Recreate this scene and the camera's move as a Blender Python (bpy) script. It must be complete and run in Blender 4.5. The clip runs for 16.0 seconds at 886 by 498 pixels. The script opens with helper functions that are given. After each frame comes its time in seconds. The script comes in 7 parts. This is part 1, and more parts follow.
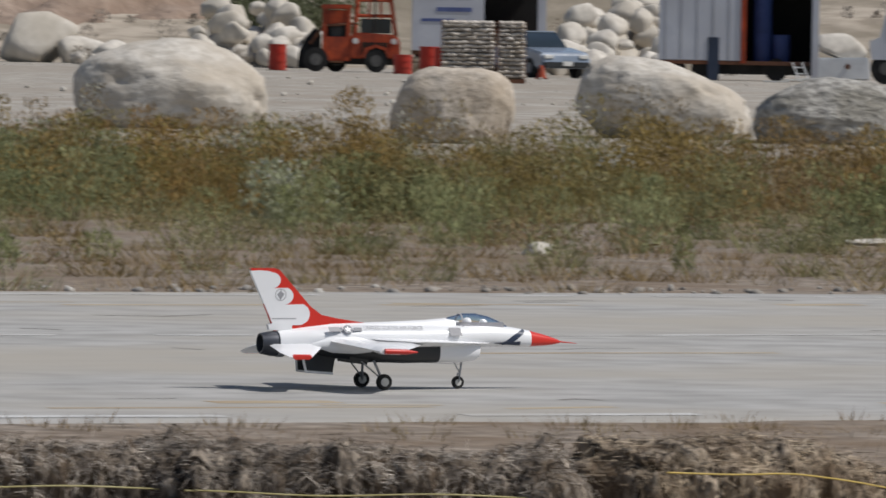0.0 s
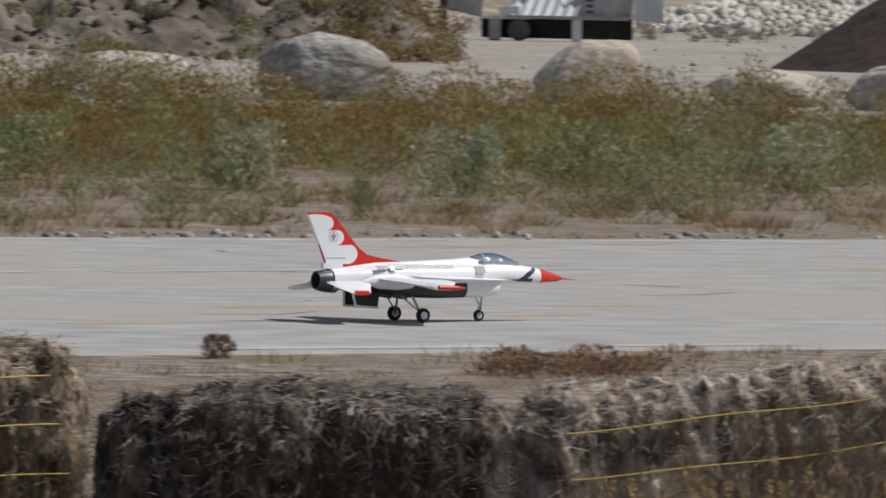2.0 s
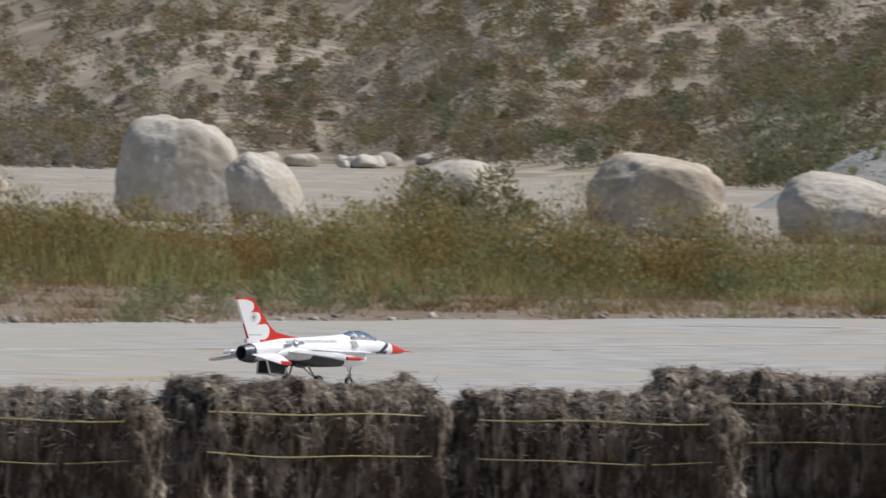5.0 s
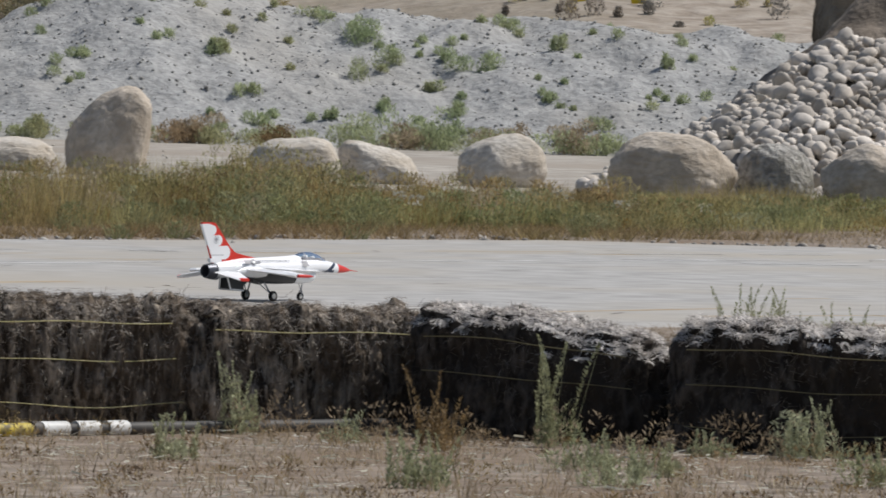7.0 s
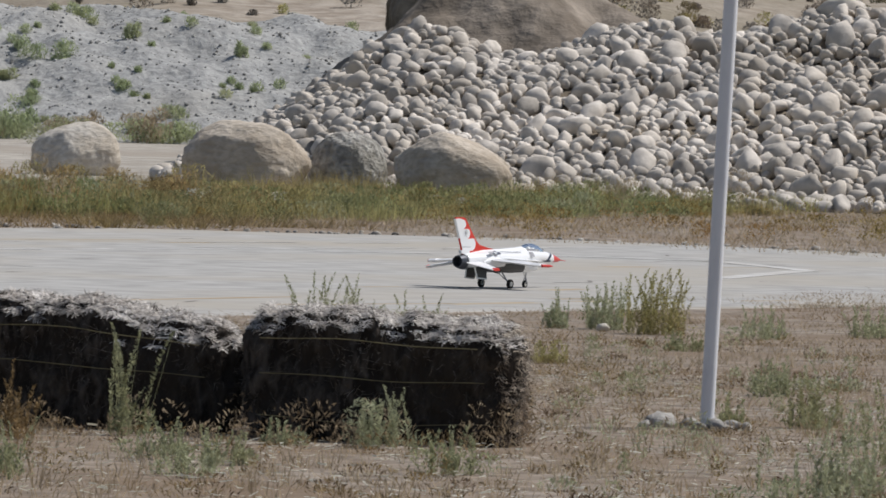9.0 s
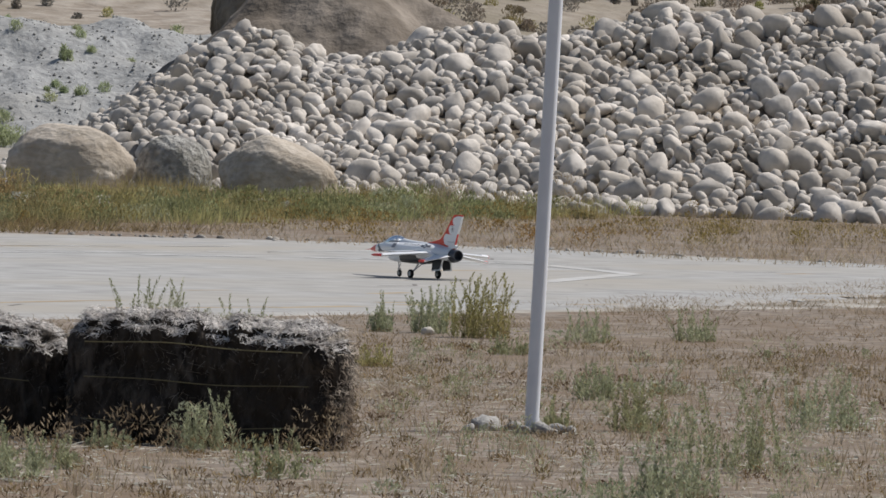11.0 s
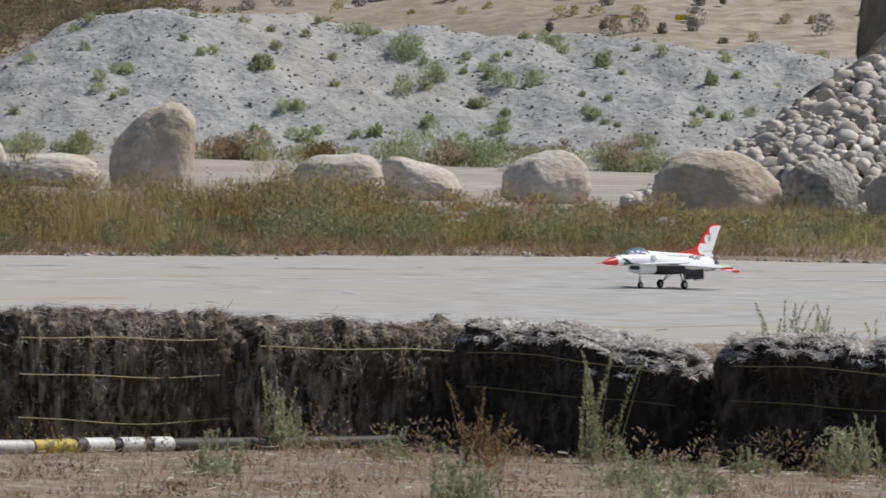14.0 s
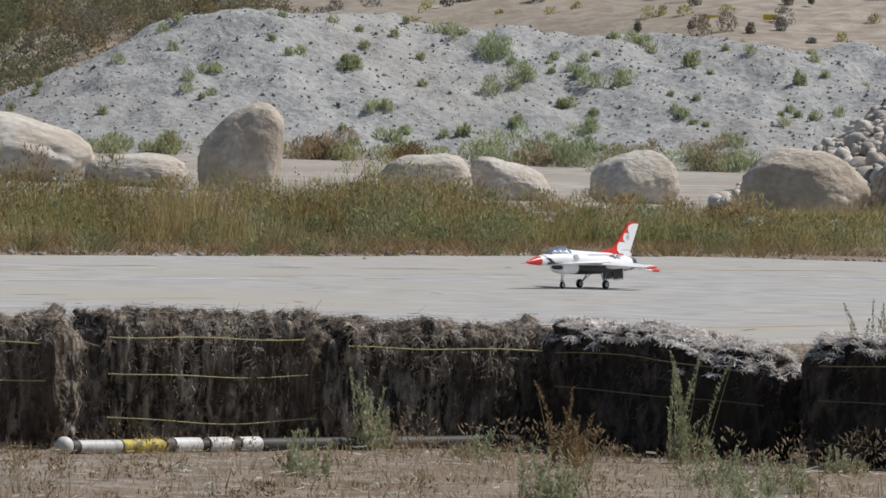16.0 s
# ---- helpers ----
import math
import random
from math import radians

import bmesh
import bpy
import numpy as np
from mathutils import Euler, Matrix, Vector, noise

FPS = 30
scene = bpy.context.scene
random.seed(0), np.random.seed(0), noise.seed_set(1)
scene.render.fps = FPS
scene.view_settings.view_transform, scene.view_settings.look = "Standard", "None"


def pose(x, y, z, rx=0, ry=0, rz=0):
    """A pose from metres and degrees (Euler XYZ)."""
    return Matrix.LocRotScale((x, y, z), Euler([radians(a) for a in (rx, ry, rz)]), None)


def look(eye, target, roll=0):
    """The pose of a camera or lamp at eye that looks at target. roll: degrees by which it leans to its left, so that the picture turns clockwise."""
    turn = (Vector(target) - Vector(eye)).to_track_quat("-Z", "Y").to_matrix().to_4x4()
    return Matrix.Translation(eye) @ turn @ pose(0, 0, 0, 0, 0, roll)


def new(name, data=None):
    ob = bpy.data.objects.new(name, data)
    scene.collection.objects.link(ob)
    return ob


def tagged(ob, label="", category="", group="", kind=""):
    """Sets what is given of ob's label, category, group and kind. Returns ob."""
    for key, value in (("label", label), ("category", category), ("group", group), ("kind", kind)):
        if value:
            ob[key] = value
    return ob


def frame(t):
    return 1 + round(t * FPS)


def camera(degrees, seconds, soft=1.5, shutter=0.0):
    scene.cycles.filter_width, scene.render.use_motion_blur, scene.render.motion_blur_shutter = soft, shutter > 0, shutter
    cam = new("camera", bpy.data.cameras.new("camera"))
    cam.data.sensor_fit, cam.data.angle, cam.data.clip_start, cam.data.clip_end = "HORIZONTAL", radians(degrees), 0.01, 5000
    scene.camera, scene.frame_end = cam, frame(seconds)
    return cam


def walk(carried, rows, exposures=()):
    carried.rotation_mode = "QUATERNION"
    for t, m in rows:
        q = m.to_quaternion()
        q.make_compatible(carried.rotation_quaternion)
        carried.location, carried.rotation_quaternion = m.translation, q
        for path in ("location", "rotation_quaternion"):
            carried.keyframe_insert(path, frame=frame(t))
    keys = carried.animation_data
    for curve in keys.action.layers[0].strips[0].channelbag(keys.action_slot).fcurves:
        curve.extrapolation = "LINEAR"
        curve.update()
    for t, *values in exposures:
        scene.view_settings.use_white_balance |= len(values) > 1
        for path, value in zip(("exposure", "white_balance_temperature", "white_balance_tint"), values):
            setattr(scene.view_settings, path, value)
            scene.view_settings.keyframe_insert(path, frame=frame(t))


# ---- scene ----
cam = camera(6.5, 16.0, soft=1.6, shutter=0.2)

PATH = [
    (0, pose(0, 0, 1.511, 88.3730, -0.9996, -23.2716)),
    (0.5, pose(0, 0, 1.511, 88.2486, -1.0581, -25.5863)),
    (1, pose(0, 0, 1.511, 88.1730, -1.1123, -27.7311)),
    (1.5, pose(0, 0, 1.511, 88.1329, -1.1823, -30.4983)),
    (2, pose(0, 0, 1.511, 88.1247, -1.2515, -33.2367)),
    (2.5, pose(0, 0, 1.511, 88.2047, -1.3093, -35.5188)),
    (3, pose(0, 0, 1.511, 88.2759, -1.3596, -37.5065)),
    (3.2, pose(0, 0, 1.511, 88.4993, -1.3722, -37.9962)),
    (5.3, pose(0, 0, 1.511, 88.9746, -1.5981, -46.9215)),
    (5.5, pose(0, 0, 1.511, 88.9016, -1.6147, -47.5773)),
    (6, pose(0, 0, 1.511, 88.8980, -1.6701, -49.7693)),
    (6.5, pose(0, 0, 1.511, 88.7350, -1.7223, -51.8369)),
    (7, pose(0, 0, 1.511, 88.6979, -1.7502, -52.9414)),
    (7.5, pose(0, 0, 1.511, 88.7059, -1.7806, -54.1456)),
    (8, pose(0, 0, 1.511, 88.7170, -1.8097, -55.2958)),
    (8.5, pose(0, 0, 1.511, 88.7184, -1.8207, -55.7318)),
    (9, pose(0, 0, 1.511, 88.7084, -1.8294, -56.0723)),
    (9.5, pose(0, 0, 1.511, 88.7899, -1.8510, -56.9278)),
    (9.7, pose(0, 0, 1.511, 88.7459, -1.8556, -57.1105)),
    (10.75, pose(0, 0, 1.511, 88.7852, -1.8636, -57.4262)),
    (11.8, pose(0, 0, 1.511, 88.8150, -1.8480, -56.8074)),
    (12, pose(0, 0, 1.511, 88.8738, -1.8453, -56.6994)),
    (12.5, pose(0, 0, 1.511, 88.9264, -1.8344, -56.2675)),
    (13, pose(0, 0, 1.511, 88.9939, -1.8089, -55.2543)),
    (13.5, pose(0, 0, 1.511, 88.8281, -1.7788, -54.0708)),
    (14, pose(0, 0, 1.511, 88.8084, -1.7421, -52.6175)),
    (14.5, pose(0, 0, 1.511, 88.7635, -1.7323, -52.2314)),
    (15, pose(0, 0, 1.511, 88.7185, -1.7293, -52.1151)),
    (15.5, pose(0, 0, 1.511, 88.7883, -1.7287, -52.0902)),
    (16, pose(0, 0, 1.511, 88.7888, -1.7257, -51.9698)),
]
walk(cam, PATH, exposures=[(0, -0.17), (3.2, -0.13), (5.3, 0.07), (6.2, 0.1), (7.5, 0.05), (16, 0.06)])

# ---- light ----
SUN_WAY = Vector((0.835, -0.55, 0)).normalized()
SUN_UP = radians(53)
world = bpy.data.worlds.new("sky")
scene.world = world
world.use_nodes = True
wn = world.node_tree.nodes
sky = wn.new("ShaderNodeTexSky")
sky.sky_type = "NISHITA"
sky.sun_disc = False
sky.sun_elevation = SUN_UP
sky.sun_rotation = math.atan2(SUN_WAY.x, SUN_WAY.y)
world.node_tree.links.new(sky.outputs[0], wn["Background"].inputs[0])
wn["Background"].inputs[1].default_value = 0.066
sun_data = bpy.data.lights.new("sun", "SUN")
sun_data.energy, sun_data.angle, sun_data.color = 3.9, radians(0.5), (1.0, 0.965, 0.92)
sun = new("sun", sun_data)
to_sun = SUN_WAY * math.cos(SUN_UP) + Vector((0, 0, math.sin(SUN_UP)))
sun.matrix_world = look(to_sun * 60, (0, 0, 0))


# ---- materials ----
def surface(name, c1, c2, scale=4.0, rough=0.85, c3=None, scale2=0.4, bump=0.3, dist=0.02, metal=0.0,
            stretch=(1, 1, 1), spread=(0.35, 0.65), local=True, coat=0.0, spec=0.3, island=0.0, leaf=0.0):
    """A node material with colour varied at two scales, and fine relief."""
    m = bpy.data.materials.new(name)
    m.use_nodes = True
    nt = m.node_tree
    n, link = nt.nodes, nt.links
    b = n["Principled BSDF"]
    b.inputs["Roughness"].default_value = rough
    b.inputs["Metallic"].default_value = metal
    b.inputs["Specular IOR Level"].default_value = spec
    b.inputs["Coat Weight"].default_value = coat
    if local:
        co = n.new("ShaderNodeTexCoord").outputs["Object"]
    else:
        co = n.new("ShaderNodeNewGeometry").outputs["Position"]
    mp = n.new("ShaderNodeMapping")
    mp.inputs["Scale"].default_value = stretch
    link.new(co, mp.inputs[0])
    fine = n.new("ShaderNodeTexNoise")
    fine.inputs["Scale"].default_value, fine.inputs["Detail"].default_value = scale, 6
    link.new(mp.outputs[0], fine.inputs["Vector"])
    broad = n.new("ShaderNodeTexNoise")
    broad.inputs["Scale"].default_value, broad.inputs["Detail"].default_value = scale2, 4
    link.new(mp.outputs[0], broad.inputs["Vector"])
    ramp = n.new("ShaderNodeValToRGB")
    e = ramp.color_ramp.elements
    e[0].position, e[1].position = spread
    e[0].color, e[1].color = (*c1, 1), (*c2, 1)
    link.new(fine.outputs[0], ramp.inputs[0])
    mix = n.new("ShaderNodeMix")
    mix.data_type = "RGBA"
    mix.inputs[7].default_value = (*(c3 or [0.7 * (p + q) / 2 for p, q in zip(c1, c2)]), 1)
    ramp2 = n.new("ShaderNodeValToRGB")
    ramp2.color_ramp.elements[0].position, ramp2.color_ramp.elements[1].position = 0.42, 0.68
    link.new(broad.outputs[0], ramp2.inputs[0])
    link.new(ramp2.outputs[0], mix.inputs[0])
    link.new(ramp.outputs[0], mix.inputs[6])
    out = mix.outputs[2]
    if island:
        geo = n.new("ShaderNodeNewGeometry")
        rand = n.new("ShaderNodeMapRange")
        rand.inputs[3].default_value, rand.inputs[4].default_value = 1 - island, 1 + island
        link.new(geo.outputs["Random Per Island"], rand.inputs[0])
        mul = n.new("ShaderNodeVectorMath")
        mul.operation = "SCALE"
        link.new(out, mul.inputs[0])
        link.new(rand.outputs[0], mul.inputs["Scale"])
        out = mul.outputs[0]
    link.new(out, b.inputs["Base Color"])
    if leaf:
        thin = n.new("ShaderNodeBsdfTranslucent")
        link.new(out, thin.inputs["Color"])
        both = n.new("ShaderNodeMixShader")
        both.inputs[0].default_value = leaf
        link.new(b.outputs[0], both.inputs[1])
        link.new(thin.outputs[0], both.inputs[2])
        link.new(both.outputs[0], n["Material Output"].inputs["Surface"])
    if bump:
        bp = n.new("ShaderNodeBump")
        bp.inputs["Strength"].default_value, bp.inputs["Distance"].default_value = bump, dist
        link.new(fine.outputs[0], bp.inputs["Height"])
        link.new(bp.outputs[0], b.inputs["Normal"])
    return m


M_SAND = surface("sandy_dirt", (0.25, 0.225, 0.192), (0.46, 0.425, 0.375), 1.3, 0.95, (0.31, 0.27, 0.225), 0.09, 0.8, 0.15, local=False, spread=(0.38, 0.62))
M_VERGE = surface("dry_verge_soil", (0.135, 0.108, 0.084), (0.335, 0.282, 0.232), 6.0, 0.95, (0.19, 0.138, 0.094), 0.9, 0.6, 0.04, local=False)
M_RUNWAY = surface("worn_runway_asphalt", (0.31, 0.302, 0.288), (0.43, 0.42, 0.405), 3.4, 0.9, (0.385, 0.355, 0.31), 0.4, 0.3, 0.012, stretch=(0.7, 1, 1), local=False)
M_PAINT = surface("faded_white_paint", (0.42, 0.41, 0.4), (0.66, 0.66, 0.65), 3.0, 0.8, (0.45, 0.43, 0.4), 0.6, 0.1, 0.002, local=False)
M_CRACK = surface("crack_fill", (0.15, 0.14, 0.125), (0.3, 0.28, 0.26), 3.0, 0.9, local=False)
M_CRUMB = surface("crumbled_asphalt", (0.22, 0.205, 0.19), (0.46, 0.44, 0.41), 6.0, 0.95, (0.3, 0.27, 0.23), 0.8, 0.4, 0.01, local=False, island=0.35)
M_STAIN = surface("tan_dust", (0.44, 0.36, 0.25), (0.39, 0.335, 0.265), 2.0, 0.95, (0.37, 0.285, 0.185), 0.5, 0.2, 0.004, local=False)
M_BOULDER = surface("pale_boulder", (0.46, 0.42, 0.365), (0.63, 0.59, 0.53), 16.0, 0.9, (0.45, 0.39, 0.315), 2.2, 0.8, 0.03)
M_BOULDER_GREY = surface("grey_boulder", (0.2, 0.19, 0.175), (0.5, 0.48, 0.44), 14.0, 0.9, (0.25, 0.235, 0.2), 3.0, 1.0, 0.06)
M_BOULDER_TAN = surface("tan_boulder", (0.43, 0.37, 0.3), (0.6, 0.53, 0.45), 17.0, 0.9, (0.38, 0.315, 0.245), 2.4, 0.8, 0.03)
M_STONE = surface("cobble_stone", (0.4, 0.365, 0.325), (0.63, 0.58, 0.525), 4.5, 0.9, (0.45, 0.4, 0.34), 0.9, 0.9, 0.03, local=False, island=0.26)
M_STONE_PALE = surface("white_rock", (0.47, 0.435, 0.385), (0.63, 0.59, 0.53), 3.0, 0.9, (0.43, 0.385, 0.32), 0.3, 0.4, 0.03, local=False, island=0.2)
M_GRAVEL = surface("grey_gravel", (0.27, 0.27, 0.265), (0.39, 0.39, 0.382), 6.0, 0.95, (0.36, 0.348, 0.325), 0.3, 0.9, 0.07, local=False)
M_GRAVEL_LUMP = surface("dusty_gravel_lump", (0.25, 0.245, 0.235), (0.42, 0.41, 0.39), 3.0, 0.95, (0.27, 0.26, 0.24), 0.5, 0.3, 0.02, local=False, island=0.35)
# Eroded earth kept dark: the bank's shade is part of this colour.
M_BANK = surface("dark_eroded_bank", (0.1, 0.085, 0.068), (0.28, 0.245, 0.2), 1.2, 0.95, (0.09, 0.072, 0.05), 0.25, 1.0, 0.35, local=False)
M_SCRUB_GREY = surface("grey_dry_scrub", (0.25, 0.235, 0.21), (0.37, 0.345, 0.305), 0.6, 0.9, (0.27, 0.205, 0.15), 0.15, 0, local=False, island=0.3, leaf=0.3)
M_HILL_SAND = surface("sandy_slope", (0.26, 0.215, 0.17), (0.4, 0.35, 0.295), 1.4, 0.95, (0.25, 0.215, 0.16), 0.08, 0.8, 0.2, local=False)
M_TIMBER = surface("dark_weathered_timber", (0.06, 0.048, 0.04), (0.11, 0.09, 0.075), 3.0, 0.9, (0.05, 0.042, 0.036), 0.8, 0.4, 0.02, stretch=(1, 1, 0.2))
M_MULCH = surface("dark_mulch", (0.035, 0.025, 0.02), (0.075, 0.052, 0.04), 3.0, 0.98, (0.05, 0.034, 0.026), 0.3, 0.8, 0.1, local=False)
M_HILL = surface("brush_hill_soil", (0.26, 0.22, 0.17), (0.43, 0.37, 0.3), 0.5, 0.95, (0.2, 0.17, 0.125), 0.06, 0.8, 0.3, local=False, spread=(0.4, 0.6))
M_CUT = surface("reddish_brown_earth", (0.21, 0.155, 0.12), (0.35, 0.27, 0.215), 1.2, 0.95, (0.24, 0.17, 0.125), 0.2, 1.0, 0.25, local=False)
M_MOUND = surface("earth_mound", (0.15, 0.122, 0.092), (0.27, 0.23, 0.18), 0.9, 0.95, (0.11, 0.088, 0.062), 0.2, 1.0, 0.3, local=False)
M_EARTH = surface("pale_brown_earth", (0.185, 0.155, 0.125), (0.31, 0.265, 0.22), 2.2, 0.95, (0.15, 0.122, 0.095), 0.7, 1.0, 0.15, local=False)
M_BALE = surface("weathered_straw", (0.035, 0.026, 0.019), (0.46, 0.39, 0.315), 24.0, 0.95, (0.115, 0.084, 0.058), 5.0, 1.0, 0.05, stretch=(1.3, 1.3, 0.3), spread=(0.43, 0.63))
M_BALE_TAN = surface("tan_straw", (0.035, 0.025, 0.018), (0.58, 0.48, 0.37), 30.0, 0.95, (0.2, 0.138, 0.085), 7.0, 1.0, 0.05, stretch=(1.5, 1.0, 0.4), spread=(0.41, 0.6))
M_STRAW = surface("loose_straw", (0.13, 0.103, 0.078), (0.62, 0.55, 0.47), 16.0, 0.8, (0.06, 0.046, 0.035), 3.5, 0, island=0.6, spread=(0.4, 0.7))
# Near-black straw for bale fronts in shade; the shade is in the colour.
M_BALE_SHADE = surface("blackened_straw", (0.018, 0.014, 0.011), (0.11, 0.092, 0.078), 26.0, 0.95, (0.04, 0.031, 0.024), 5.0, 1.0, 0.04, stretch=(1.0, 1.0, 0.4), spread=(0.43, 0.65))
M_STRAW_SHADE = surface("loose_blackened_straw", (0.04, 0.032, 0.026), (0.2, 0.175, 0.15), 16.0, 0.85, (0.035, 0.027, 0.021), 3.5, 0, island=0.6)
M_BALE_DARK = surface("dark_rotted_straw", (0.022, 0.017, 0.013), (0.19, 0.155, 0.125), 26.0, 0.95, (0.055, 0.041, 0.03), 5.0, 1.0, 0.04, stretch=(1.0, 1.0, 0.4), spread=(0.43, 0.65))
M_STRAW_DARK = surface("loose_dark_straw", (0.06, 0.048, 0.038), (0.34, 0.3, 0.26), 16.0, 0.85, (0.045, 0.034, 0.026), 3.5, 0, island=0.6)
# Paler than the bale below: sun on its top is painted in.
M_STRAW_PALE = surface("bleached_straw", (0.2, 0.168, 0.138), (0.56, 0.5, 0.43), 14.0, 0.7, (0.12, 0.1, 0.08), 4.0, 0, island=0.5)
# Brightest top straw: sun on the shade-dark bales, put into the colour.
M_STRAW_SUNLIT = surface("sun_bleached_straw", (0.48, 0.445, 0.415), (0.8, 0.76, 0.72), 14.0, 0.6, (0.4, 0.36, 0.325), 4.0, 0, island=0.5)
M_BALE_GOLD = surface("silvery_tan_straw", (0.09, 0.07, 0.056), (0.68, 0.6, 0.5), 15.0, 0.95, (0.34, 0.25, 0.17), 4.0, 1.0, 0.06, stretch=(1.4, 1.0, 0.5), spread=(0.4, 0.6))
M_TAPE = surface("scuffed_silver_tape", (0.12, 0.12, 0.12), (0.6, 0.6, 0.59), 18.0, 0.5, (0.5, 0.49, 0.47), 5.0, 0.1, 0.002, spread=(0.36, 0.5))
M_STRAW_SILVER = surface("loose_silvery_straw", (0.16, 0.125, 0.095), (0.68, 0.61, 0.52), 12.0, 0.85, (0.16, 0.11, 0.07), 3.0, 0, island=0.5)
M_STRAW_GOLD = surface("loose_golden_straw", (0.42, 0.29, 0.12), (0.68, 0.5, 0.24), 12.0, 0.85, (0.2, 0.145, 0.085), 3.0, 0, island=0.5)
M_STRAW_TAN = surface("loose_tan_straw", (0.16, 0.115, 0.075), (0.62, 0.51, 0.37), 12.0, 0.85, (0.11, 0.075, 0.045), 3.0, 0, island=0.5)
M_TWINE = surface("yellow_twine", (0.46, 0.4, 0.16), (0.6, 0.54, 0.28), 30.0, 0.6, (0.4, 0.36, 0.2), 3.0, 0)
M_TWINE_GOLD = surface("gold_twine", (0.56, 0.39, 0.075), (0.68, 0.5, 0.14), 30.0, 0.6, (0.5, 0.36, 0.1), 3.0, 0)
# Dark copy of the twine for bale fronts painted as shaded.
M_TWINE_SHADE = surface("faded_twine", (0.16, 0.135, 0.07), (0.26, 0.22, 0.12), 30.0, 0.7, (0.12, 0.1, 0.06), 3.0, 0)
M_WEED = surface("olive_weed", (0.21, 0.18, 0.06), (0.34, 0.262, 0.095), 0.9, 0.85, (0.33, 0.2, 0.07), 0.23, 0, local=False, island=0.5, leaf=0.3)
M_WEED_GREEN = surface("green_weed", (0.195, 0.22, 0.105), (0.29, 0.295, 0.16), 1.2, 0.8, (0.29, 0.245, 0.115), 0.3, 0, local=False, island=0.5, leaf=0.3)
M_GRAVEL_PLANT = surface("fresh_green_tuft", (0.31, 0.37, 0.21), (0.48, 0.52, 0.32), 1.2, 0.8, (0.38, 0.37, 0.21), 0.3, 0, local=False, island=0.35, leaf=0.5)
M_GRASS = surface("yellow_green_grass", (0.36, 0.365, 0.15), (0.54, 0.49, 0.25), 1.2, 0.8, (0.36, 0.27, 0.13), 0.3, 0, local=False, island=0.35, leaf=0.4)
M_YELLOW_WORN = surface("chipped_yellow_paint", (0.12, 0.1, 0.06), (0.62, 0.47, 0.06), 26.0, 0.6, (0.5, 0.4, 0.1), 6.0, 0.1, 0.002, spread=(0.4, 0.55))
M_WEED_RUST = surface("rusty_dry_weed", (0.22, 0.145, 0.07), (0.31, 0.225, 0.115), 1.2, 0.85, (0.26, 0.21, 0.1), 0.3, 0, local=False, island=0.5, leaf=0.3)
M_FRONT = surface("fresh_green_weed", (0.23, 0.265, 0.12), (0.36, 0.37, 0.19), 1.2, 0.8, (0.25, 0.23, 0.1), 0.3, 0, local=False, island=0.5, leaf=0.3)
M_BUSH_OLIVE = surface("olive_bush", (0.2, 0.205, 0.1), (0.3, 0.28, 0.15), 0.9, 0.85, (0.26, 0.2, 0.09), 1.5, 0, local=False, island=0.35, leaf=0.35)
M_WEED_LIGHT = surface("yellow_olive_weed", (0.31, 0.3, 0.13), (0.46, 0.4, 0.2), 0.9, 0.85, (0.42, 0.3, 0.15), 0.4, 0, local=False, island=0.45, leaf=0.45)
M_SAGE = surface("grey_green_sage", (0.34, 0.365, 0.225), (0.47, 0.48, 0.325), 1.5, 0.8, (0.34, 0.33, 0.18), 0.5, 0, local=False, island=0.3, leaf=0.35)
M_PALE = surface("pale_seed_heads", (0.5, 0.49, 0.42), (0.66, 0.65, 0.58), 1.5, 0.85, (0.45, 0.42, 0.33), 0.5, 0, local=False, island=0.2, leaf=0.4)
M_LITTER_SHADE = surface("dead_weed_litter", (0.14, 0.122, 0.068), (0.24, 0.2, 0.12), 6.0, 0.95, (0.2, 0.145, 0.08), 0.4, 0.6, 0.05, local=False)
M_DRY = surface("dry_grass", (0.25, 0.19, 0.12), (0.4, 0.33, 0.23), 2.0, 0.85, (0.24, 0.165, 0.1), 0.3, 0, local=False, island=0.35, leaf=0.4)
M_RUSTMAT = surface("rust_red_dead_weed", (0.2, 0.115, 0.065), (0.3, 0.19, 0.12), 4.0, 0.9, (0.24, 0.16, 0.09), 1.0, 0, island=0.35, leaf=0.3)
M_TUMBLE = surface("dark_dried_twigs", (0.14, 0.085, 0.045), (0.26, 0.17, 0.1), 6.0, 0.9, None, 1.0, 0, island=0.4)
M_VERGE_GRASS = surface("bleached_verge_grass", (0.33, 0.265, 0.175), (0.5, 0.425, 0.31), 2.0, 0.85, (0.33, 0.24, 0.145), 0.3, 0, local=False, island=0.35, leaf=0.5)
M_BUSH = surface("hill_scrub", (0.2, 0.185, 0.11), (0.29, 0.26, 0.165), 0.5, 0.9, (0.28, 0.195, 0.115), 0.1, 0, local=False, island=0.3, leaf=0.35)
M_BUSH_GREEN = surface("green_bush", (0.14, 0.16, 0.09), (0.21, 0.225, 0.135), 0.5, 0.9, (0.13, 0.14, 0.07), 0.1, 0, local=False, island=0.35, leaf=0.4)
M_WHITE = surface("white_airframe_paint", (0.84, 0.845, 0.86), (0.88, 0.885, 0.9), 3.0, 0.35, (0.82, 0.825, 0.84), 1.0, 0, coat=0.2, spec=0.5)
M_RED = surface("red_airframe_paint", (0.62, 0.025, 0.015), (0.7, 0.035, 0.02), 3.0, 0.35, (0.6, 0.025, 0.015), 1.0, 0, coat=0.2, spec=0.5)
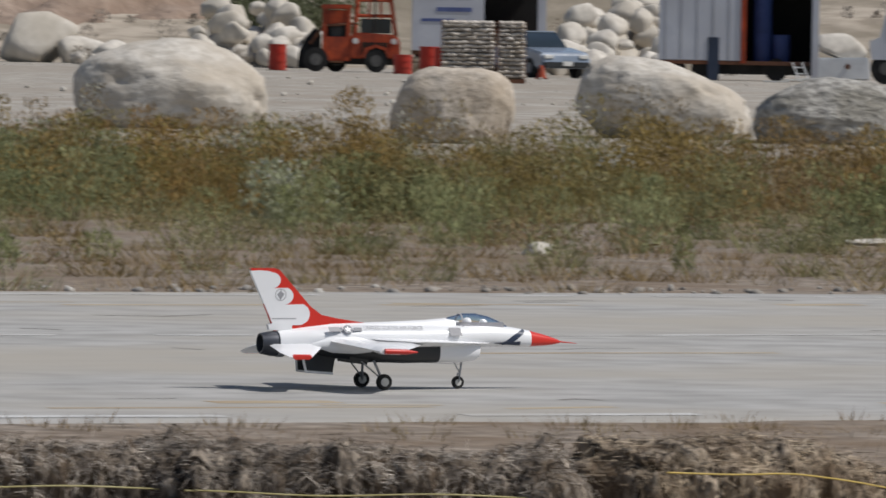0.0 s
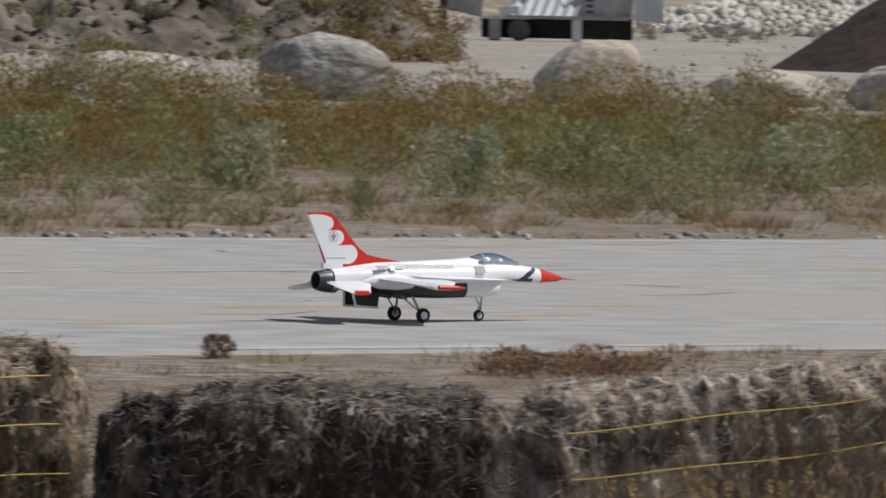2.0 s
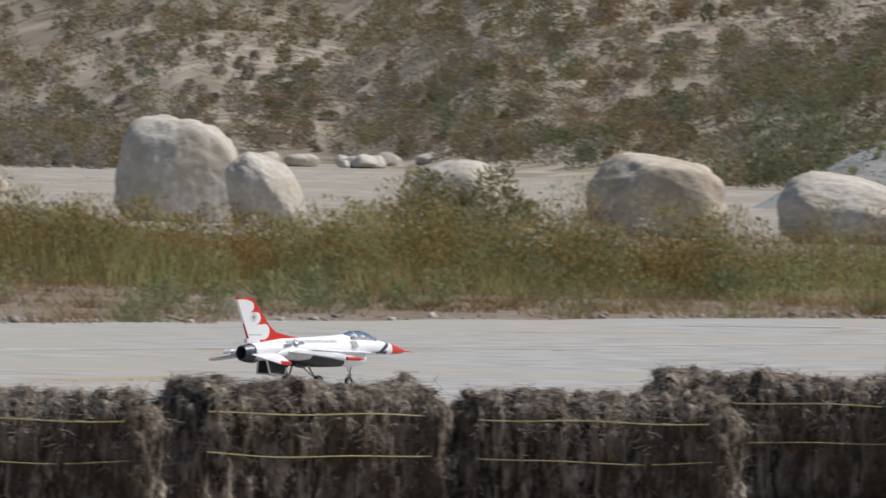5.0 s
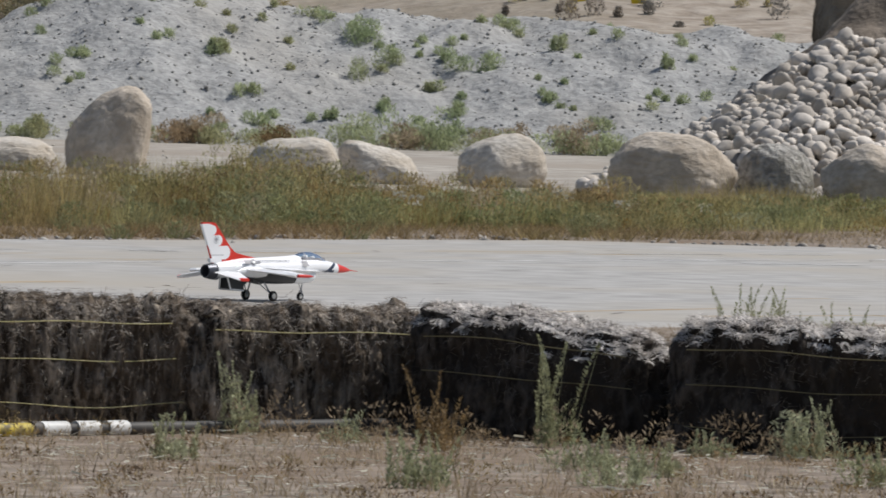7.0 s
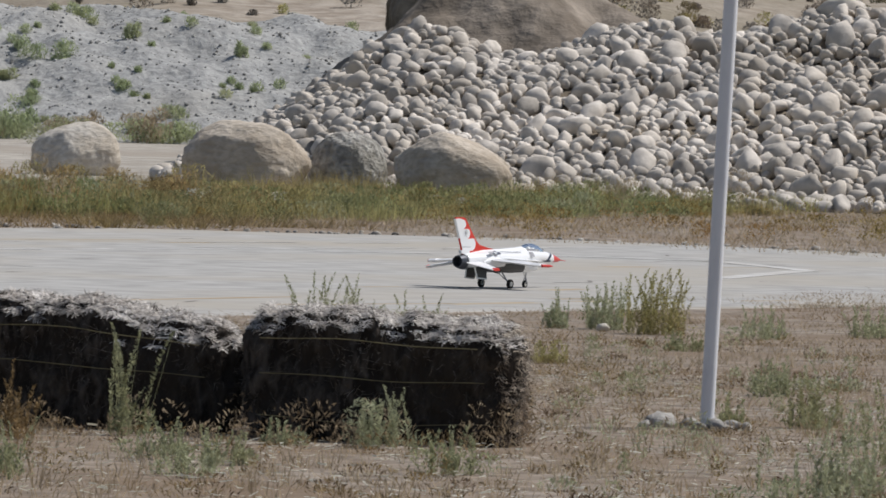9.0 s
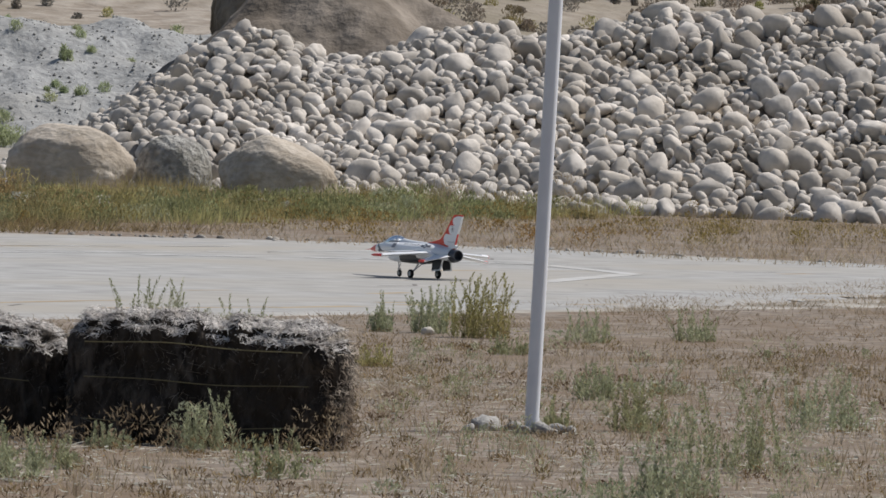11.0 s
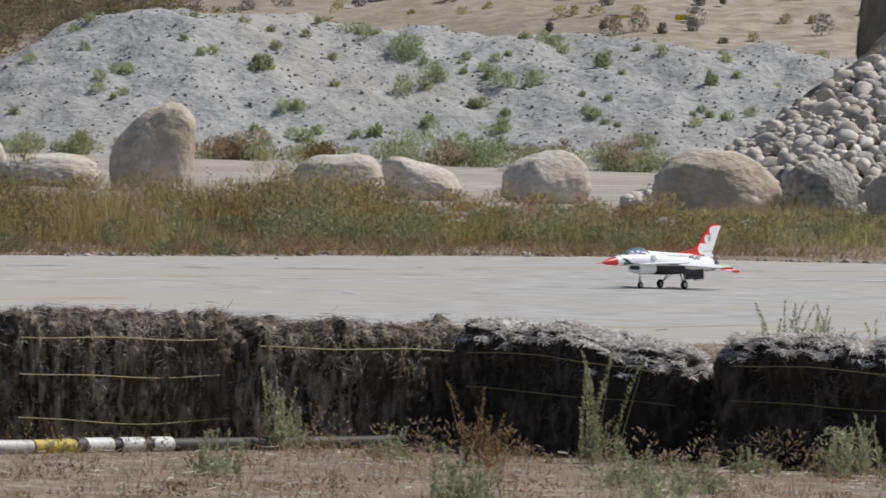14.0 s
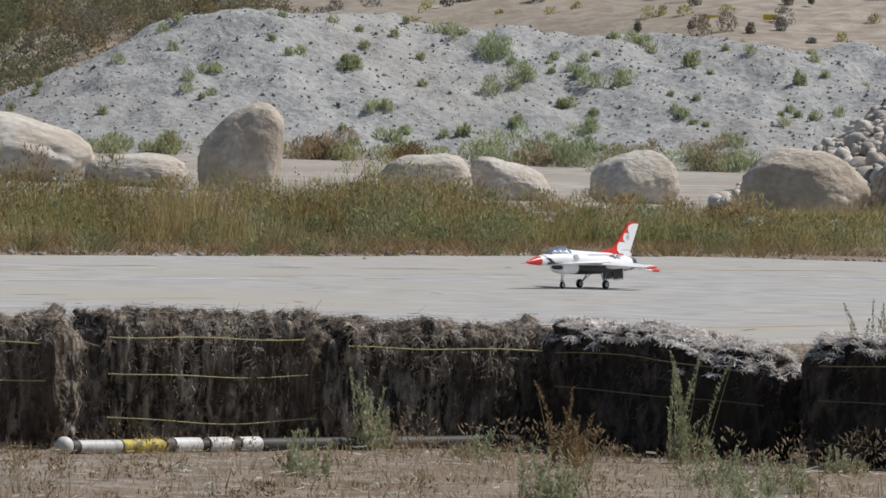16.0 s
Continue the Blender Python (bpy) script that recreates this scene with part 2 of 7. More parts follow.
M_NAVY = surface("navy_airframe_paint", (0.02, 0.035, 0.07), (0.03, 0.045, 0.085), 3.0, 0.4, None, 1.0, 0, spec=0.5)
M_BLACK = surface("black_airframe_paint", (0.02, 0.022, 0.025), (0.03, 0.032, 0.035), 3.0, 0.45, None, 1.0, 0, spec=0.5)
M_NOZZLE = surface("burnt_nozzle_metal", (0.06, 0.065, 0.08), (0.1, 0.105, 0.12), 10.0, 0.4, None, 2.0, 0, metal=0.5)
M_GREY = surface("grey_marking", (0.28, 0.28, 0.3), (0.36, 0.36, 0.38), 8.0, 0.5, None, 1.0, 0)
M_METAL = surface("brushed_metal", (0.4, 0.4, 0.42), (0.55, 0.55, 0.57), 20.0, 0.35, None, 2.0, 0, metal=0.9)
M_RUBBER = surface("black_rubber", (0.015, 0.015, 0.015), (0.03, 0.03, 0.03), 20.0, 0.8, None, 2.0, 0.1, 0.002)
M_POLE = surface("pale_grey_pole_paint", (0.74, 0.75, 0.79), (0.82, 0.83, 0.86), 6.0, 0.5, (0.7, 0.7, 0.74), 0.8, 0.05, 0.002)
M_PLASTIC_W = surface("white_band", (0.6, 0.6, 0.58), (0.75, 0.75, 0.73), 10.0, 0.5, (0.5, 0.48, 0.44), 4.0, 0.1, 0.002)
M_PLASTIC_B = surface("black_pipe", (0.03, 0.03, 0.03), (0.06, 0.058, 0.055), 10.0, 0.6, (0.1, 0.09, 0.08), 3.0, 0.1, 0.002)
M_YELLOW = surface("yellow_paint", (0.78, 0.56, 0.02), (0.85, 0.64, 0.05), 6.0, 0.5, (0.5, 0.36, 0.05), 1.0, 0.05, 0.002)
M_ORANGE = surface("orange_red_machine_paint", (0.3, 0.045, 0.018), (0.5, 0.08, 0.025), 5.0, 0.5, (0.17, 0.04, 0.025), 0.8, 0.1, 0.004)
M_BARREL = surface("red_barrel_paint", (0.4, 0.03, 0.02), (0.5, 0.05, 0.03), 4.0, 0.5, (0.25, 0.03, 0.02), 1.0, 0.1, 0.004)
M_TRAILER = surface("white_trailer_panel", (0.5, 0.52, 0.58), (0.58, 0.6, 0.65), 2.0, 0.5, (0.45, 0.46, 0.5), 0.5, 0.1, 0.004)
# Black for steel parts, and for painted shade in trailers, cab and shed.
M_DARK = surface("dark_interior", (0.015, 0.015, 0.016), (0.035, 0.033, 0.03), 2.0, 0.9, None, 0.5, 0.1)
M_BLUE = surface("blue_plastic", (0.03, 0.05, 0.16), (0.05, 0.08, 0.22), 3.0, 0.5, None, 0.8, 0)
M_HUB = surface("dusty_hub", (0.08, 0.08, 0.08), (0.14, 0.135, 0.13), 8.0, 0.7, None, 1.0, 0)
M_LETTER = surface("dark_grey_lettering", (0.08, 0.08, 0.1), (0.12, 0.12, 0.14), 8.0, 0.5, None, 1.0, 0)
M_SIGN = surface("blue_lettering", (0.1, 0.13, 0.3), (0.14, 0.18, 0.36), 3.0, 0.6, None, 0.8, 0)
M_CAR = surface("pale_blue_car_paint", (0.3, 0.36, 0.45), (0.34, 0.4, 0.5), 3.0, 0.25, None, 0.8, 0, coat=0.5, spec=0.5)
M_CREAM = surface("cream_tank_paint", (0.55, 0.5, 0.38), (0.64, 0.59, 0.47), 2.0, 0.5, (0.45, 0.4, 0.3), 0.6, 0.1)
M_RUST = surface("rusty_steel", (0.12, 0.05, 0.03), (0.2, 0.09, 0.05), 4.0, 0.85, (0.08, 0.05, 0.04), 0.8, 0.3, 0.01)
M_SHEET = surface("white_sheet_metal", (0.58, 0.6, 0.62), (0.72, 0.74, 0.76), 2.0, 0.5, (0.5, 0.51, 0.52), 0.6, 0.1)
M_DUSTY_PANEL = surface("dusty_grey_panel", (0.33, 0.32, 0.31), (0.48, 0.47, 0.46), 2.0, 0.7, (0.3, 0.27, 0.24), 0.8, 0.1)
M_CONCRETE = surface("concrete_rubble", (0.33, 0.31, 0.29), (0.48, 0.46, 0.43), 8.0, 0.9, None, 2.0, 0.5)


def glass(name, tint, rough=0.03):
    m = bpy.data.materials.new(name)
    m.use_nodes = True
    b = m.node_tree.nodes["Principled BSDF"]
    b.inputs["Base Color"].default_value = (*tint, 1)
    b.inputs["Roughness"].default_value = rough
    b.inputs["Transmission Weight"].default_value = 1.0
    b.inputs["IOR"].default_value = 1.1
    return m


M_CANOPY = glass("smoked_canopy", (0.95, 0.955, 0.97))
M_WINDOW = surface("dark_window_glass", (0.02, 0.03, 0.035), (0.03, 0.04, 0.05), 2.0, 0.08, None, 0.5, 0, spec=0.6)


# ---- mesh helpers ----
def pol(a, r):
    """Plan place from a bearing off the runway's square, in degrees, and a range in metres."""
    return r * math.sin(radians(a)), r * math.cos(radians(a))


def mesh_of(name, verts, faces, material, smooth=False):
    me = bpy.data.meshes.new(name)
    me.from_pydata([tuple(v) for v in verts], [], faces)
    me.materials.append(material)
    if smooth:
        me.polygons.foreach_set("use_smooth", [True] * len(me.polygons))
    me.update()
    return me


def quads_mesh(name, q, material):
    """A mesh of loose faces from an (n, 3 or 4, 3) array."""
    n, k = len(q), q.shape[1]
    me = bpy.data.meshes.new(name)
    me.vertices.add(k * n)
    me.vertices.foreach_set("co", np.ascontiguousarray(q, dtype=np.float32).ravel())
    me.loops.add(k * n)
    me.loops.foreach_set("vertex_index", np.arange(k * n, dtype=np.int32))
    me.polygons.add(n)
    me.polygons.foreach_set("loop_start", np.arange(0, k * n, k, dtype=np.int32))
    me.materials.append(material)
    me.update(calc_edges=True)
    me.validate()
    return me


def part(name, bm, material, parent, label="", smooth=True):
    if isinstance(bm, bpy.types.Mesh):
        me = bm
    else:
        me = bpy.data.meshes.new(name)
        bm.normal_update()
        bm.to_mesh(me)
        bm.free()
        me.materials.append(material)
        if smooth:
            me.polygons.foreach_set("use_smooth", [True] * len(me.polygons))
            me.set_sharp_from_angle(angle=radians(40))
    ob = new(name, me)
    ob.parent = parent
    if label:
        tagged(ob, label)
    return ob


def box(bm, x0, x1, y0, y1, z0, z1, bevel=0.0):
    r = bmesh.ops.create_cube(bm, size=1, matrix=Matrix.Translation(((x0 + x1) / 2, (y0 + y1) / 2, (z0 + z1) / 2)) @ Matrix.Diagonal((x1 - x0, y1 - y0, z1 - z0, 1)))
    if bevel:
        edges = list({e for v in r["verts"] for e in v.link_edges})
        bmesh.ops.bevel(bm, geom=edges, offset=bevel, segments=2, affect="EDGES")
    return bm


def boxes(*specs, bevel=0.0):
    bm = bmesh.new()
    for s in specs:
        box(bm, *s, bevel=bevel)
    return bm


def tube(bm, a, b, r, r2=None, n=12):
    a, b = Vector(a), Vector(b)
    d = b - a
    m = Matrix.Translation((a + b) / 2) @ d.to_track_quat("Z", "Y").to_matrix().to_4x4()
    bmesh.ops.create_cone(bm, cap_ends=True, segments=n, radius1=r, radius2=r if r2 is None else r2, depth=d.length, matrix=m)
    return bm


def tubes(*specs, n=12):
    bm = bmesh.new()
    for s in specs:
        tube(bm, *s, n=n)
    return bm


def prism(points, axis, lo, hi):
    """A slab: an outline of (a, b) points spread along axis ('x', 'y' or 'z') from lo to hi."""
    bm = bmesh.new()
    put = {"x": lambda a, b, c: (c, a, b), "y": lambda a, b, c: (a, c, b), "z": lambda a, b, c: (a, b, c)}[axis]
    v0 = [bm.verts.new(put(a, b, lo)) for a, b in points]
    v1 = [bm.verts.new(put(a, b, hi)) for a, b in points]
    bm.faces.new(v0)
    bm.faces.new(v1[::-1])
    for i in range(len(points)):
        j = (i + 1) % len(points)
        bm.faces.new((v0[i], v0[j], v1[j], v1[i]))
    bmesh.ops.recalc_face_normals(bm, faces=bm.faces)
    return bm


def empty(name, m, label, category, group="", kind=""):
    e = new(name)
    e.matrix_world = m
    e.empty_display_size = 0.2
    return tagged(e, label, category, group, kind)


def heightfield(name, origin, ax, ay, nx, ny, z_of, material, label):
    """A sheet on two plan axes from origin; z_of(u, v) in metres, u and v in 0..1."""
    verts, faces = [], []
    o, ax, ay = Vector((*origin, 0)), Vector((*ax, 0)), Vector((*ay, 0))
    for j in range(ny + 1):
        for i in range(nx + 1):
            u, v = i / nx, j / ny
            p = o + ax * u + ay * v
            verts.append((p.x, p.y, z_of(u, v, p)))
    for j in range(ny):
        for i in range(nx):
            k = j * (nx + 1) + i
            faces.append((k, k + 1, k + nx + 2, k + nx + 1))
    ob = new(name, mesh_of(name, verts, faces, material, True))
    return tagged(ob, label, kind="structure")


def rock_mesh(name, material, seed, sub=2, rough=0.18, lumps=1.6):
    """A small rough lump of unit size."""
    bm = bmesh.new()
    bmesh.ops.create_icosphere(bm, subdivisions=sub, radius=0.5)
    off = Vector((seed * 3.7, seed * 1.3, seed * 5.1))
    rs = random.Random(seed)
    cuts = [(Vector((rs.gauss(0, 1), rs.gauss(0, 1), rs.gauss(0, 0.8))).normalized(), rs.uniform(0.36, 0.46)) for i in range(5)]
    for v in bm.verts:
        d = v.co.normalized()
        v.co = d * 0.5 * (1 + rough * noise.noise(d * lumps + off) * 2 + rough * 0.5 * noise.noise(d * lumps * 2.6 + off))
        for nrm, lim in cuts:
            over = v.co.dot(nrm) - lim
            if over > 0:
                v.co -= nrm * over * 0.7
    me = bpy.data.meshes.new(name)
    bm.to_mesh(me)
    bm.free()
    me.materials.append(material)
    me.polygons.foreach_set("use_smooth", [True] * len(me.polygons))
    return me


def cobble_mesh(name, material, seed, sub=2):
    """A broken river stone: a rounded lump with several worn flat faces."""
    bm = bmesh.new()
    bmesh.ops.create_icosphere(bm, subdivisions=sub, radius=0.5)
    rs = random.Random(seed)
    off = Vector((seed * 2.7, seed * 4.3, seed * 1.9))
    cuts = [(Vector((rs.gauss(0, 1), rs.gauss(0, 1), rs.gauss(0, 1))).normalized(), rs.uniform(0.27, 0.42)) for i in range(9)]
    for v in bm.verts:
        p = v.co * (1 + 0.2 * noise.noise(v.co * 3 + off))
        for nrm, lim in cuts:
            over = p.dot(nrm) - lim
            if over > 0:
                p = p - nrm * over * 0.85
        v.co = p
    me = bpy.data.meshes.new(name)
    bm.normal_update()
    bm.to_mesh(me)
    bm.free()
    me.materials.append(material)
    me.polygons.foreach_set("use_smooth", [True] * len(me.polygons))
    return me


RNG = np.random.default_rng(7)


def leaf_quads(plants, n, length, width, lean=0.8, base=0.05, cone=1.0):
    """Loose leaves round stems: plants is (k, 5) of x, y, z, height, radius; n leaves each."""
    p = np.repeat(np.asarray(plants, float), n, axis=0)
    k = len(p)
    u = base + (1 - base) * RNG.random(k) ** 0.8
    ang = RNG.random(k) * 2 * np.pi
    rad = p[:, 4] * np.sqrt(RNG.random(k)) * (0.35 + 0.65 * np.minimum(1, cone * np.sin(np.pi * np.clip(u * 0.85 + 0.1, 0, 1))))
    c = np.stack([p[:, 0] + rad * np.cos(ang), p[:, 1] + rad * np.sin(ang), p[:, 2] + u * p[:, 3]], 1)
    d = np.stack([np.cos(ang) * lean, np.sin(ang) * lean, np.full(k, 1.0)], 1) + RNG.normal(0, 0.5, (k, 3))
    d /= np.linalg.norm(d, axis=1)[:, None]
    s = np.cross(d, RNG.normal(0, 1, (k, 3)))
    s /= np.linalg.norm(s, axis=1)[:, None] + 1e-9
    ln = length * (0.6 + 0.8 * RNG.random(k))[:, None]
    w = width * (0.6 + 0.8 * RNG.random(k))[:, None]
    return np.stack([c - d * ln / 2, c + s * w, c + d * ln / 2], 1)


def blade_quads(roots, n, height, width, spread=0.25):
    """Upright blades from roots: x, y, z, radius and, where given, a height factor."""
    p = np.repeat(np.asarray(roots, float), n, axis=0)
    k = len(p)
    ang = RNG.random(k) * 2 * np.pi
    r = p[:, 3] * np.sqrt(RNG.random(k))
    b = np.stack([p[:, 0] + r * np.cos(ang), p[:, 1] + r * np.sin(ang), p[:, 2]], 1)
    h = height * (0.4 + 0.8 * RNG.random(k))
    if p.shape[1] > 4:
        h = h * p[:, 4]
    t = b + np.stack([np.cos(ang) * h * spread * RNG.random(k) * 2, np.sin(ang) * h * spread * RNG.random(k) * 2, h], 1)
    a2 = RNG.random(k) * 2 * np.pi
    s = np.stack([np.cos(a2), np.sin(a2), np.zeros(k)], 1) * width / 2
    return np.stack([b - s * 1.25, b + s * 1.25, t], 1)


def stuff(name, q, material, label, category):
    return tagged(new(name, quads_mesh(name, q, material)), label, category, kind="stuff")


# ---- ground, runway ----
gm = mesh_of("ground", [(-2500, -2500, 0), (2500, -2500, 0), (2500, 3500, 0), (-2500, 3500, 0)], [(0, 1, 2, 3)], M_SAND)
tagged(new("ground", gm), "pale sandy dirt ground of a quarry yard", kind="structure")


def ribbon(name, near, far, z, material, label):
    """A flat sheet between two plan lines of equal count, with a thin rim."""
    bm = bmesh.new()
    a = [bm.verts.new((x, y, z)) for x, y in near]
    b = [bm.verts.new((x, y, z)) for x, y in far]
    a0 = [bm.verts.new((x, y - 0.12, -0.01)) for x, y in near]
    b0 = [bm.verts.new((x, y + 0.12, -0.01)) for x, y in far]
    for i in range(len(a) - 1):
        bm.faces.new((a[i], a[i + 1], b[i + 1], b[i]))
        bm.faces.new((a0[i], a0[i + 1], a[i + 1], a[i]))
        bm.faces.new((b[i], b[i + 1], b0[i + 1], b0[i]))
    me = bpy.data.meshes.new(name)
    bm.normal_update()
    bm.to_mesh(me)
    bm.free()
    me.materials.append(material)
    return tagged(new(name, me), label, kind="structure")


def wavy(points, step, amp, seed):
    """A plan line through points with small uneven waves."""
    out = []
    for (x0, y0), (x1, y1) in zip(points, points[1:]):
        n = max(1, int(math.hypot(x1 - x0, y1 - y0) / step))
        for i in range(n):
            f = i / n
            x, y = x0 + (x1 - x0) * f, y0 + (y1 - y0) * f
            k = amp * (noise.noise(Vector((x * 0.9, y * 0.9, seed))) + 0.6 * noise.noise(Vector((x * 3.1, y * 3.1, seed))))
            out.append((x + k * 0.3, y + k))
    out.append(points[-1])
    return out


ribbon("verge_near", [(-60, -15), (140, -15)], [(-60, 27.35), (140, 27.35)], 0.004, M_VERGE, "dry soil verge with straw litter")
ribbon("verge_end", [(58.5, 27.37), (140, 27.37)], [(58.5, 50), (140, 60)], 0.004, M_VERGE, "dry soil beyond the runway end")
ribbon("verge_far", [(-60, 39), (30, 39), (58, 41), (75, 40)], [(-60, 62), (30, 62), (58, 58), (78, 52)], 0.006, M_VERGE, "dry weedy soil verge beyond the runway")
# Litter tone taken down so the gaps between weeds read as shade.
ribbon("weed_litter", [(10, 55.5), (30, 55.5), (43, 55.5), (49, 48.3), (53, 46.1), (58, 45.4), (64, 45.1), (75, 46.6), (84, 50)], [(10, 66), (30, 66), (43, 66), (58, 57), (62, 55), (66, 52.5), (70, 51), (79, 50), (87, 54)], 0.012, M_LITTER_SHADE, "dead litter under the weeds, darkened for their shade")
near_line = wavy([(-60, 27.45), (40, 27.4), (47.6, 28.1), (51, 28.9), (56, 30.6), (59.3, 32.5)], 0.35, 0.22, 1.0)
far_line = wavy([(-60, 40.3), (17, 40.4), (31, 39.7), (45, 41.8), (57, 41.8), (60.4, 39.0), (60.6, 34.0)], 0.35, 0.25, 4.0)


def resample(line, n):
    pts = np.array(line)
    s = np.concatenate([[0], np.cumsum(np.hypot(*np.diff(pts, axis=0).T))])
    t = np.linspace(0, s[-1], n)
    return list(zip(np.interp(t, s, pts[:, 0]), np.interp(t, s, pts[:, 1])))


ribbon("runway", resample(near_line, 420), resample(far_line, 420), 0.014, M_RUNWAY, "worn pale grey asphalt runway")


def stripe(name, points, width, z, material, label, broken=0.0, seed=0):
    rnd = random.Random(seed)
    bm = bmesh.new()
    line = wavy(points, 0.5, 0.02, seed)
    for (x0, y0), (x1, y1) in zip(line, line[1:]):
        if rnd.random() < broken:
            continue
        d = Vector((x1 - x0, y1 - y0))
        nrm = Vector((-d.y, d.x)).normalized() * width / 2
        w = 0.7 + 0.3 * rnd.random()
        bm.faces.new([bm.verts.new(q) for q in ((x0 - nrm.x * w, y0 - nrm.y * w, z), (x1 - nrm.x * w, y1 - nrm.y * w, z), (x1 + nrm.x, y1 + nrm.y, z), (x0 + nrm.x, y0 + nrm.y, z))])
    me = bpy.data.meshes.new(name)
    bm.normal_update()
    bm.to_mesh(me)
    bm.free()
    me.materials.append(material)
    return tagged(new(name, me), label, kind="structure")


stripe("paint_line_near", [(-40, 27.75), (22, 27.6), (30, 27.7)], 0.16, 0.0158, M_PAINT, "worn white edge line on the runway", 0.35, 3)
stripe("paint_line_far", [(-40, 40.05), (16, 40.05), (30, 39.4)], 0.14, 0.0158, M_PAINT, "worn white far edge line", 0.3, 5)
stripe("paint_line_middle", [(-40, 34.8), (16, 34.8), (45, 37.0), (58, 37.3)], 0.12, 0.0158, M_PAINT, "faded white centre line", 0.25, 7)
stripe("paint_line_turn", [(52.6, 36.6), (54.6, 35.7), (55.3, 34.4), (53.8, 32.6), (50.5, 31.4)], 0.22, 0.0165, M_PAINT, "white curved turning mark", 0.05, 9)
stripe("paint_line_end", [(44, 40.2), (50, 38.9), (58, 38.2)], 0.1, 0.0168, M_PAINT, "faded white line", 0.4, 11)
rnd = random.Random(3)
for i in range(110):
    x, y = rnd.uniform(5, 58), rnd.choice([rnd.uniform(28.5, 39.5), rnd.uniform(33, 39.5)])
    ln = 0.15 + 0.8 * rnd.random() ** 2
    stripe("crack", [(x, y), (x + ln * 0.5, y + rnd.uniform(-0.15, 0.15)), (x + ln, y + rnd.uniform(-0.3, 0.3))], rnd.uniform(0.012, 0.04), 0.0152, M_CRACK, "thin dark crack in the asphalt", 0.15, i)
for i in range(110):
    x, y = rnd.uniform(5, 58), rnd.choice([rnd.uniform(28, 29.2), rnd.uniform(38.4, 39.4), rnd.uniform(29, 39)])
    ln = 0.5 + 2.0 * rnd.random() ** 2
    stripe("dust_streak", [(x, y), (x + ln, y + rnd.uniform(-0.2, 0.2))], rnd.uniform(0.06, 0.22), 0.0147, M_STAIN, "tan dust blown over the asphalt", 0.25, 50 + i)


# ---- hills and heaps ----
def axes(a):
    """Unit plan axes at a bearing: to the right of it, and along it."""
    s, c = math.sin(radians(a)), math.cos(radians(a))
    return (c, -s), (s, c)


def fbm(p, f, n=4):
    return sum(noise.noise(Vector(p) * f * 2 ** i) / 2 ** i for i in range(n))


def heap(name, a, r, wide, deep, tops, nx, ny, material, label, rough=0.15, grain=0.8):
    """A heap centred at bearing a and range r; tops are (u, v, height, reach_u, reach_v) in metres on its own axes."""
    (rx, ry), (fx, fy) = axes(a)
    cx, cy = pol(a, r)
    origin = (cx - rx * wide / 2 - fx * deep / 2, cy - ry * wide / 2 - fy * deep / 2)

    def z_of(u, v, p):
        uu, vv = (u - 0.5) * wide, (v - 0.5) * deep
        z = 0
        for tu, tv, h, ru, rv in tops:
            q = math.hypot((uu - tu) / ru, (vv - tv) / rv)
            z += max(h * (1 - math.sqrt(q * q + 0.012)) if q < 1 else 0, 0) ** 8
        z = z ** 0.125
        if z > 0:
            z += rough * min(1, z) * fbm((p.x, p.y, 3), grain)
        return z - 0.03

    heightfield(name, origin, (rx * wide, ry * wide), (fx * deep, fy * deep), nx, ny, z_of, material, label)
    return lambda x, y: z_of(((x - cx) * rx + (y - cy) * ry) / wide + 0.5, ((x - cx) * fx + (y - cy) * fy) / deep + 0.5, Vector((x, y, 0)))


def hill_z(a, r):
    """Height of the brush hill behind the yard."""
    x, y = pol(a, r)
    if a < 41:
        start = 286 + 50 * max(0, min(1, (a - 28) / 6)) * (1 if a > 28 else 0)
    elif a < 46:
        start = 330 - (a - 41) * 20 + 22 * max(0, 1 - abs(a - 45))
    else:
        start = 230 - 45 * min(1, (a - 46) / 8)
    q = max(0, r - start)
    z = 0.075 * q + 0.00012 * q * q
    return z + min(1, q / 25) * (1.6 * fbm((x, y, 1), 0.03) + 0.5 * fbm((x, y, 5), 0.15)) - 0.02


def hill_sheet(name, a0, a1, na, material, label):
    verts, faces = [], []
    nr = 90
    for j in range(nr + 1):
        for i in range(na + 1):
            a, r = a0 + (a1 - a0) * i / na, 180 + 520 * (j / nr) ** 1.6
            x, y = pol(a, r)
            verts.append((x, y, hill_z(a, r)))
    for j in range(nr):
        for i in range(na):
            k = j * (na + 1) + i
            faces.append((k, k + 1, k + na + 2, k + na + 1))
    tagged(new(name, mesh_of(name, verts, faces, material, True)), label, kind="structure")


hill_sheet("hillside", -10, 50.6, 120, M_HILL, "dry brushy hillside behind the yard")
hill_sheet("sandy_slope", 50.6, 90, 80, M_HILL_SAND, "pale sandy slope behind the gravel and stones")

gravel_z = heap("gravel_heap", 52.6, 157, 26, 26,
                [(-7.0, 0, 2.75, 5.5, 9), (-5.3, 0, 3.3, 6.5, 9), (-3.2, 1, 3.2, 8, 9), (-0.5, 1, 3.0, 8, 9), (2.0, 1, 2.95, 8, 9), (4.5, 0, 2.85, 8, 9), (7.0, 0, 2.75, 7, 9), (9.5, 0, 2.55, 6, 8)],
                200, 130, M_GRAVEL, "long heap of pale grey gravel with sparse plants", 0.22, 0.9)
heap("mulch_heap", 37.4, 172, 15, 14, [(-0.9, 1.5, 3.0, 4.5, 6), (1.3, -0.5, 2.65, 4.5, 6)], 90, 60, M_MULCH, "two dark brown mulch heaps", 0.12, 1.4)
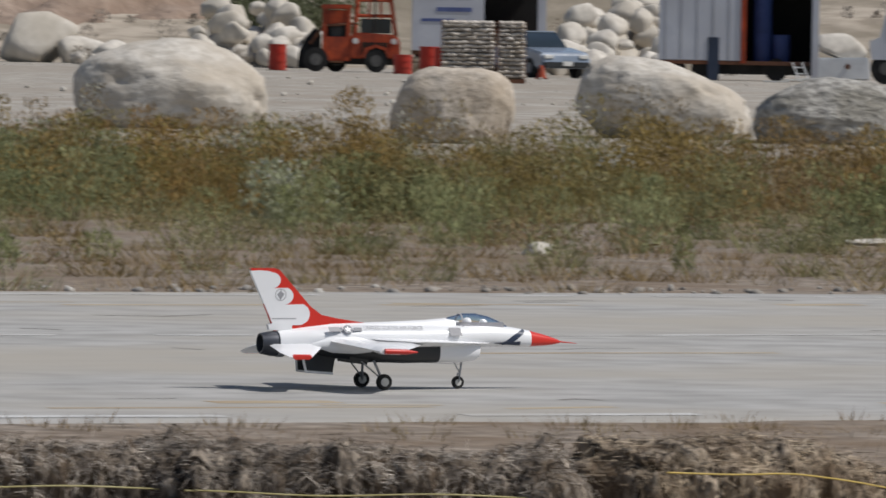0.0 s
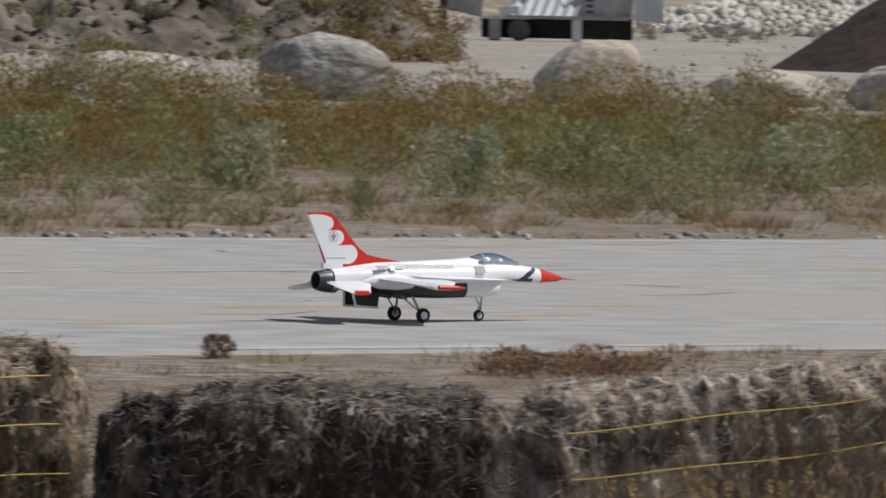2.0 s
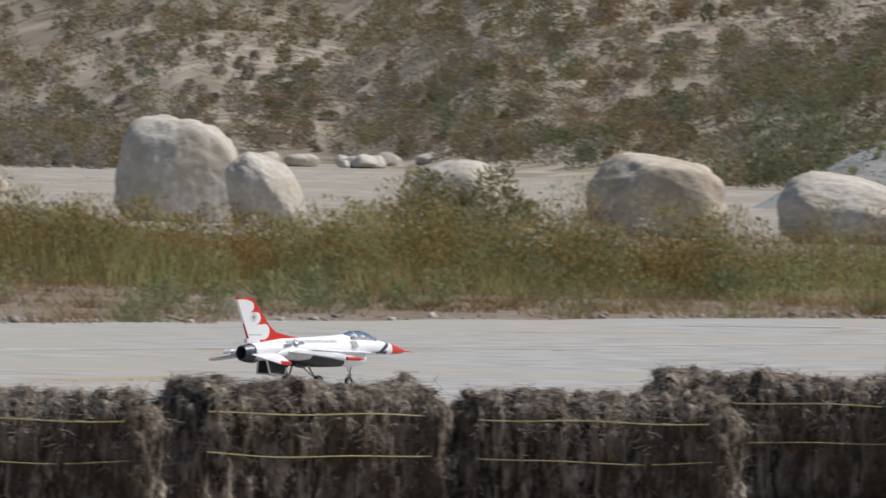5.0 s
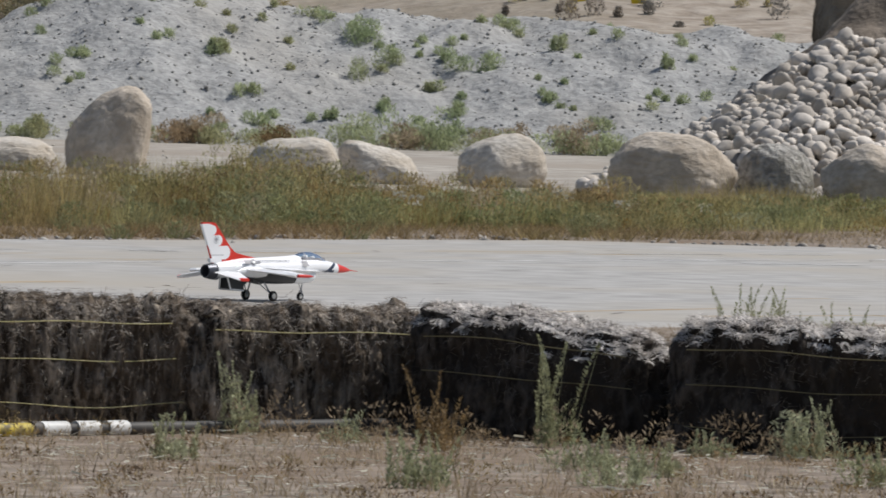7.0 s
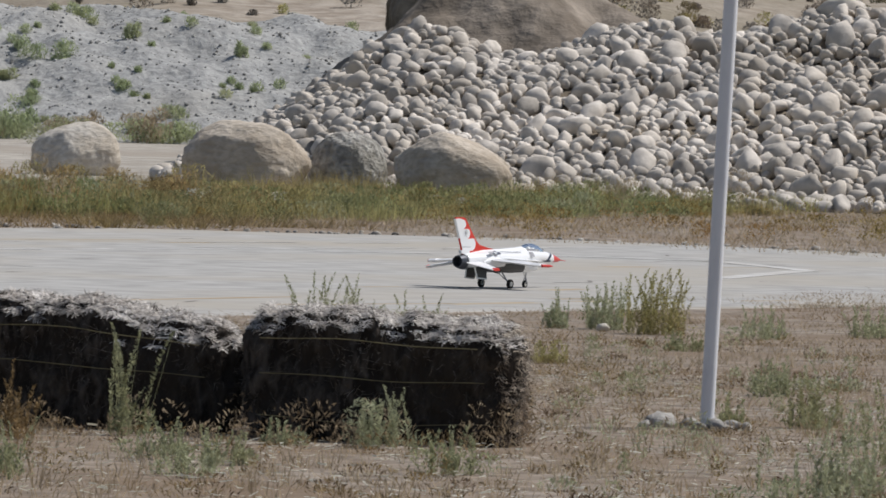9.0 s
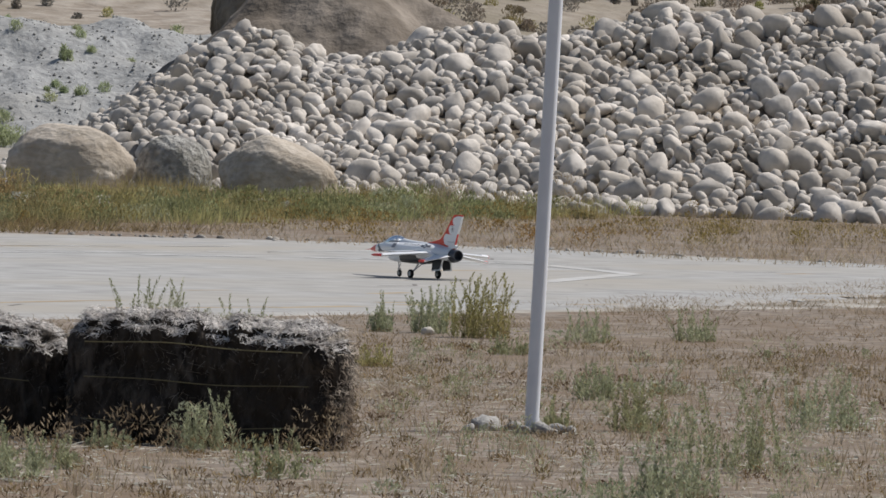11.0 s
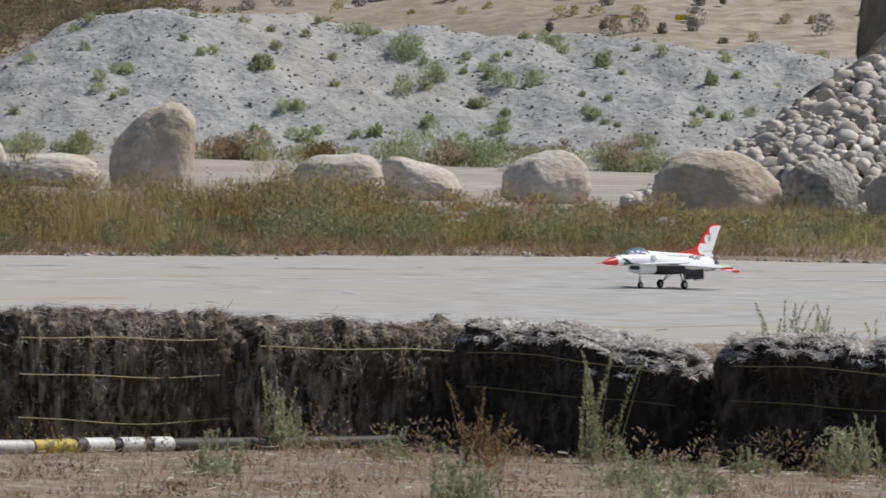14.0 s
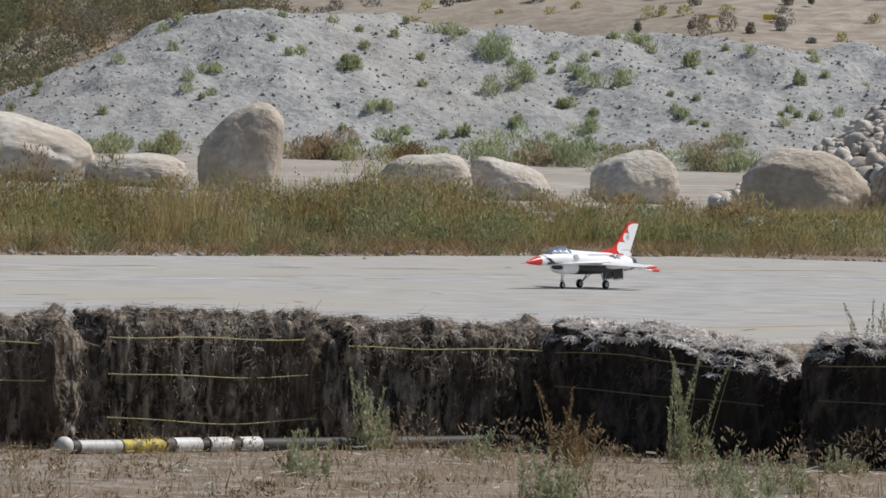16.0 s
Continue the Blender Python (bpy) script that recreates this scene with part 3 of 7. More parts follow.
sand_z = heap("sand_heap", 28.7, 178, 18, 30, [(-0.2, 2, 3.3, 5.1, 13)], 90, 70, M_MOUND, "heap of brown earth and sand", 0.3, 0.7)
bank_z = heap("earth_bank", 31.6, 184, 20, 36, [(-5, 3, 2.7, 6, 16), (-1, 2, 3.0, 5, 16), (2.2, 0, 2.7, 3.8, 14)], 150, 130, M_BANK, "eroded earth bank with scrub", 1.1, 0.8)
# Dark core colour gives the shade seen between the stones.
stone_base_z = heap("stone_heap_core", 58.2, 101, 26, 20, [(-3.9, 0, 2.2, 3.5, 7.5), (-1.2, 0, 2.25, 6, 7.5), (1.5, 0, 2.55, 6, 7.5), (3.6, 0, 2.85, 6, 7.5), (5.5, 0, 2.9, 6, 7.5), (9, 0, 3.0, 6, 7.5), (13, 0, 3.0, 6, 7.5)],
                    80, 60, M_MOUND, "packed core under the stone heap, dark for its shaded gaps", 0.17, 0.5)
berm_z = heap("rock_berm_core", 38.6, 330, 46, 24, [(-14, 0, 1.9, 14, 10), (-4, 0, 2.0, 14, 10), (8, 0, 1.3, 10, 9)], 70, 40, M_SAND, "long bank under white rocks", 0.2, 0.4)


# ---- stone heap ----
heap_ob = empty("stone_heap", pose(*pol(58.2, 101), 0), "large heap of rounded tan river stones", "stone heap")
rnd = random.Random(11)
stone_meshes = [cobble_mesh("stone", M_STONE, 20 + i) for i in range(12)]
inv = heap_ob.matrix_world.inverted()
(rx, ry), (fx, fy) = axes(58.2)
cx, cy = pol(58.2, 101)
cells = {}
kept = []
for i in range(42000):
    u, v = rnd.uniform(-7.4, 10.5), rnd.uniform(-8.6, 0.9)
    x, y = cx + rx * u + fx * v, cy + ry * u + fy * v
    z = stone_base_z(x, y)
    size = 0.13 + (0.15 + 0.016 * (u + 8)) * rnd.random() ** 2.2
    if z < -0.02 and rnd.random() > (0.1 if u > -4 else 0.0):
        continue
    s = (x, y, max(z, 0), size, v, u)
    key = int(x * 2), int(y * 2)
    near = [k for i0 in (-1, 0, 1) for j0 in (-1, 0, 1) for k in cells.get((key[0] + i0, key[1] + j0), ())]
    if all((x - k[0]) ** 2 + (y - k[1]) ** 2 + (s[2] - k[2]) ** 2 > (0.4 * (size + k[3])) ** 2 for k in near):
        kept.append(s)
        cells.setdefault(key, []).append(s)
kept.sort(key=lambda s: abs(s[4] + 4.5) + 0.25 * abs(s[5] + 0.5))
singles, rest = kept[:300], kept[300:]


def stone_pose(s):
    m = pose(s[0], s[1], s[2] + 0.06, rnd.uniform(0, 360), rnd.uniform(-60, 60), rnd.uniform(0, 360))
    return m @ Matrix.Diagonal((s[3] * rnd.uniform(1.15, 1.7), s[3] * rnd.uniform(0.95, 1.25), s[3] * rnd.uniform(0.8, 1.1), 1))


for s in singles:
    o = new("stone", rnd.choice(stone_meshes))
    o.parent = heap_ob
    o.matrix_basis = inv @ stone_pose(s)


def joined_rocks(name, poses, meshes, material, parent=None, label="", category=""):
    vs, fs = [], []
    base = [(np.array([v.co for v in m.vertices]), [tuple(p.vertices) for p in m.polygons]) for m in meshes]
    for i, m in enumerate(poses):
        co, fc = base[i % len(base)]
        k = len(vs)
        a = np.array(m)
        vs.extend((co @ a[:3, :3].T + a[:3, 3]).tolist())
        fs.extend([tuple(j + k for j in f) for f in fc])
    ob = new(name, mesh_of(name, vs, fs, material, True))
    if parent:
        ob.parent = parent
    return tagged(ob, label, category, kind="stuff")


joined_rocks("stone_rest", [inv @ stone_pose(s) for s in rest], stone_meshes, M_STONE, heap_ob)

low_rocks = [rock_mesh("rock", M_STONE_PALE, 60 + i, 1, 0.2, 1.5) for i in range(5)]
(rx, ry), (fx, fy) = axes(38.6)
cx, cy = pol(38.6, 330)
berm = []
for i in range(2400):
    u, v = rnd.uniform(-26, 16), rnd.uniform(-10, 3)
    x, y = cx + rx * u + fx * v, cy + ry * u + fy * v
    z = berm_z(x, y)
    if z > 0.1:
        s = rnd.uniform(0.3, 0.7)
        berm.append(pose(x, y, z + 0.05, rnd.uniform(0, 360), rnd.uniform(0, 360), 0) @ Matrix.Diagonal((s * 1.3, s, s * 0.8, 1)))
joined_rocks("rock_berm", berm, low_rocks, M_STONE_PALE, None, "long bank of small white rocks", "rocks")


# ---- boulders ----
def boulder_mesh(material, seed, square, skew, lean):
    """A rounded boulder of unit size: square sets how boxy it is, skew moves its crown sideways."""
    bm = bmesh.new()
    bmesh.ops.create_icosphere(bm, subdivisions=5, radius=0.5)
    off = Vector((seed * 3.7, seed * 1.3, seed * 5.1))
    rs = random.Random(seed)
    cuts = [(Vector((rs.gauss(0, 1), rs.gauss(0, 0.8) - 0.4, rs.gauss(0, 0.6))).normalized(), rs.uniform(0.4, 0.46)) for i in range(5)]
    for v in bm.verts:
        d = v.co.normalized()
        k = (abs(d.x) ** square + abs(d.y) ** square + abs(d.z) ** square) ** (-1 / square)
        k *= 1 + 0.1 * noise.noise(d * 1.3 + off) + 0.05 * noise.noise(d * 2.9 + off)
        p = d * 0.5 * k
        for nrm, lim in cuts:
            over = p.dot(nrm) - lim
            if over > 0:
                p -= nrm * over * 0.65
        dent = max(0.0, noise.noise(d * 3.4 + off * 2) - 0.32)
        p -= d * (0.06 * dent)
        p += d * (0.012 * noise.noise(d * 8 + off) + 0.007 * noise.noise(d * 19 + off) + 0.004 * noise.noise(d * 41 + off))
        if p.z > 0:
            p.z *= 1 - skew * 1.6 * p.x
        p.x += lean * p.z
        v.co = p
    me = bpy.data.meshes.new("boulder")
    bm.to_mesh(me)
    bm.free()
    me.materials.append(material)
    me.polygons.foreach_set("use_smooth", [True] * len(me.polygons))
    return me


# bearing, range, width, height, depth, tone, lean, seed, squareness, skew
BOULDERS = [
    (21.28, 112, 2.8, 1.3, 1.9, 0, 0.0, 1, 1.95, 0.05), (23.35, 102, 1.65, 1.0, 1.2, 2, 0.1, 2, 2.9, 0.05), (24.9, 110, 2.5, 1.16, 1.7, 0, -0.15, 3, 2.0, 0.4),
    (26.13, 107, 2.15, 0.93, 1.5, 1, 0.0, 4, 2.5, -0.1), (27.6, 108, 1.8, 0.95, 1.3, 0, 0.12, 5, 2.1, -0.25), (29.35, 104, 2.05, 0.95, 1.5, 2, 0.0, 6, 2.6, 0.0),
    (30.85, 112, 2.1, 0.6, 1.4, 0, 0.1, 7, 2.2, -0.2), (32.4, 108, 1.95, 0.95, 1.5, 1, 0.0, 41, 2.5, 0.25), (34.3, 110, 1.5, 0.92, 1.2, 2, 0.1, 9, 2.3, -0.25),
    (35.65, 112, 1.75, 0.55, 1.2, 0, 0.0, 10, 2.2, 0.1), (36.75, 110, 2.1, 0.7, 1.4, 2, 0.0, 11, 2.2, 0.1), (37.95, 112, 1.9, 1.08, 1.4, 1, 0.1, 12, 2.3, -0.25),
    (37.75, 105, 1.45, 0.47, 1.0, 1, 0.0, 13, 2.3, 0.1), (38.7, 107, 1.7, 0.9, 1.3, 0, 0.0, 14, 2.1, 0.0), (39.6, 110, 1.5, 0.5, 1.2, 0, 0.0, 15, 2.2, 0.1),
    (40.65, 110, 1.9, 0.52, 1.3, 0, 0.0, 16, 2.6, 0.0), (42.2, 111, 1.7, 0.75, 1.3, 0, 0.0, 17, 2.3, 0.0), (43.85, 112, 1.8, 1.53, 1.4, 0, 0.0, 18, 2.6, 0.1),
    (44.5, 108, 1.15, 1.05, 1.0, 0, -0.3, 19, 2.3, 0.0), (45.95, 112, 1.5, 1.0, 1.2, 0, 0.0, 20, 2.3, 0.0), (47.37, 110, 2.0, 1.18, 1.5, 2, 0.0, 21, 3.2, 0.18),
    (48.85, 108, 2.25, 1.0, 1.6, 0, -0.1, 22, 2.3, 0.22), (49.75, 106, 1.45, 0.46, 1.0, 0, 0.0, 23, 2.2, -0.15), (50.5, 104, 1.15, 1.2, 0.9, 2, 0.12, 24, 2.2, -0.5),
    (51.86, 103, 1.25, 0.6, 0.9, 0, 0.0, 25, 2.15, -0.25), (52.48, 103.5, 1.1, 0.57, 0.9, 0, -0.2, 26, 2.3, 0.4), (53.4, 104, 1.2, 0.72, 1.0, 0, 0.0, 27, 2.1, -0.15),
    (54.65, 93.5, 1.57, 0.87, 1.0, 2, 0.0, 28, 2.1, 0.0), (55.4, 94, 0.95, 0.77, 0.8, 1, 0.0, 29, 2.1, 0.05), (56.17, 92.5, 1.42, 0.82, 0.9, 2, -0.05, 30, 2.25, 0.15),
]
TONES = [(M_BOULDER, "pale sandstone"), (M_BOULDER_GREY, "grey weathered granite"), (M_BOULDER_TAN, "tan rounded")]
for a, r, w, h, d, tone, lean, seed, square, skew in BOULDERS:
    mat, word = TONES[tone]
    me = boulder_mesh(mat, seed, square, skew, lean)
    o = new("boulder", me)
    zs = [v.co.z for v in me.vertices]
    xs = [v.co.x for v in me.vertices]
    sz, sx = h * 1.25 / (max(zs) - min(zs)), w / (max(xs) - min(xs))
    o.matrix_world = pose(*pol(a, r), -min(zs) * sz - 0.25 * h, 0, 0, -a) @ Matrix.Translation((-(max(xs) + min(xs)) / 2 * sx, 0, 0)) @ Matrix.Diagonal((sx, d, sz, 1))
    tagged(o, word + " boulder resting beyond the weeds", "boulder", "row of boulders")


# ---- straw bales ----
def bale_core(seed, mat, slump=0.0, slices=0.0):
    """A bale 1.08 long on x, 0.42 deep on y, 0.5 high, standing on z = 0."""
    bm = bmesh.new()
    nx, ny, nz = 64, 16, 22
    grid = {}
    L, D, Hh = 1.08, 0.42, 0.5

    def vert(i, j, k):
        key = (i, j, k)
        if key not in grid:
            u, v, w = i / nx * 2 - 1, j / ny * 2 - 1, k / nz * 2 - 1
            p = Vector((u * L / 2, v * D / 2, (w + 1) * Hh / 2))
            c = Vector((0, 0, Hh / 2))
            ex = max(0, abs(u) - 0.86) / 0.14, max(0, abs(v) - 0.7) / 0.3, max(0, abs(w) - 0.62) / 0.38
            rr = math.sqrt(sum(e * e for e in ex))
            if rr > 1:
                p = c + (p - c) * (1 - (0.22 if w > 0 else 0.13) * (rr - 1) / 0.73)
            o = Vector((seed * 7.1, seed * 2.3, 0))
            flake = 0.011 * noise.noise(Vector((p.x * 15, p.y * 1.2, p.z * 0.9 + p.x * 2)) + o) + 0.011 * noise.noise(Vector((p.x * 40, p.y * 5, p.z * 3.5)) + o)
            rag = 0.024 * noise.noise(p * 9 + o) + 0.016 * noise.noise(p * 26 + o) + 0.05 * noise.noise(p * 2.7 + o)
            dirn = Vector((u * (abs(u) > 0.9), v * (abs(v) > 0.8), 0.8 * w * (abs(w) > 0.8)))
            if dirn.length > 0:
                run = p.x * 10.5 + p.z * 2.6 + 0.9 * noise.noise(p * 3 + o)
                p += dirn.normalized() * (flake * 1.6 + rag + slices * ((run % 1.0) - 0.6))
            if slump:
                p.z -= slump * max(0, w + 1) / 2 * max(0, u * 0.9 + 0.2)
                p.y += 0.25 * slump * w
            p.z = max(p.z, -0.01)
            grid[key] = bm.verts.new(p)
        return grid[key]

    for a, b, fixed, axis in ((nx, nz, 0, 1), (nx, nz, ny, 1), (ny, nz, 0, 0), (ny, nz, nx, 0), (nx, ny, nz, 2), (nx, ny, 0, 2)):
        for s in range(a):
            for t in range(b):
                pick = {1: lambda s, t: (s, fixed, t), 0: lambda s, t: (fixed, s, t), 2: lambda s, t: (s, t, fixed)}[axis]
                bm.faces.new([vert(*pick(*q)) for q in ((s, t), (s + 1, t), (s + 1, t + 1), (s, t + 1))])
    bmesh.ops.recalc_face_normals(bm, faces=bm.faces)
    me = bpy.data.meshes.new("core")
    bm.to_mesh(me)
    bm.free()
    me.materials.append(mat)
    me.polygons.foreach_set("use_smooth", [True] * len(me.polygons))
    return me


def bale_straw(core, mat, count):
    """Loose stalks that stand out of a core's faces."""
    rng = np.random.default_rng(len(core.vertices) + count)
    pick = rng.integers(0, len(core.polygons), count)
    c = np.array([core.polygons[i].center for i in pick]) + rng.normal(0, 0.012, (count, 3))
    nn = np.array([core.polygons[i].normal for i in pick])
    t = rng.normal(0, 1, (count, 3)) * (0.8, 0.6, 0.9) + (0, 0, -0.8)
    top = nn[:, 2:3] > 0.6
    t = np.where(top, t * (1, 1, 0), t)
    d = nn * np.where(top, 0.03, 0.1 + 0.3 * rng.random((count, 1))) + t / np.linalg.norm(t, axis=1)[:, None]
    d /= np.linalg.norm(d, axis=1)[:, None]
    s = np.cross(d, nn + 0.2 * rng.normal(0, 1, (count, 3)))
    s /= np.linalg.norm(s, axis=1)[:, None] + 1e-9
    ln = (0.015 + 0.045 * rng.random(count) ** 2 + 0.07 * rng.random(count) * (rng.random(count) < 0.06))[:, None]
    w = 0.0011
    c = c + nn * 0.004
    return quads_mesh("straw", np.stack([c - s * w, c + s * w, c + d * ln + s * w * 0.5, c + d * ln - s * w * 0.5], 1), mat)


def loose_straw(name, core, mat, count, tilt, w, keep):
    """Stalks that lie loose on the faces of a bale that keep() picks."""
    rng = np.random.default_rng(count + len(mat.name))
    tops = [p for p in core.polygons if keep(p.normal, p.center)]
    pick = rng.integers(0, len(tops), count)
    c = np.array([tops[i].center for i in pick]) + rng.normal(0, 0.01, (count, 3)) * (1, 1, 0.3)
    nn = np.array([tops[i].normal for i in pick])
    t = rng.normal(0, 1, (count, 3)) * (1.0, 0.7, 0.1) - np.where(nn[:, 2:3] < 0.75, 0.8, 0.0) * np.array((0, 0, 1.0))
    t -= nn * np.sum(t * nn, axis=1)[:, None]
    d = t / np.linalg.norm(t, axis=1)[:, None] + nn * rng.uniform(0.02, tilt, (count, 1))
    s = np.cross(d, nn)
    s /= np.linalg.norm(s, axis=1)[:, None] + 1e-9
    ln = rng.uniform(0.01, 0.035, (count, 1))
    c = c + nn * 0.005
    return quads_mesh(name, np.stack([c - s * w, c + s * w, c + d * ln + s * w, c + d * ln - s * w], 1), mat)


def twine_mesh(seed, z, x0, x1, sag, slump=0.0, material=None):
    rnd = random.Random(seed)
    bm = bmesh.new()
    pts = []
    for i in range(15):
        f = i / 14
        x = x0 + (x1 - x0) * f
        zz = z - sag * math.sin(math.pi * f) + 0.004 * math.sin(9 * f + seed)
        zz -= slump * (zz / 0.5) * max(0, x / 0.54 * 0.9 + 0.2)
        pts.append((x, -0.242 - 0.012 * math.sin(math.pi * f) + 0.25 * slump * (zz / 0.25 - 1), zz))
    rings = [[bm.verts.new((p[0], p[1] + 0.0024 * math.cos(k * math.pi / 3), p[2] + 0.0024 * math.sin(k * math.pi / 3))) for k in range(6)] for p in pts]
    for r0, r1 in zip(rings, rings[1:]):
        for k in range(6):
            bm.faces.new((r0[k], r0[(k + 1) % 6], r1[(k + 1) % 6], r1[k]))
    me = bpy.data.meshes.new("twine")
    bm.to_mesh(me)
    bm.free()
    me.materials.append(material or M_TWINE)
    return me


KINDS = []
# seed, core, loose straw, top straw, twine, slump, slice depth, stalks on the faces, stalks on the top
for seed, mat, smat, top, string, slump, slices, stalks, crown in (
        (1, M_BALE, M_STRAW, M_STRAW_PALE, M_TWINE, 0.0, 0.03, 15000, 7000), (2, M_BALE, M_STRAW, M_STRAW_PALE, M_TWINE, 0.0, 0.03, 15000, 7000),
        (3, M_BALE_TAN, M_STRAW_TAN, M_STRAW_TAN, M_TWINE_GOLD, 0.0, 0.034, 22000, 3600), (4, M_BALE_TAN, M_STRAW_TAN, M_STRAW_TAN, M_TWINE_GOLD, 0.1, 0.034, 22000, 3600),
        (5, M_BALE_SHADE, M_STRAW_SHADE, M_STRAW_SUNLIT, M_TWINE_SHADE, 0.08, 0.012, 6000, 22000), (6, M_BALE_GOLD, M_STRAW_SILVER, M_STRAW_SILVER, M_TWINE_GOLD, 0.0, 0.02, 20000, 3600),
        (7, M_BALE_DARK, M_STRAW_DARK, M_STRAW_PALE, M_TWINE, 0.0, 0.012, 15000, 6000), (8, M_BALE_SHADE, M_STRAW_SHADE, M_STRAW_SUNLIT, M_TWINE_SHADE, 0.03, 0.012, 6000, 22000)):
    core = bale_core(seed, mat, slump, slices)
    levels = ((0.44, 0.0), (0.32, 0.006), (0.2, 0.012)) if seed in (3, 4) else ((0.41, 0.0), (0.27, 0.01), (0.1, 0.02))
    strings = [twine_mesh(seed * 10 + i, z, -0.46, 0.4 + 0.03 * i, sg, slump, string) for i, (z, sg) in enumerate(levels)]
    lit_crown = seed in (5, 8)
    tops = loose_straw("top_straw", core, top, crown, 0.3 if lit_crown else 0.2, 0.0011 if lit_crown else 0.001, (lambda n, c: n.z > 0.58 and c.z > 0.3) if lit_crown else (lambda n, c: n.z > 0.2 and c.z > 0.37))
    # Ragged straw on the right end, coloured pale for the sun on it.
    ends = loose_straw("end_straw", core, M_STRAW_SILVER, 3600, 0.7, 0.0013, lambda n, c: n.x > 0.4 and c.x > 0.47) if seed == 8 else None
    KINDS.append((core, bale_straw(core, smat, stalks), strings, slump, tops, ends))
# bearing, range, turn off square to the view, length scale, height scale, kind, lift on its left, strings
BALES = [
    (20.0, 19.0, 4, 0.98, 0.95, 1, 0, 3), (22.75, 18.9, 2, 0.95, 0.95, 1, 0, 1), (25.78, 19.3, 32, 0.98, 1.0, 3, 0, 3), (29.17, 20.8, 21, 0.97, 1.07, 2, 0, 3),
    (32.25, 20.2, 2, 0.97, 0.94, 6, 0, 0), (35.4, 21.0, 14, 1.0, 0.87, 5, -7, 2), (38.2, 24.4, 16, 0.95, 1.02, 6, 0, 1), (40.55, 25.4, 6, 1.0, 1.02, 6, 0, 2),
    (42.65, 28.0, 4, 1.0, 1.02, 0, 0, 3), (44.8, 28.9, 22, 1.0, 1.05, 1, 0, 3), (46.95, 29.2, 8, 1.0, 1.02, 0, 0, 3), (48.3, 31.4, 2, 1.02, 1.05, 1, 0, 2),
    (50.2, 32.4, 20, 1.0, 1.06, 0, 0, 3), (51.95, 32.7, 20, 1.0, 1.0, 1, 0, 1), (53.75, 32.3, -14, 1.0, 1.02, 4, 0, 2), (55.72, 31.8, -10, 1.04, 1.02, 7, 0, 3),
]
for a, r, turn, sl, sh, kind, tip, strings in BALES:
    core, straw, twines, slump, crown, ragged = KINDS[kind]
    x, y = pol(a, r)
    # Kinds 4 and 7: dark fronts and bright tops are painted shade and sun.
    word = "silvery tan" if kind == 5 else "tan" if kind in (2, 3) else "dark weathered"
    e = empty("straw_bale", pose(x, y, 0.055 if tip else 0.0, 0, tip, -a + turn), word + (" slumping" if slump else "") + " straw bale" + (" tied with twine" if strings else "") + " on dry ground", "straw bale", "row of straw bales")
    for nm, me in (("core", core), ("straw", straw), ("top_straw", crown), ("end_straw", ragged)):
        if not me:
            continue
        o = new(nm, me)
        o.parent = e
        o.scale = (sl, 1, sh)
    for me in twines[:strings]:
        o = new("twine", me)
        o.parent = e
        o.scale = (sl, 1, sh)
        tagged(o, "yellow twine")


# ---- broken asphalt along the far edge ----
crumb = [cobble_mesh("crumb", M_CRUMB, 300 + i, 1) for i in range(4)]
rs = random.Random(12)
crumbs = []
for i in range(1500):
    x, y = rs.choice(far_line[60:])
    k = 0.02 + 0.06 * rs.random() ** 2.5
    crumbs.append(pose(x + rs.uniform(-0.4, 0.4), y + rs.gauss(0.45, 0.3), 0.01, rs.uniform(0, 360), 0, rs.uniform(0, 360)) @ Matrix.Diagonal((k * 1.6, k * 1.2, k * 0.8, 1)))
joined_rocks("edge_crumbs", crumbs, crumb, M_CRUMB, None, "crumbled pale asphalt along the runway edge", "rubble")


# ---- pole and striped pipe ----
def light_pole():
    x, y = pol(58.09, 33.8)
    e = empty("pole", pose(x, y, 0, 0, 0, -58) @ pose(0, 0, 0, 0, 1.4, 0), "pale grey painted steel pole, leaning slightly", "pole")
    part("shaft", tubes(((0, 0, -0.05), (0, 0, 4.6), 0.031, 0.031), n=24), M_POLE, e)
    for i, (u, v, s) in enumerate(((-0.19, 0.1, 0.12), (0.05, -0.06, 0.1), (0.12, 0.03, 0.08), (-0.08, 0.12, 0.07), (0.02, 0.1, 0.09), (0.17, 0.0, 0.06), (-0.03, -0.08, 0.06), (0.09, -0.09, 0.05), (-0.27, 0.05, 0.06))):
        o = new("rubble", rock_mesh("rubble", M_CONCRETE, 90 + i, 2, 0.25, 2.0))
        o.matrix_world = pose(x + u * 0.53 + v * 0.85, y - u * 0.85 + v * 0.53, s * 0.22, 20 * i, 0, 50 * i) @ Matrix.Diagonal((s * 1.3, s, s * 0.7, 1))
        tagged(o, "broken concrete lump by the pole foot", "rubble", "rubble at the pole")


light_pole()


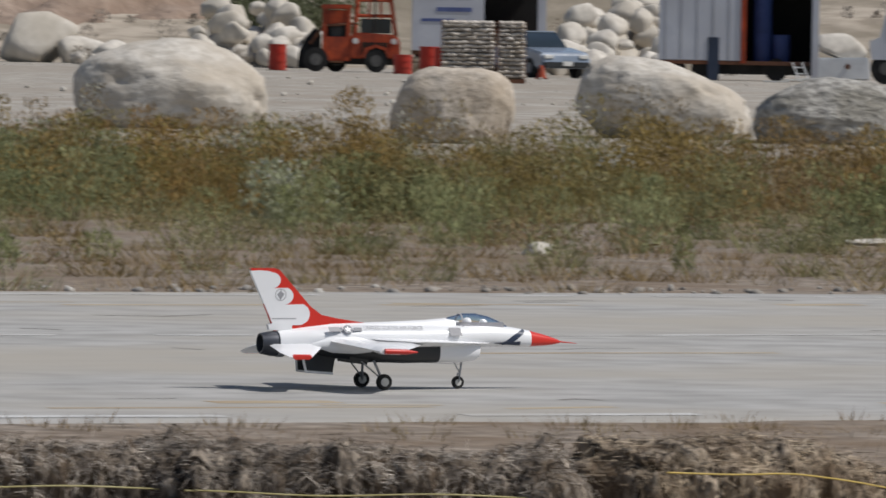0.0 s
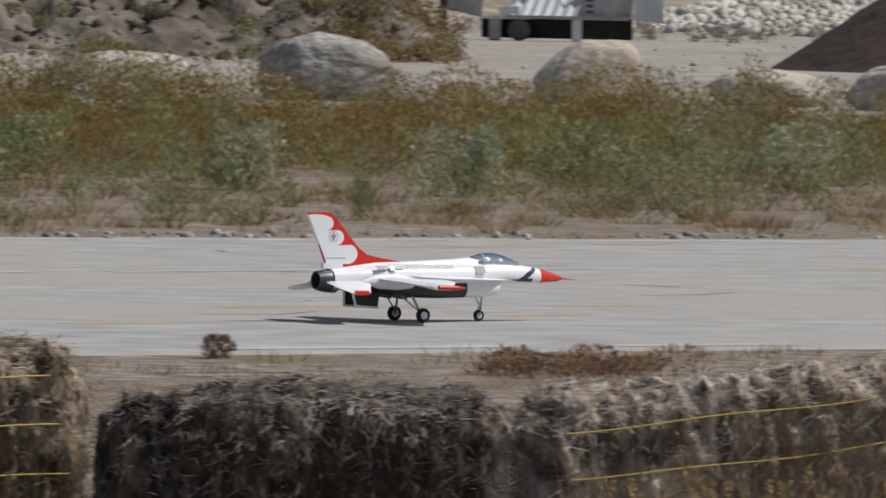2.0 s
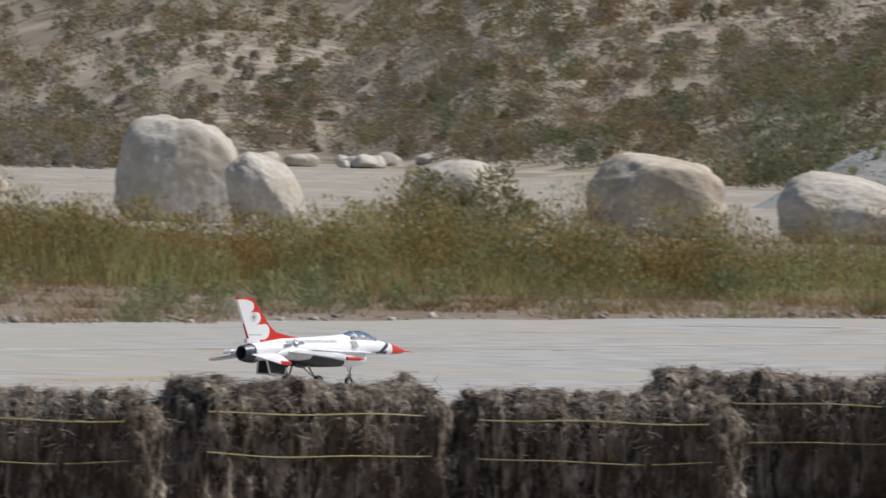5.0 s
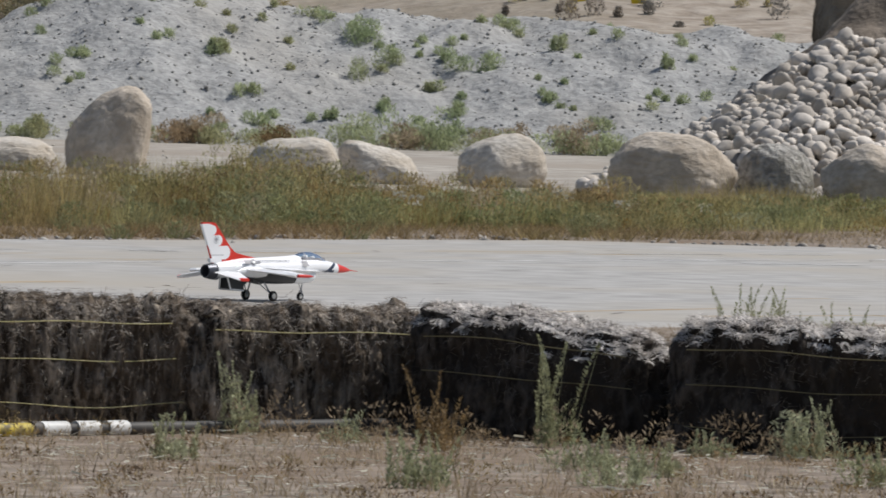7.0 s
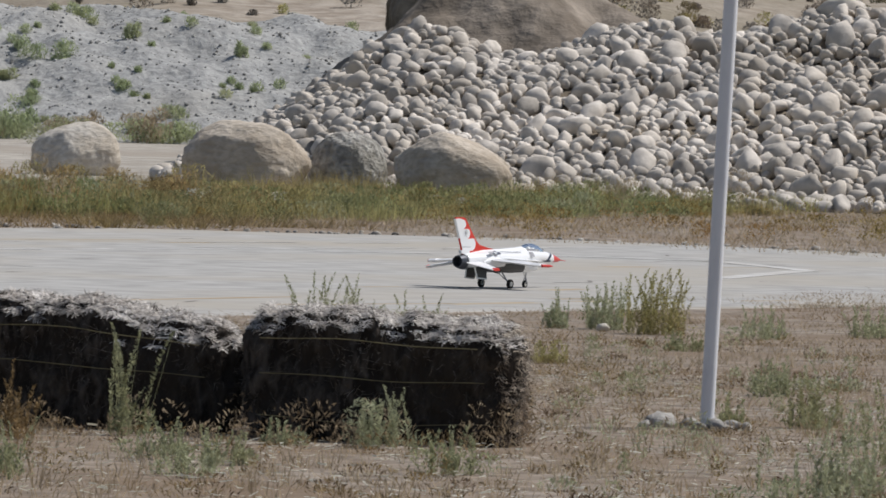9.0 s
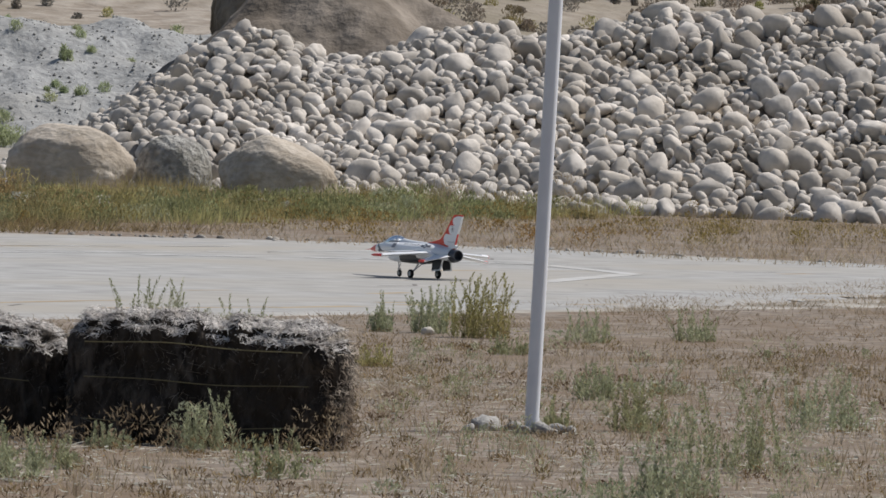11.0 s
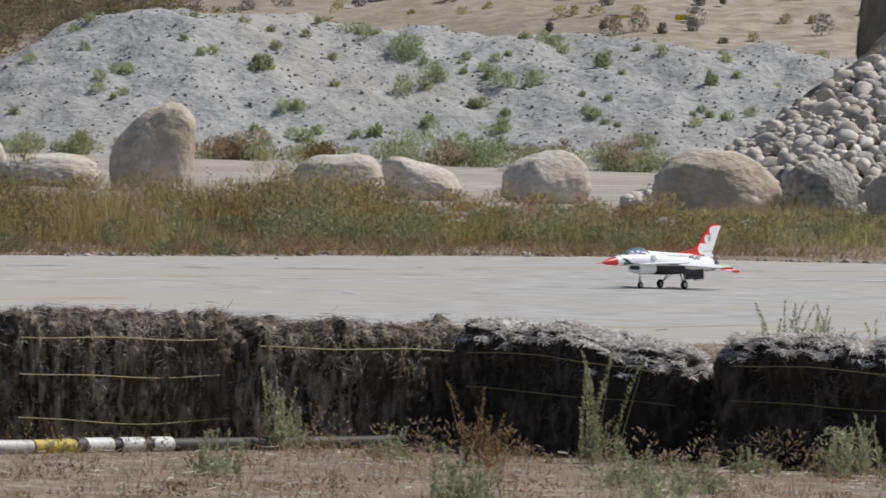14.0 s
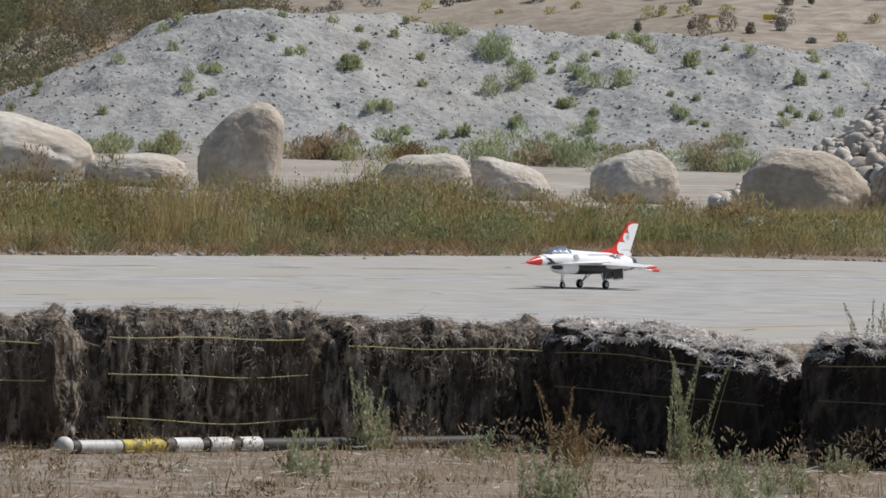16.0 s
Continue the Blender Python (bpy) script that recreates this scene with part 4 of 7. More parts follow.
def striped_pipe():
    a, b = Vector((*pol(49.27, 30.85), 0.03)), Vector((*pol(52.95, 32.8), 0.03))
    way = (b - a)
    e = empty("striped_pipe", pose(a.x, a.y, a.z, 0, 0, math.degrees(math.atan2(way.y, way.x))), "black pipe with white and yellow bands lying on the ground", "pipe")
    n = way.length
    part("pipe", tubes(((0.0, 0, 0), (n, 0, 0), 0.026), n=16), M_PLASTIC_B, e)
    for x0, x1, m, r, lab in ((0.03, 0.06, M_PLASTIC_B, 0.03, "black collar"), (0.07, 0.29, M_TAPE, 0.0285, "silver tape band"), (0.3, 0.52, M_YELLOW_WORN, 0.0285, "yellow band"),
                              (0.53, 0.57, M_PLASTIC_B, 0.034, "black band"), (0.58, 0.72, M_PLASTIC_W, 0.0335, "white band"), (0.77, 0.89, M_PLASTIC_W, 0.0335, "white band"), (0.94, 1.05, M_PLASTIC_W, 0.0335, "white band")):
        part("band", tubes(((x0, 0, 0), (x1, 0, 0), r), n=16), m, e, lab)

    bm = bmesh.new()
    bmesh.ops.create_uvsphere(bm, u_segments=20, v_segments=12, radius=0.038, matrix=Matrix.Translation((0.0, 0, 0.006)) @ Matrix.Diagonal((1.0, 1, 1, 1)))
    part("cap", bm, M_PLASTIC_W, e, "rounded white end cap")


striped_pipe()


# ---- model jet ----
K = 0.102   # metres of the model for a metre of the full-size aircraft
SECT = [(0.0, 2.28, 0.015, 0.015), (0.25, 2.29, 0.1, 0.1), (0.8, 2.3, 0.24, 0.23), (1.7, 2.32, 0.42, 0.38), (2.6, 2.34, 0.55, 0.46), (3.6, 2.34, 0.66, 0.48),
        (4.6, 2.3, 0.78, 0.48), (5.8, 2.24, 0.9, 0.5), (7.2, 2.16, 1.0, 0.52), (9.0, 2.08, 1.02, 0.52), (10.8, 2.0, 0.95, 0.52), (12.2, 1.92, 0.78, 0.5), (13.2, 1.86, 0.6, 0.48), (13.75, 1.82, 0.52, 0.46)]


def jet_xyz(x, y, z):
    """Full-size station x from the nose, y left, z up, to the model's space; its origin lies between the main wheels."""
    droop = 0.042 * (9.0 - x) * min(1.0, max(0.0, (z - 1.25) / 0.9))
    return Vector(((9.0 - x) * K * 0.925, y * K, (z - max(droop, -0.05)) * K))


def section(x):
    for (x0, *a), (x1, *b) in zip(SECT, SECT[1:]):
        if x <= x1:
            f = (x - x0) / (x1 - x0)
            f = f if x0 > 0 else f ** 0.8
            return [p + (q - p) * f for p, q in zip(a, b)]
    return SECT[-1][1:]


def hull(x, ang, grow=0.0):
    zc, hw, hh = section(x)
    c, s = math.cos(ang), math.sin(ang)
    e = 0.85
    return jet_xyz(x, (hw + grow) * math.copysign(abs(c) ** e, c), zc + (hh + grow) * math.copysign(abs(s) ** e, s))


def loft(rings, close_start=True, close_end=True):
    bm = bmesh.new()
    vs = [[bm.verts.new(p) for p in ring] for ring in rings]
    n = len(vs[0])
    for a, b in zip(vs, vs[1:]):
        for i in range(n):
            bm.faces.new((a[i], a[(i + 1) % n], b[(i + 1) % n], b[i]))
    if close_start:
        bm.faces.new(vs[0][::-1])
    if close_end:
        bm.faces.new(vs[-1])
    bmesh.ops.recalc_face_normals(bm, faces=bm.faces)
    return bm


def hull_part(x0, x1, n, grow=0.0, seg=28, a0=None, a1=None):
    xs = [x0 + (x1 - x0) * i / n for i in range(n + 1)]
    if a0 is None:
        return loft([[hull(x, 2 * math.pi * k / seg, grow) for k in range(seg)] for x in xs])
    bm = bmesh.new()
    rows = []
    for i, x in enumerate(xs):
        lo, hi = a0(i / n), a1(i / n)
        rows.append([bm.verts.new(hull(x, radians(lo + (hi - lo) * k / 8), grow)) for k in range(9)])
    for r0, r1 in zip(rows, rows[1:]):
        for k in range(8):
            bm.faces.new((r0[k], r0[k + 1], r1[k + 1], r1[k]))
    return bm


def slab(outline, z_of, thick, flip=1):
    """A flying surface from a plan outline (x, y): a thin slab with a sharp rim."""
    bm = bmesh.new()
    cx = sum(p[0] for p in outline) / len(outline)
    cy = sum(p[1] for p in outline) / len(outline)
    rim = [bm.verts.new(jet_xyz(x, y * flip, z_of(y))) for x, y in outline]
    up = [bm.verts.new(jet_xyz(x + (cx - x) * 0.25, (y + (cy - y) * 0.12) * flip, z_of(y) + thick)) for x, y in outline]
    dn = [bm.verts.new(jet_xyz(x + (cx - x) * 0.25, (y + (cy - y) * 0.12) * flip, z_of(y) - thick)) for x, y in outline]
    n = len(rim)
    for i in range(n):
        j = (i + 1) % n
        bm.faces.new((rim[i], rim[j], up[j], up[i]))
        bm.faces.new((rim[j], rim[i], dn[i], dn[j]))
    bm.faces.new(up)
    bm.faces.new(dn[::-1])
    bmesh.ops.recalc_face_normals(bm, faces=bm.faces)
    return bm


def wheel(parent, x, y, r, w):
    """A tyre with a pale hub, on an axle along y."""
    t = empty_part("wheel", parent, jet_xyz(x, y, r))
    bm = bmesh.new()
    prof = [(0.55, -0.4), (0.85, -0.5), (0.97, -0.36), (1.0, 0), (0.97, 0.36), (0.85, 0.5), (0.55, 0.4)]
    rings = [[Vector((math.cos(2 * math.pi * k / 24) * r * p * K, q * w * K, math.sin(2 * math.pi * k / 24) * r * p * K)) for k in range(24)] for p, q in prof]
    part("tyre", loft(rings), M_RUBBER, t, "black rubber tyre")
    part("rim", tubes(((0, -0.46 * w * K, 0), (0, 0.46 * w * K, 0), 0.52 * r * K), n=20), M_PLASTIC_W, t, "white wheel rim")


def empty_part(name, parent, place):
    bm = bmesh.new()
    tube(bm, (0, -0.006, 0), (0, 0.006, 0), 0.006)
    o = part(name, bm, M_METAL, parent)
    o.location = place
    return o


def text_part(words, size, m, material, parent, name="lettering"):
    cu = bpy.data.curves.new("letters", "FONT")
    cu.body, cu.size, cu.align_x, cu.align_y = words, size, "CENTER", "CENTER"
    tmp = bpy.data.objects.new("letters", cu)
    me = bpy.data.meshes.new_from_object(tmp)
    bpy.data.objects.remove(tmp)
    me.materials.clear()
    me.materials.append(material)
    me.transform(m)
    o = new(name, me)
    o.parent = parent
    return o


def build_jet():
    jet = empty("model_jet", pose(12.51, 29.85, 0.015), "white, red and navy radio-controlled model fighter jet on its wheels", "model aircraft")
    body = part("fuselage", hull_part(1.62, 13.6, 34), M_WHITE, jet, "white fuselage")
    part("nose_cone", hull_part(0.0, 1.62, 10), M_RED, jet, "red nose cone")
    part("pitot", tubes((jet_xyz(0.02, 0, 2.28), jet_xyz(-0.75, 0, 2.25), 0.0035, 0.001), n=8), M_RED, jet)
    # navy flashes on the nose
    for sgn in (1, -1):
        mid = 0 if sgn > 0 else 180
        part("nose_stripe", hull_part(1.95, 3.1, 8, 0.015, a0=lambda f: mid + sgn * (40 - 85 * f ** 0.7), a1=lambda f: mid + sgn * (84 - 104 * f ** 0.6)), M_NAVY, body, "navy stripe")
        part("nose_flash", hull_part(2.2, 3.5, 8, 0.015, a0=lambda f: mid + sgn * (-44 + 14 * f), a1=lambda f: mid + sgn * (-10 - 16 * f)), M_NAVY, body, "navy stripe")
    # intake and belly
    def belly_ring(x, zc, hw, hh, e=0.7):
        return [jet_xyz(x, hw * math.copysign(abs(math.cos(q)) ** e, math.cos(q)), zc + hh * math.copysign(abs(math.sin(q)) ** e, math.sin(q))) for q in (2 * math.pi * k / 24 for k in range(24))]
    part("intake", loft([belly_ring(4.2, 1.68, 0.66, 0.42), belly_ring(4.35, 1.62, 0.7, 0.48), belly_ring(5.1, 1.57, 0.68, 0.51), belly_ring(6.1, 1.58, 0.66, 0.51)]), M_WHITE, jet, "white air intake")
    # Solid black plug shows the shade inside the intake opening.
    part("intake_mouth", loft([belly_ring(4.185, 1.66, 0.5, 0.22), belly_ring(4.3, 1.66, 0.48, 0.2)]), M_BLACK, jet, "black plug for the shaded intake mouth")
    part("belly", loft([belly_ring(6.1, 1.58, 0.665, 0.515), belly_ring(7.5, 1.58, 0.78, 0.54), belly_ring(9.5, 1.6, 0.82, 0.52), belly_ring(11.2, 1.7, 0.72, 0.44), belly_ring(12.4, 1.8, 0.55, 0.35)]), M_BLACK, jet, "black painted belly")
    for sgn in (1, -1):
        part("gear_fairing", loft([[jet_xyz(x, sgn * 0.92 + r * 0.5 * math.cos(q), 1.78 + r * math.sin(q)) for q in (2 * math.pi * k / 16 for k in range(16))] for x, r in ((9.2, 0.04), (9.5, 0.26), (10.3, 0.34), (11.4, 0.3), (12.3, 0.06))]), M_WHITE, jet, "white wheel fairing")
        wing_z = lambda y: 1.99 - 0.065 * abs(y)
        part("strake", slab([(3.4, 0.5), (4.6, 0.95), (6.2, 1.35), (7.6, 1.75), (9.5, 1.6), (9.5, 0.5)], lambda y: 2.08 - 0.03 * y, 0.06, sgn), M_WHITE, jet)
        wing = part("wing", slab([(6.95, 0.9), (9.65, 4.55), (10.8, 4.55), (11.5, 0.9)], wing_z, 0.09, sgn), M_WHITE, jet, "white wing")
        part("wing_tip", slab([(9.15, 3.9), (9.65, 4.57), (10.8, 4.57), (10.9, 3.9)], wing_z, 0.115, sgn), M_WHITE, wing)
        part("launch_rail", tubes((jet_xyz(9.5, sgn * 4.62, 1.69), jet_xyz(10.55, sgn * 4.62, 1.69), 0.0105), (jet_xyz(9.5, sgn * 4.62, 1.69), jet_xyz(9.0, sgn * 4.62, 1.69), 0.0105, 0.002), n=10), M_RED, wing, "red wing-tip rail")
        tail_z = lambda y: 1.84 - 0.17 * abs(y)
        tail = part("tailplane", slab([(11.6, 0.55), (13.1, 2.75), (14.1, 2.75), (14.25, 1.9), (14.15, 0.6)], tail_z, 0.06, sgn), M_WHITE, jet, "white tailplane")
        part("tail_mark", slab([(13.02, 2.6), (13.12, 2.765), (14.0, 2.765), (14.02, 2.6)], tail_z, 0.07, sgn), M_RED, tail, "red tailplane tip")
        fin = [(10.9, 1.5), (12.5, 1.5), (12.35, 0.68), (11.15, 0.6)]
        vf = part("ventral_fin", prism([(jet_xyz(x, 0, z).x, z * K) for x, z in fin], "y", -0.004, 0.004), M_BLACK, jet, "black ventral fin edged in white")
        vf.matrix_basis = pose(0, sgn * 0.62 * K, 0.1 * K, sgn * 12, 0, 0)
        part("edge", prism([(jet_xyz(x, 0, z).x, z * K) for x, z in [(12.5, 1.5), (12.58, 1.5), (12.41, 0.6), (11.1, 0.52), (11.15, 0.6), (12.35, 0.68)]], "y", -0.0045, 0.0045), M_WHITE, vf)
    # exhaust
    ring = lambda x, r: [jet_xyz(x, r * math.cos(q), 1.8 + r * math.sin(q)) for q in (2 * math.pi * k / 24 for k in range(24))]
    part("nozzle", loft([ring(13.45, 0.5), ring(13.9, 0.48), ring(14.35, 0.41), ring(14.35, 0.35), ring(13.7, 0.33)], False, True), M_NOZZLE, jet, "dark exhaust nozzle")
    part("nozzle_ring", loft([ring(13.3, 0.515), ring(13.6, 0.515)]), M_METAL, jet)
    # fin
    def fin_part(name, pts, half, material, parent, label=""):
        return part(name, prism([(jet_xyz(x, 0, z).x, (z if z < 2.6 else 2.6 + (z - 2.6) * 0.94) * K) for x, z in pts], "y", -half * K, half * K), material, parent, label, smooth=False)
    fin = fin_part("fin", [(8.75, 2.4), (8.75, 2.58), (10.7, 2.86), (11.5, 3.02), (12.0, 3.36), (13.5, 4.94), (13.75, 5.02), (14.86, 5.02), (13.7, 2.3)], 0.07, M_RED, jet, "red tail fin edge and fillet")
    lobes = [(13.8, 2.62), (14.88, 4.9), (14.45, 4.93), (14.05, 4.9)]
    for cxs, czs, rad, q0, q1 in ((13.85, 4.5, 0.4, 100, 262), (13.3, 3.83, 0.45, 115, 262), (12.62, 3.05, 0.56, 115, 262)):
        lobes += [(cxs + rad * math.cos(radians(q0 + (q1 - q0) * k / 10)), czs + rad * math.sin(radians(q0 + (q1 - q0) * k / 10)) * 0.85) for k in range(11)]
    lobes += [(13.2, 2.58)]
    fin_part("fin_panel", lobes, 0.085, M_WHITE, fin, "white scalloped fin panel")
    fin_part("rudder_line", [(12.7, 2.88), (13.85, 2.88), (13.85, 2.84), (12.7, 2.84)], 0.09, M_GREY, fin)
    fin_part("fin_shoe", [(12.9, 2.3), (13.98, 2.4), (14.02, 2.6), (13.6, 2.7), (12.9, 2.58)], 0.12, M_WHITE, fin)
    for sgn in (1, -1):
        m = Matrix.Translation(jet_xyz(13.45, sgn * 0.092, 3.75)) @ pose(0, 0, 0, 90, 0, 180 if sgn > 0 else 0)
        bm = bmesh.new()
        for k in range(28):
            q0, q1 = 2 * math.pi * k / 28, 2 * math.pi * (k + 1) / 28
            bm.faces.new([bm.verts.new(m @ Vector((r * K * math.cos(q), r * K * math.sin(q), 0))) for r, q in ((0.24, q0), (0.215, q0), (0.215, q1), (0.24, q1))])
        bm.faces.new([bm.verts.new(m @ Vector((x * K, z * K, 0))) for x, z in ((-0.16, 0.03), (0, -0.2), (0.16, 0.03), (0.06, 0.1), (0, 0.2), (-0.06, 0.1))])
        part("fin_badge", bm, M_GREY, fin, "grey round badge", smooth=False)
        # flank marks
        turn = 180 if sgn > 0 else 0
        place = lambda x, z, yy: Matrix.Translation(jet_xyz(x, yy, z)) @ pose(0, 0, 0, 90, 0, turn) @ pose(0, 0, 0, -38 , 0, 0)
        text_part("UNITED STATES AIR FORCE", 0.0215, place(8.45, 2.53, sgn * 0.83), M_LETTER, body)
        bm = bmesh.new()
        m = place(10.6, 2.4, sgn * 0.86)
        bm.faces.new([bm.verts.new(m @ Vector((0.21 * K * math.cos(q), 0.21 * K * math.sin(q), 0))) for q in (2 * math.pi * k / 20 for k in range(20))])
        for u in (-0.42, 0.42):
            bm.faces.new([bm.verts.new(m @ Vector(((u + p) * K, q * K, 0))) for p, q in ((-0.19, -0.09), (0.19, -0.09), (0.19, 0.09), (-0.19, 0.09))])
        part("roundel", bm, M_NAVY, body, "navy round marking with bars", smooth=False)
        bm = bmesh.new()
        m = place(10.6, 2.4, sgn * 0.868)
        bm.faces.new([bm.verts.new(m @ Vector(((0.17 if k % 2 else 0.07) * K * math.sin(q), (0.17 if k % 2 else 0.07) * K * math.cos(q), 0))) for k, q in ((k, math.pi + 2 * math.pi * k / 10) for k in range(10))])
        part("star", bm, M_WHITE, body, "white star", smooth=False)
        for nm, x, z, w, h, mt in (("flag", 11.25, 2.4, 0.24, 0.11, M_GREY), ("panel_mark", 5.5, 2.5, 0.26, 0.2, M_GREY)):
            bm = bmesh.new()
            m = place(x, z, sgn * (section(x)[1] * 0.86 + 0.1))
            bm.faces.new([bm.verts.new(m @ Vector((p * w * K, q * h * K, 0))) for p, q in ((-1, -1), (1, -1), (1, 1), (-1, 1))])
            part(nm, bm, mt, body, smooth=False)
    # canopy
    def canopy_ring(x, hw, top, low):
        return [jet_xyz(x, hw * math.cos(q), low + (top - low) * math.sin(q)) for q in (math.pi * k / 14 for k in range(15))]
    cb = bmesh.new()
    rows = [[cb.verts.new(p) for p in canopy_ring(*s)] for s in ((2.55, 0.12, 2.76, 2.7), (3.0, 0.36, 2.98, 2.68), (3.6, 0.46, 3.18, 2.68), (4.2, 0.48, 3.27, 2.68), (4.8, 0.45, 3.24, 2.68), (5.4, 0.36, 3.08, 2.68), (5.9, 0.22, 2.9, 2.7))]
    for r0, r1 in zip(rows, rows[1:]):
        for k in range(14):
            cb.faces.new((r0[k], r0[k + 1], r1[k + 1], r1[k]))
    part("canopy", cb, M_CANOPY, jet, "smoked clear canopy").visible_shadow = False
    part("canopy_frame", loft([canopy_ring(4.9, 0.46, 3.24, 2.66), canopy_ring(4.98, 0.455, 3.23, 2.66)], False, False), M_GREY, jet)
    part("spine", loft([canopy_ring(5.0, 0.38, 2.95, 2.3), canopy_ring(5.6, 0.38, 3.02, 2.3), canopy_ring(6.6, 0.36, 2.9, 2.3), canopy_ring(8.5, 0.34, 2.74, 2.2), canopy_ring(11.0, 0.32, 2.6, 2.1), canopy_ring(13.6, 0.22, 2.32, 2.0)]), M_WHITE, jet)
    part("cockpit_tub", boxes((jet_xyz(5.2, 0, 0).x, jet_xyz(2.9, 0, 0).x, -0.032, 0.032, 2.45 * K, 2.72 * K), bevel=0.004), M_GREY, jet, "grey cockpit tub")
    # White balls for the helmets of two model pilots under the canopy.
    for x, s in ((4.55, 0.2), (3.75, 0.17)):
        bm = bmesh.new()
        bmesh.ops.create_icosphere(bm, subdivisions=2, radius=s * K, matrix=Matrix.Translation(jet_xyz(x, 0, 2.92)))
        part("headrest", bm, M_WHITE, jet)
    # undercarriage
    for sgn in (1, -1):
        g = part("main_strut", tubes((jet_xyz(9.3, sgn * 0.45, 1.4), jet_xyz(9.0, sgn * 1.1, 0.32), 0.0055), (jet_xyz(10.1, sgn * 0.5, 1.35), jet_xyz(9.05, sgn * 1.05, 0.45), 0.0035), n=10), M_METAL, jet)
        wheel(jet, 9.0, sgn * 1.18, 0.33, 0.24)
        part("gear_door", prism([(jet_xyz(x, 0, z).x, z * K) for x, z in ((9.4, 1.35), (10.4, 1.35), (10.4, 1.1), (9.6, 1.0))], "y", sgn * 0.62 * K, sgn * 0.66 * K), M_BLACK, jet)
    part("nose_strut", tubes((jet_xyz(4.75, 0, 1.4), jet_xyz(4.9, 0, 0.3), 0.0045), (jet_xyz(5.3, 0, 1.3), jet_xyz(4.9, 0, 0.7), 0.003), n=10), M_METAL, jet)
    part("nose_fork", tubes((jet_xyz(4.9, 0.12, 0.62), jet_xyz(4.95, 0.12, 0.26), 0.003), (jet_xyz(4.9, -0.12, 0.62), jet_xyz(4.95, -0.12, 0.26), 0.003), (jet_xyz(4.9, -0.13, 0.62), jet_xyz(4.9, 0.13, 0.62), 0.003), n=8), M_METAL, jet)
    wheel(jet, 4.95, 0, 0.26, 0.18)
    return jet


jet = build_jet()


# ---- weeds ----
def front_line(x):
    return float(np.interp(x, [0, 24, 43, 49, 53, 58, 64, 75, 100], [55, 55, 55, 47.9, 45.6, 45.0, 44.7, 46.6, 58]))


def back_line(x):
    return float(np.interp(x, [0, 38, 60, 75, 84, 100], [96, 86, 72, 62, 55, 66]))


rng = np.random.default_rng(5)


def low(x):
    """The weeds grow lower towards the runway's end."""
    return float(np.interp(x, [20, 45, 54, 60, 64, 68, 75], [1.08, 1.12, 0.9, 0.76, 0.46, 0.22, 0.14]))


def clumped(spots):
    """Roots for blades, with heights that rise and fall in clumps."""
    return [(x, y, 0, r, max(0.35, 1 + 1.5 * noise.noise(Vector((x * 0.8, y * 0.35, 17))))) for x, y, z, h, r in spots]


def scatter(n, x0, x1, lo, hi, h0, h1, r0, r1, power=1.0, seed=9.0):
    out = []
    while len(out) < n:
        x = rng.uniform(x0, x1)
        f, b = front_line(x), back_line(x)
        y = f + lo + (min(f + hi, b) - f - lo) * rng.random() ** power
        k = noise.noise(Vector((x * 0.45, y * 0.16, seed)))
        if 14 * k + 4 > rng.uniform(0, 8):
            h = rng.uniform(h0, h1) * low(x) * (1 + 0.6 * noise.noise(Vector((x * 0.75, y * 0.3, 2))) + 0.25 * noise.noise(Vector((x * 2.3, y * 0.9, 8))))
            out.append((x, y, 0, h, rng.uniform(r0, r1) * (0.5 + 0.5 * low(x))))
    return out


stuff("weed_band_light", leaf_quads(scatter(520, 47, 84, 0.0, 8, 0.4, 0.9, 0.22, 0.5), 330, 0.07, 0.0095, 0.15), M_WEED_LIGHT, "yellow-green and tan weeds along the runway", "weeds")
stuff("weed_band", leaf_quads(scatter(900, 12, 54, 0.3, 8, 0.35, 0.7, 0.2, 0.48), 420, 0.055, 0.0115, 0.25), M_WEED, "dense olive and brown weeds along the runway", "weeds")
stuff("weed_band_green", leaf_quads(scatter(480, 12, 84, -0.6, 7, 0.25, 0.65, 0.18, 0.45, 1.0, 4.0), 380, 0.055, 0.0105, 0.2), M_WEED_GREEN, "green weeds among dry stalks", "weeds")
stuff("weed_band_rust", leaf_quads(scatter(330, 12, 84, 0.6, 8, 0.38, 0.75, 0.2, 0.4, 1.0, 14.0), 360, 0.05, 0.011, 0.3), M_WEED_RUST, "rust-brown dry weeds", "weeds")
stuff("weed_stems", blade_quads([(p[0], p[1], 0, p[4]) for p in scatter(700, 12, 60, 0, 8, 0.4, 0.8, 0.25, 0.5)], 36, 0.55, 0.006, 0.3), M_WEED, "thin olive stems in the weeds", "weeds")
stuff("low_stems", blade_quads(clumped(scatter(500, 54, 84, 0, 8, 0.4, 0.8, 0.25, 0.5)), 40, 0.24, 0.007, 0.3), M_WEED_LIGHT, "thin olive grass stems", "weeds")
stuff("band_grass", blade_quads(clumped(scatter(620, 43, 60, -0.6, 6, 0.4, 0.8, 0.25, 0.5)), 40, 0.34, 0.01, 0.25), M_GRASS, "tall yellow-green grass at the front of the weeds", "grass")
stuff("band_low_grass", blade_quads(clumped(scatter(680, 60, 84, -0.6, 6, 0.4, 0.8, 0.25, 0.5)), 40, 0.19, 0.01, 0.3), M_GRASS, "short yellow-green grass at the front of the weeds", "grass")
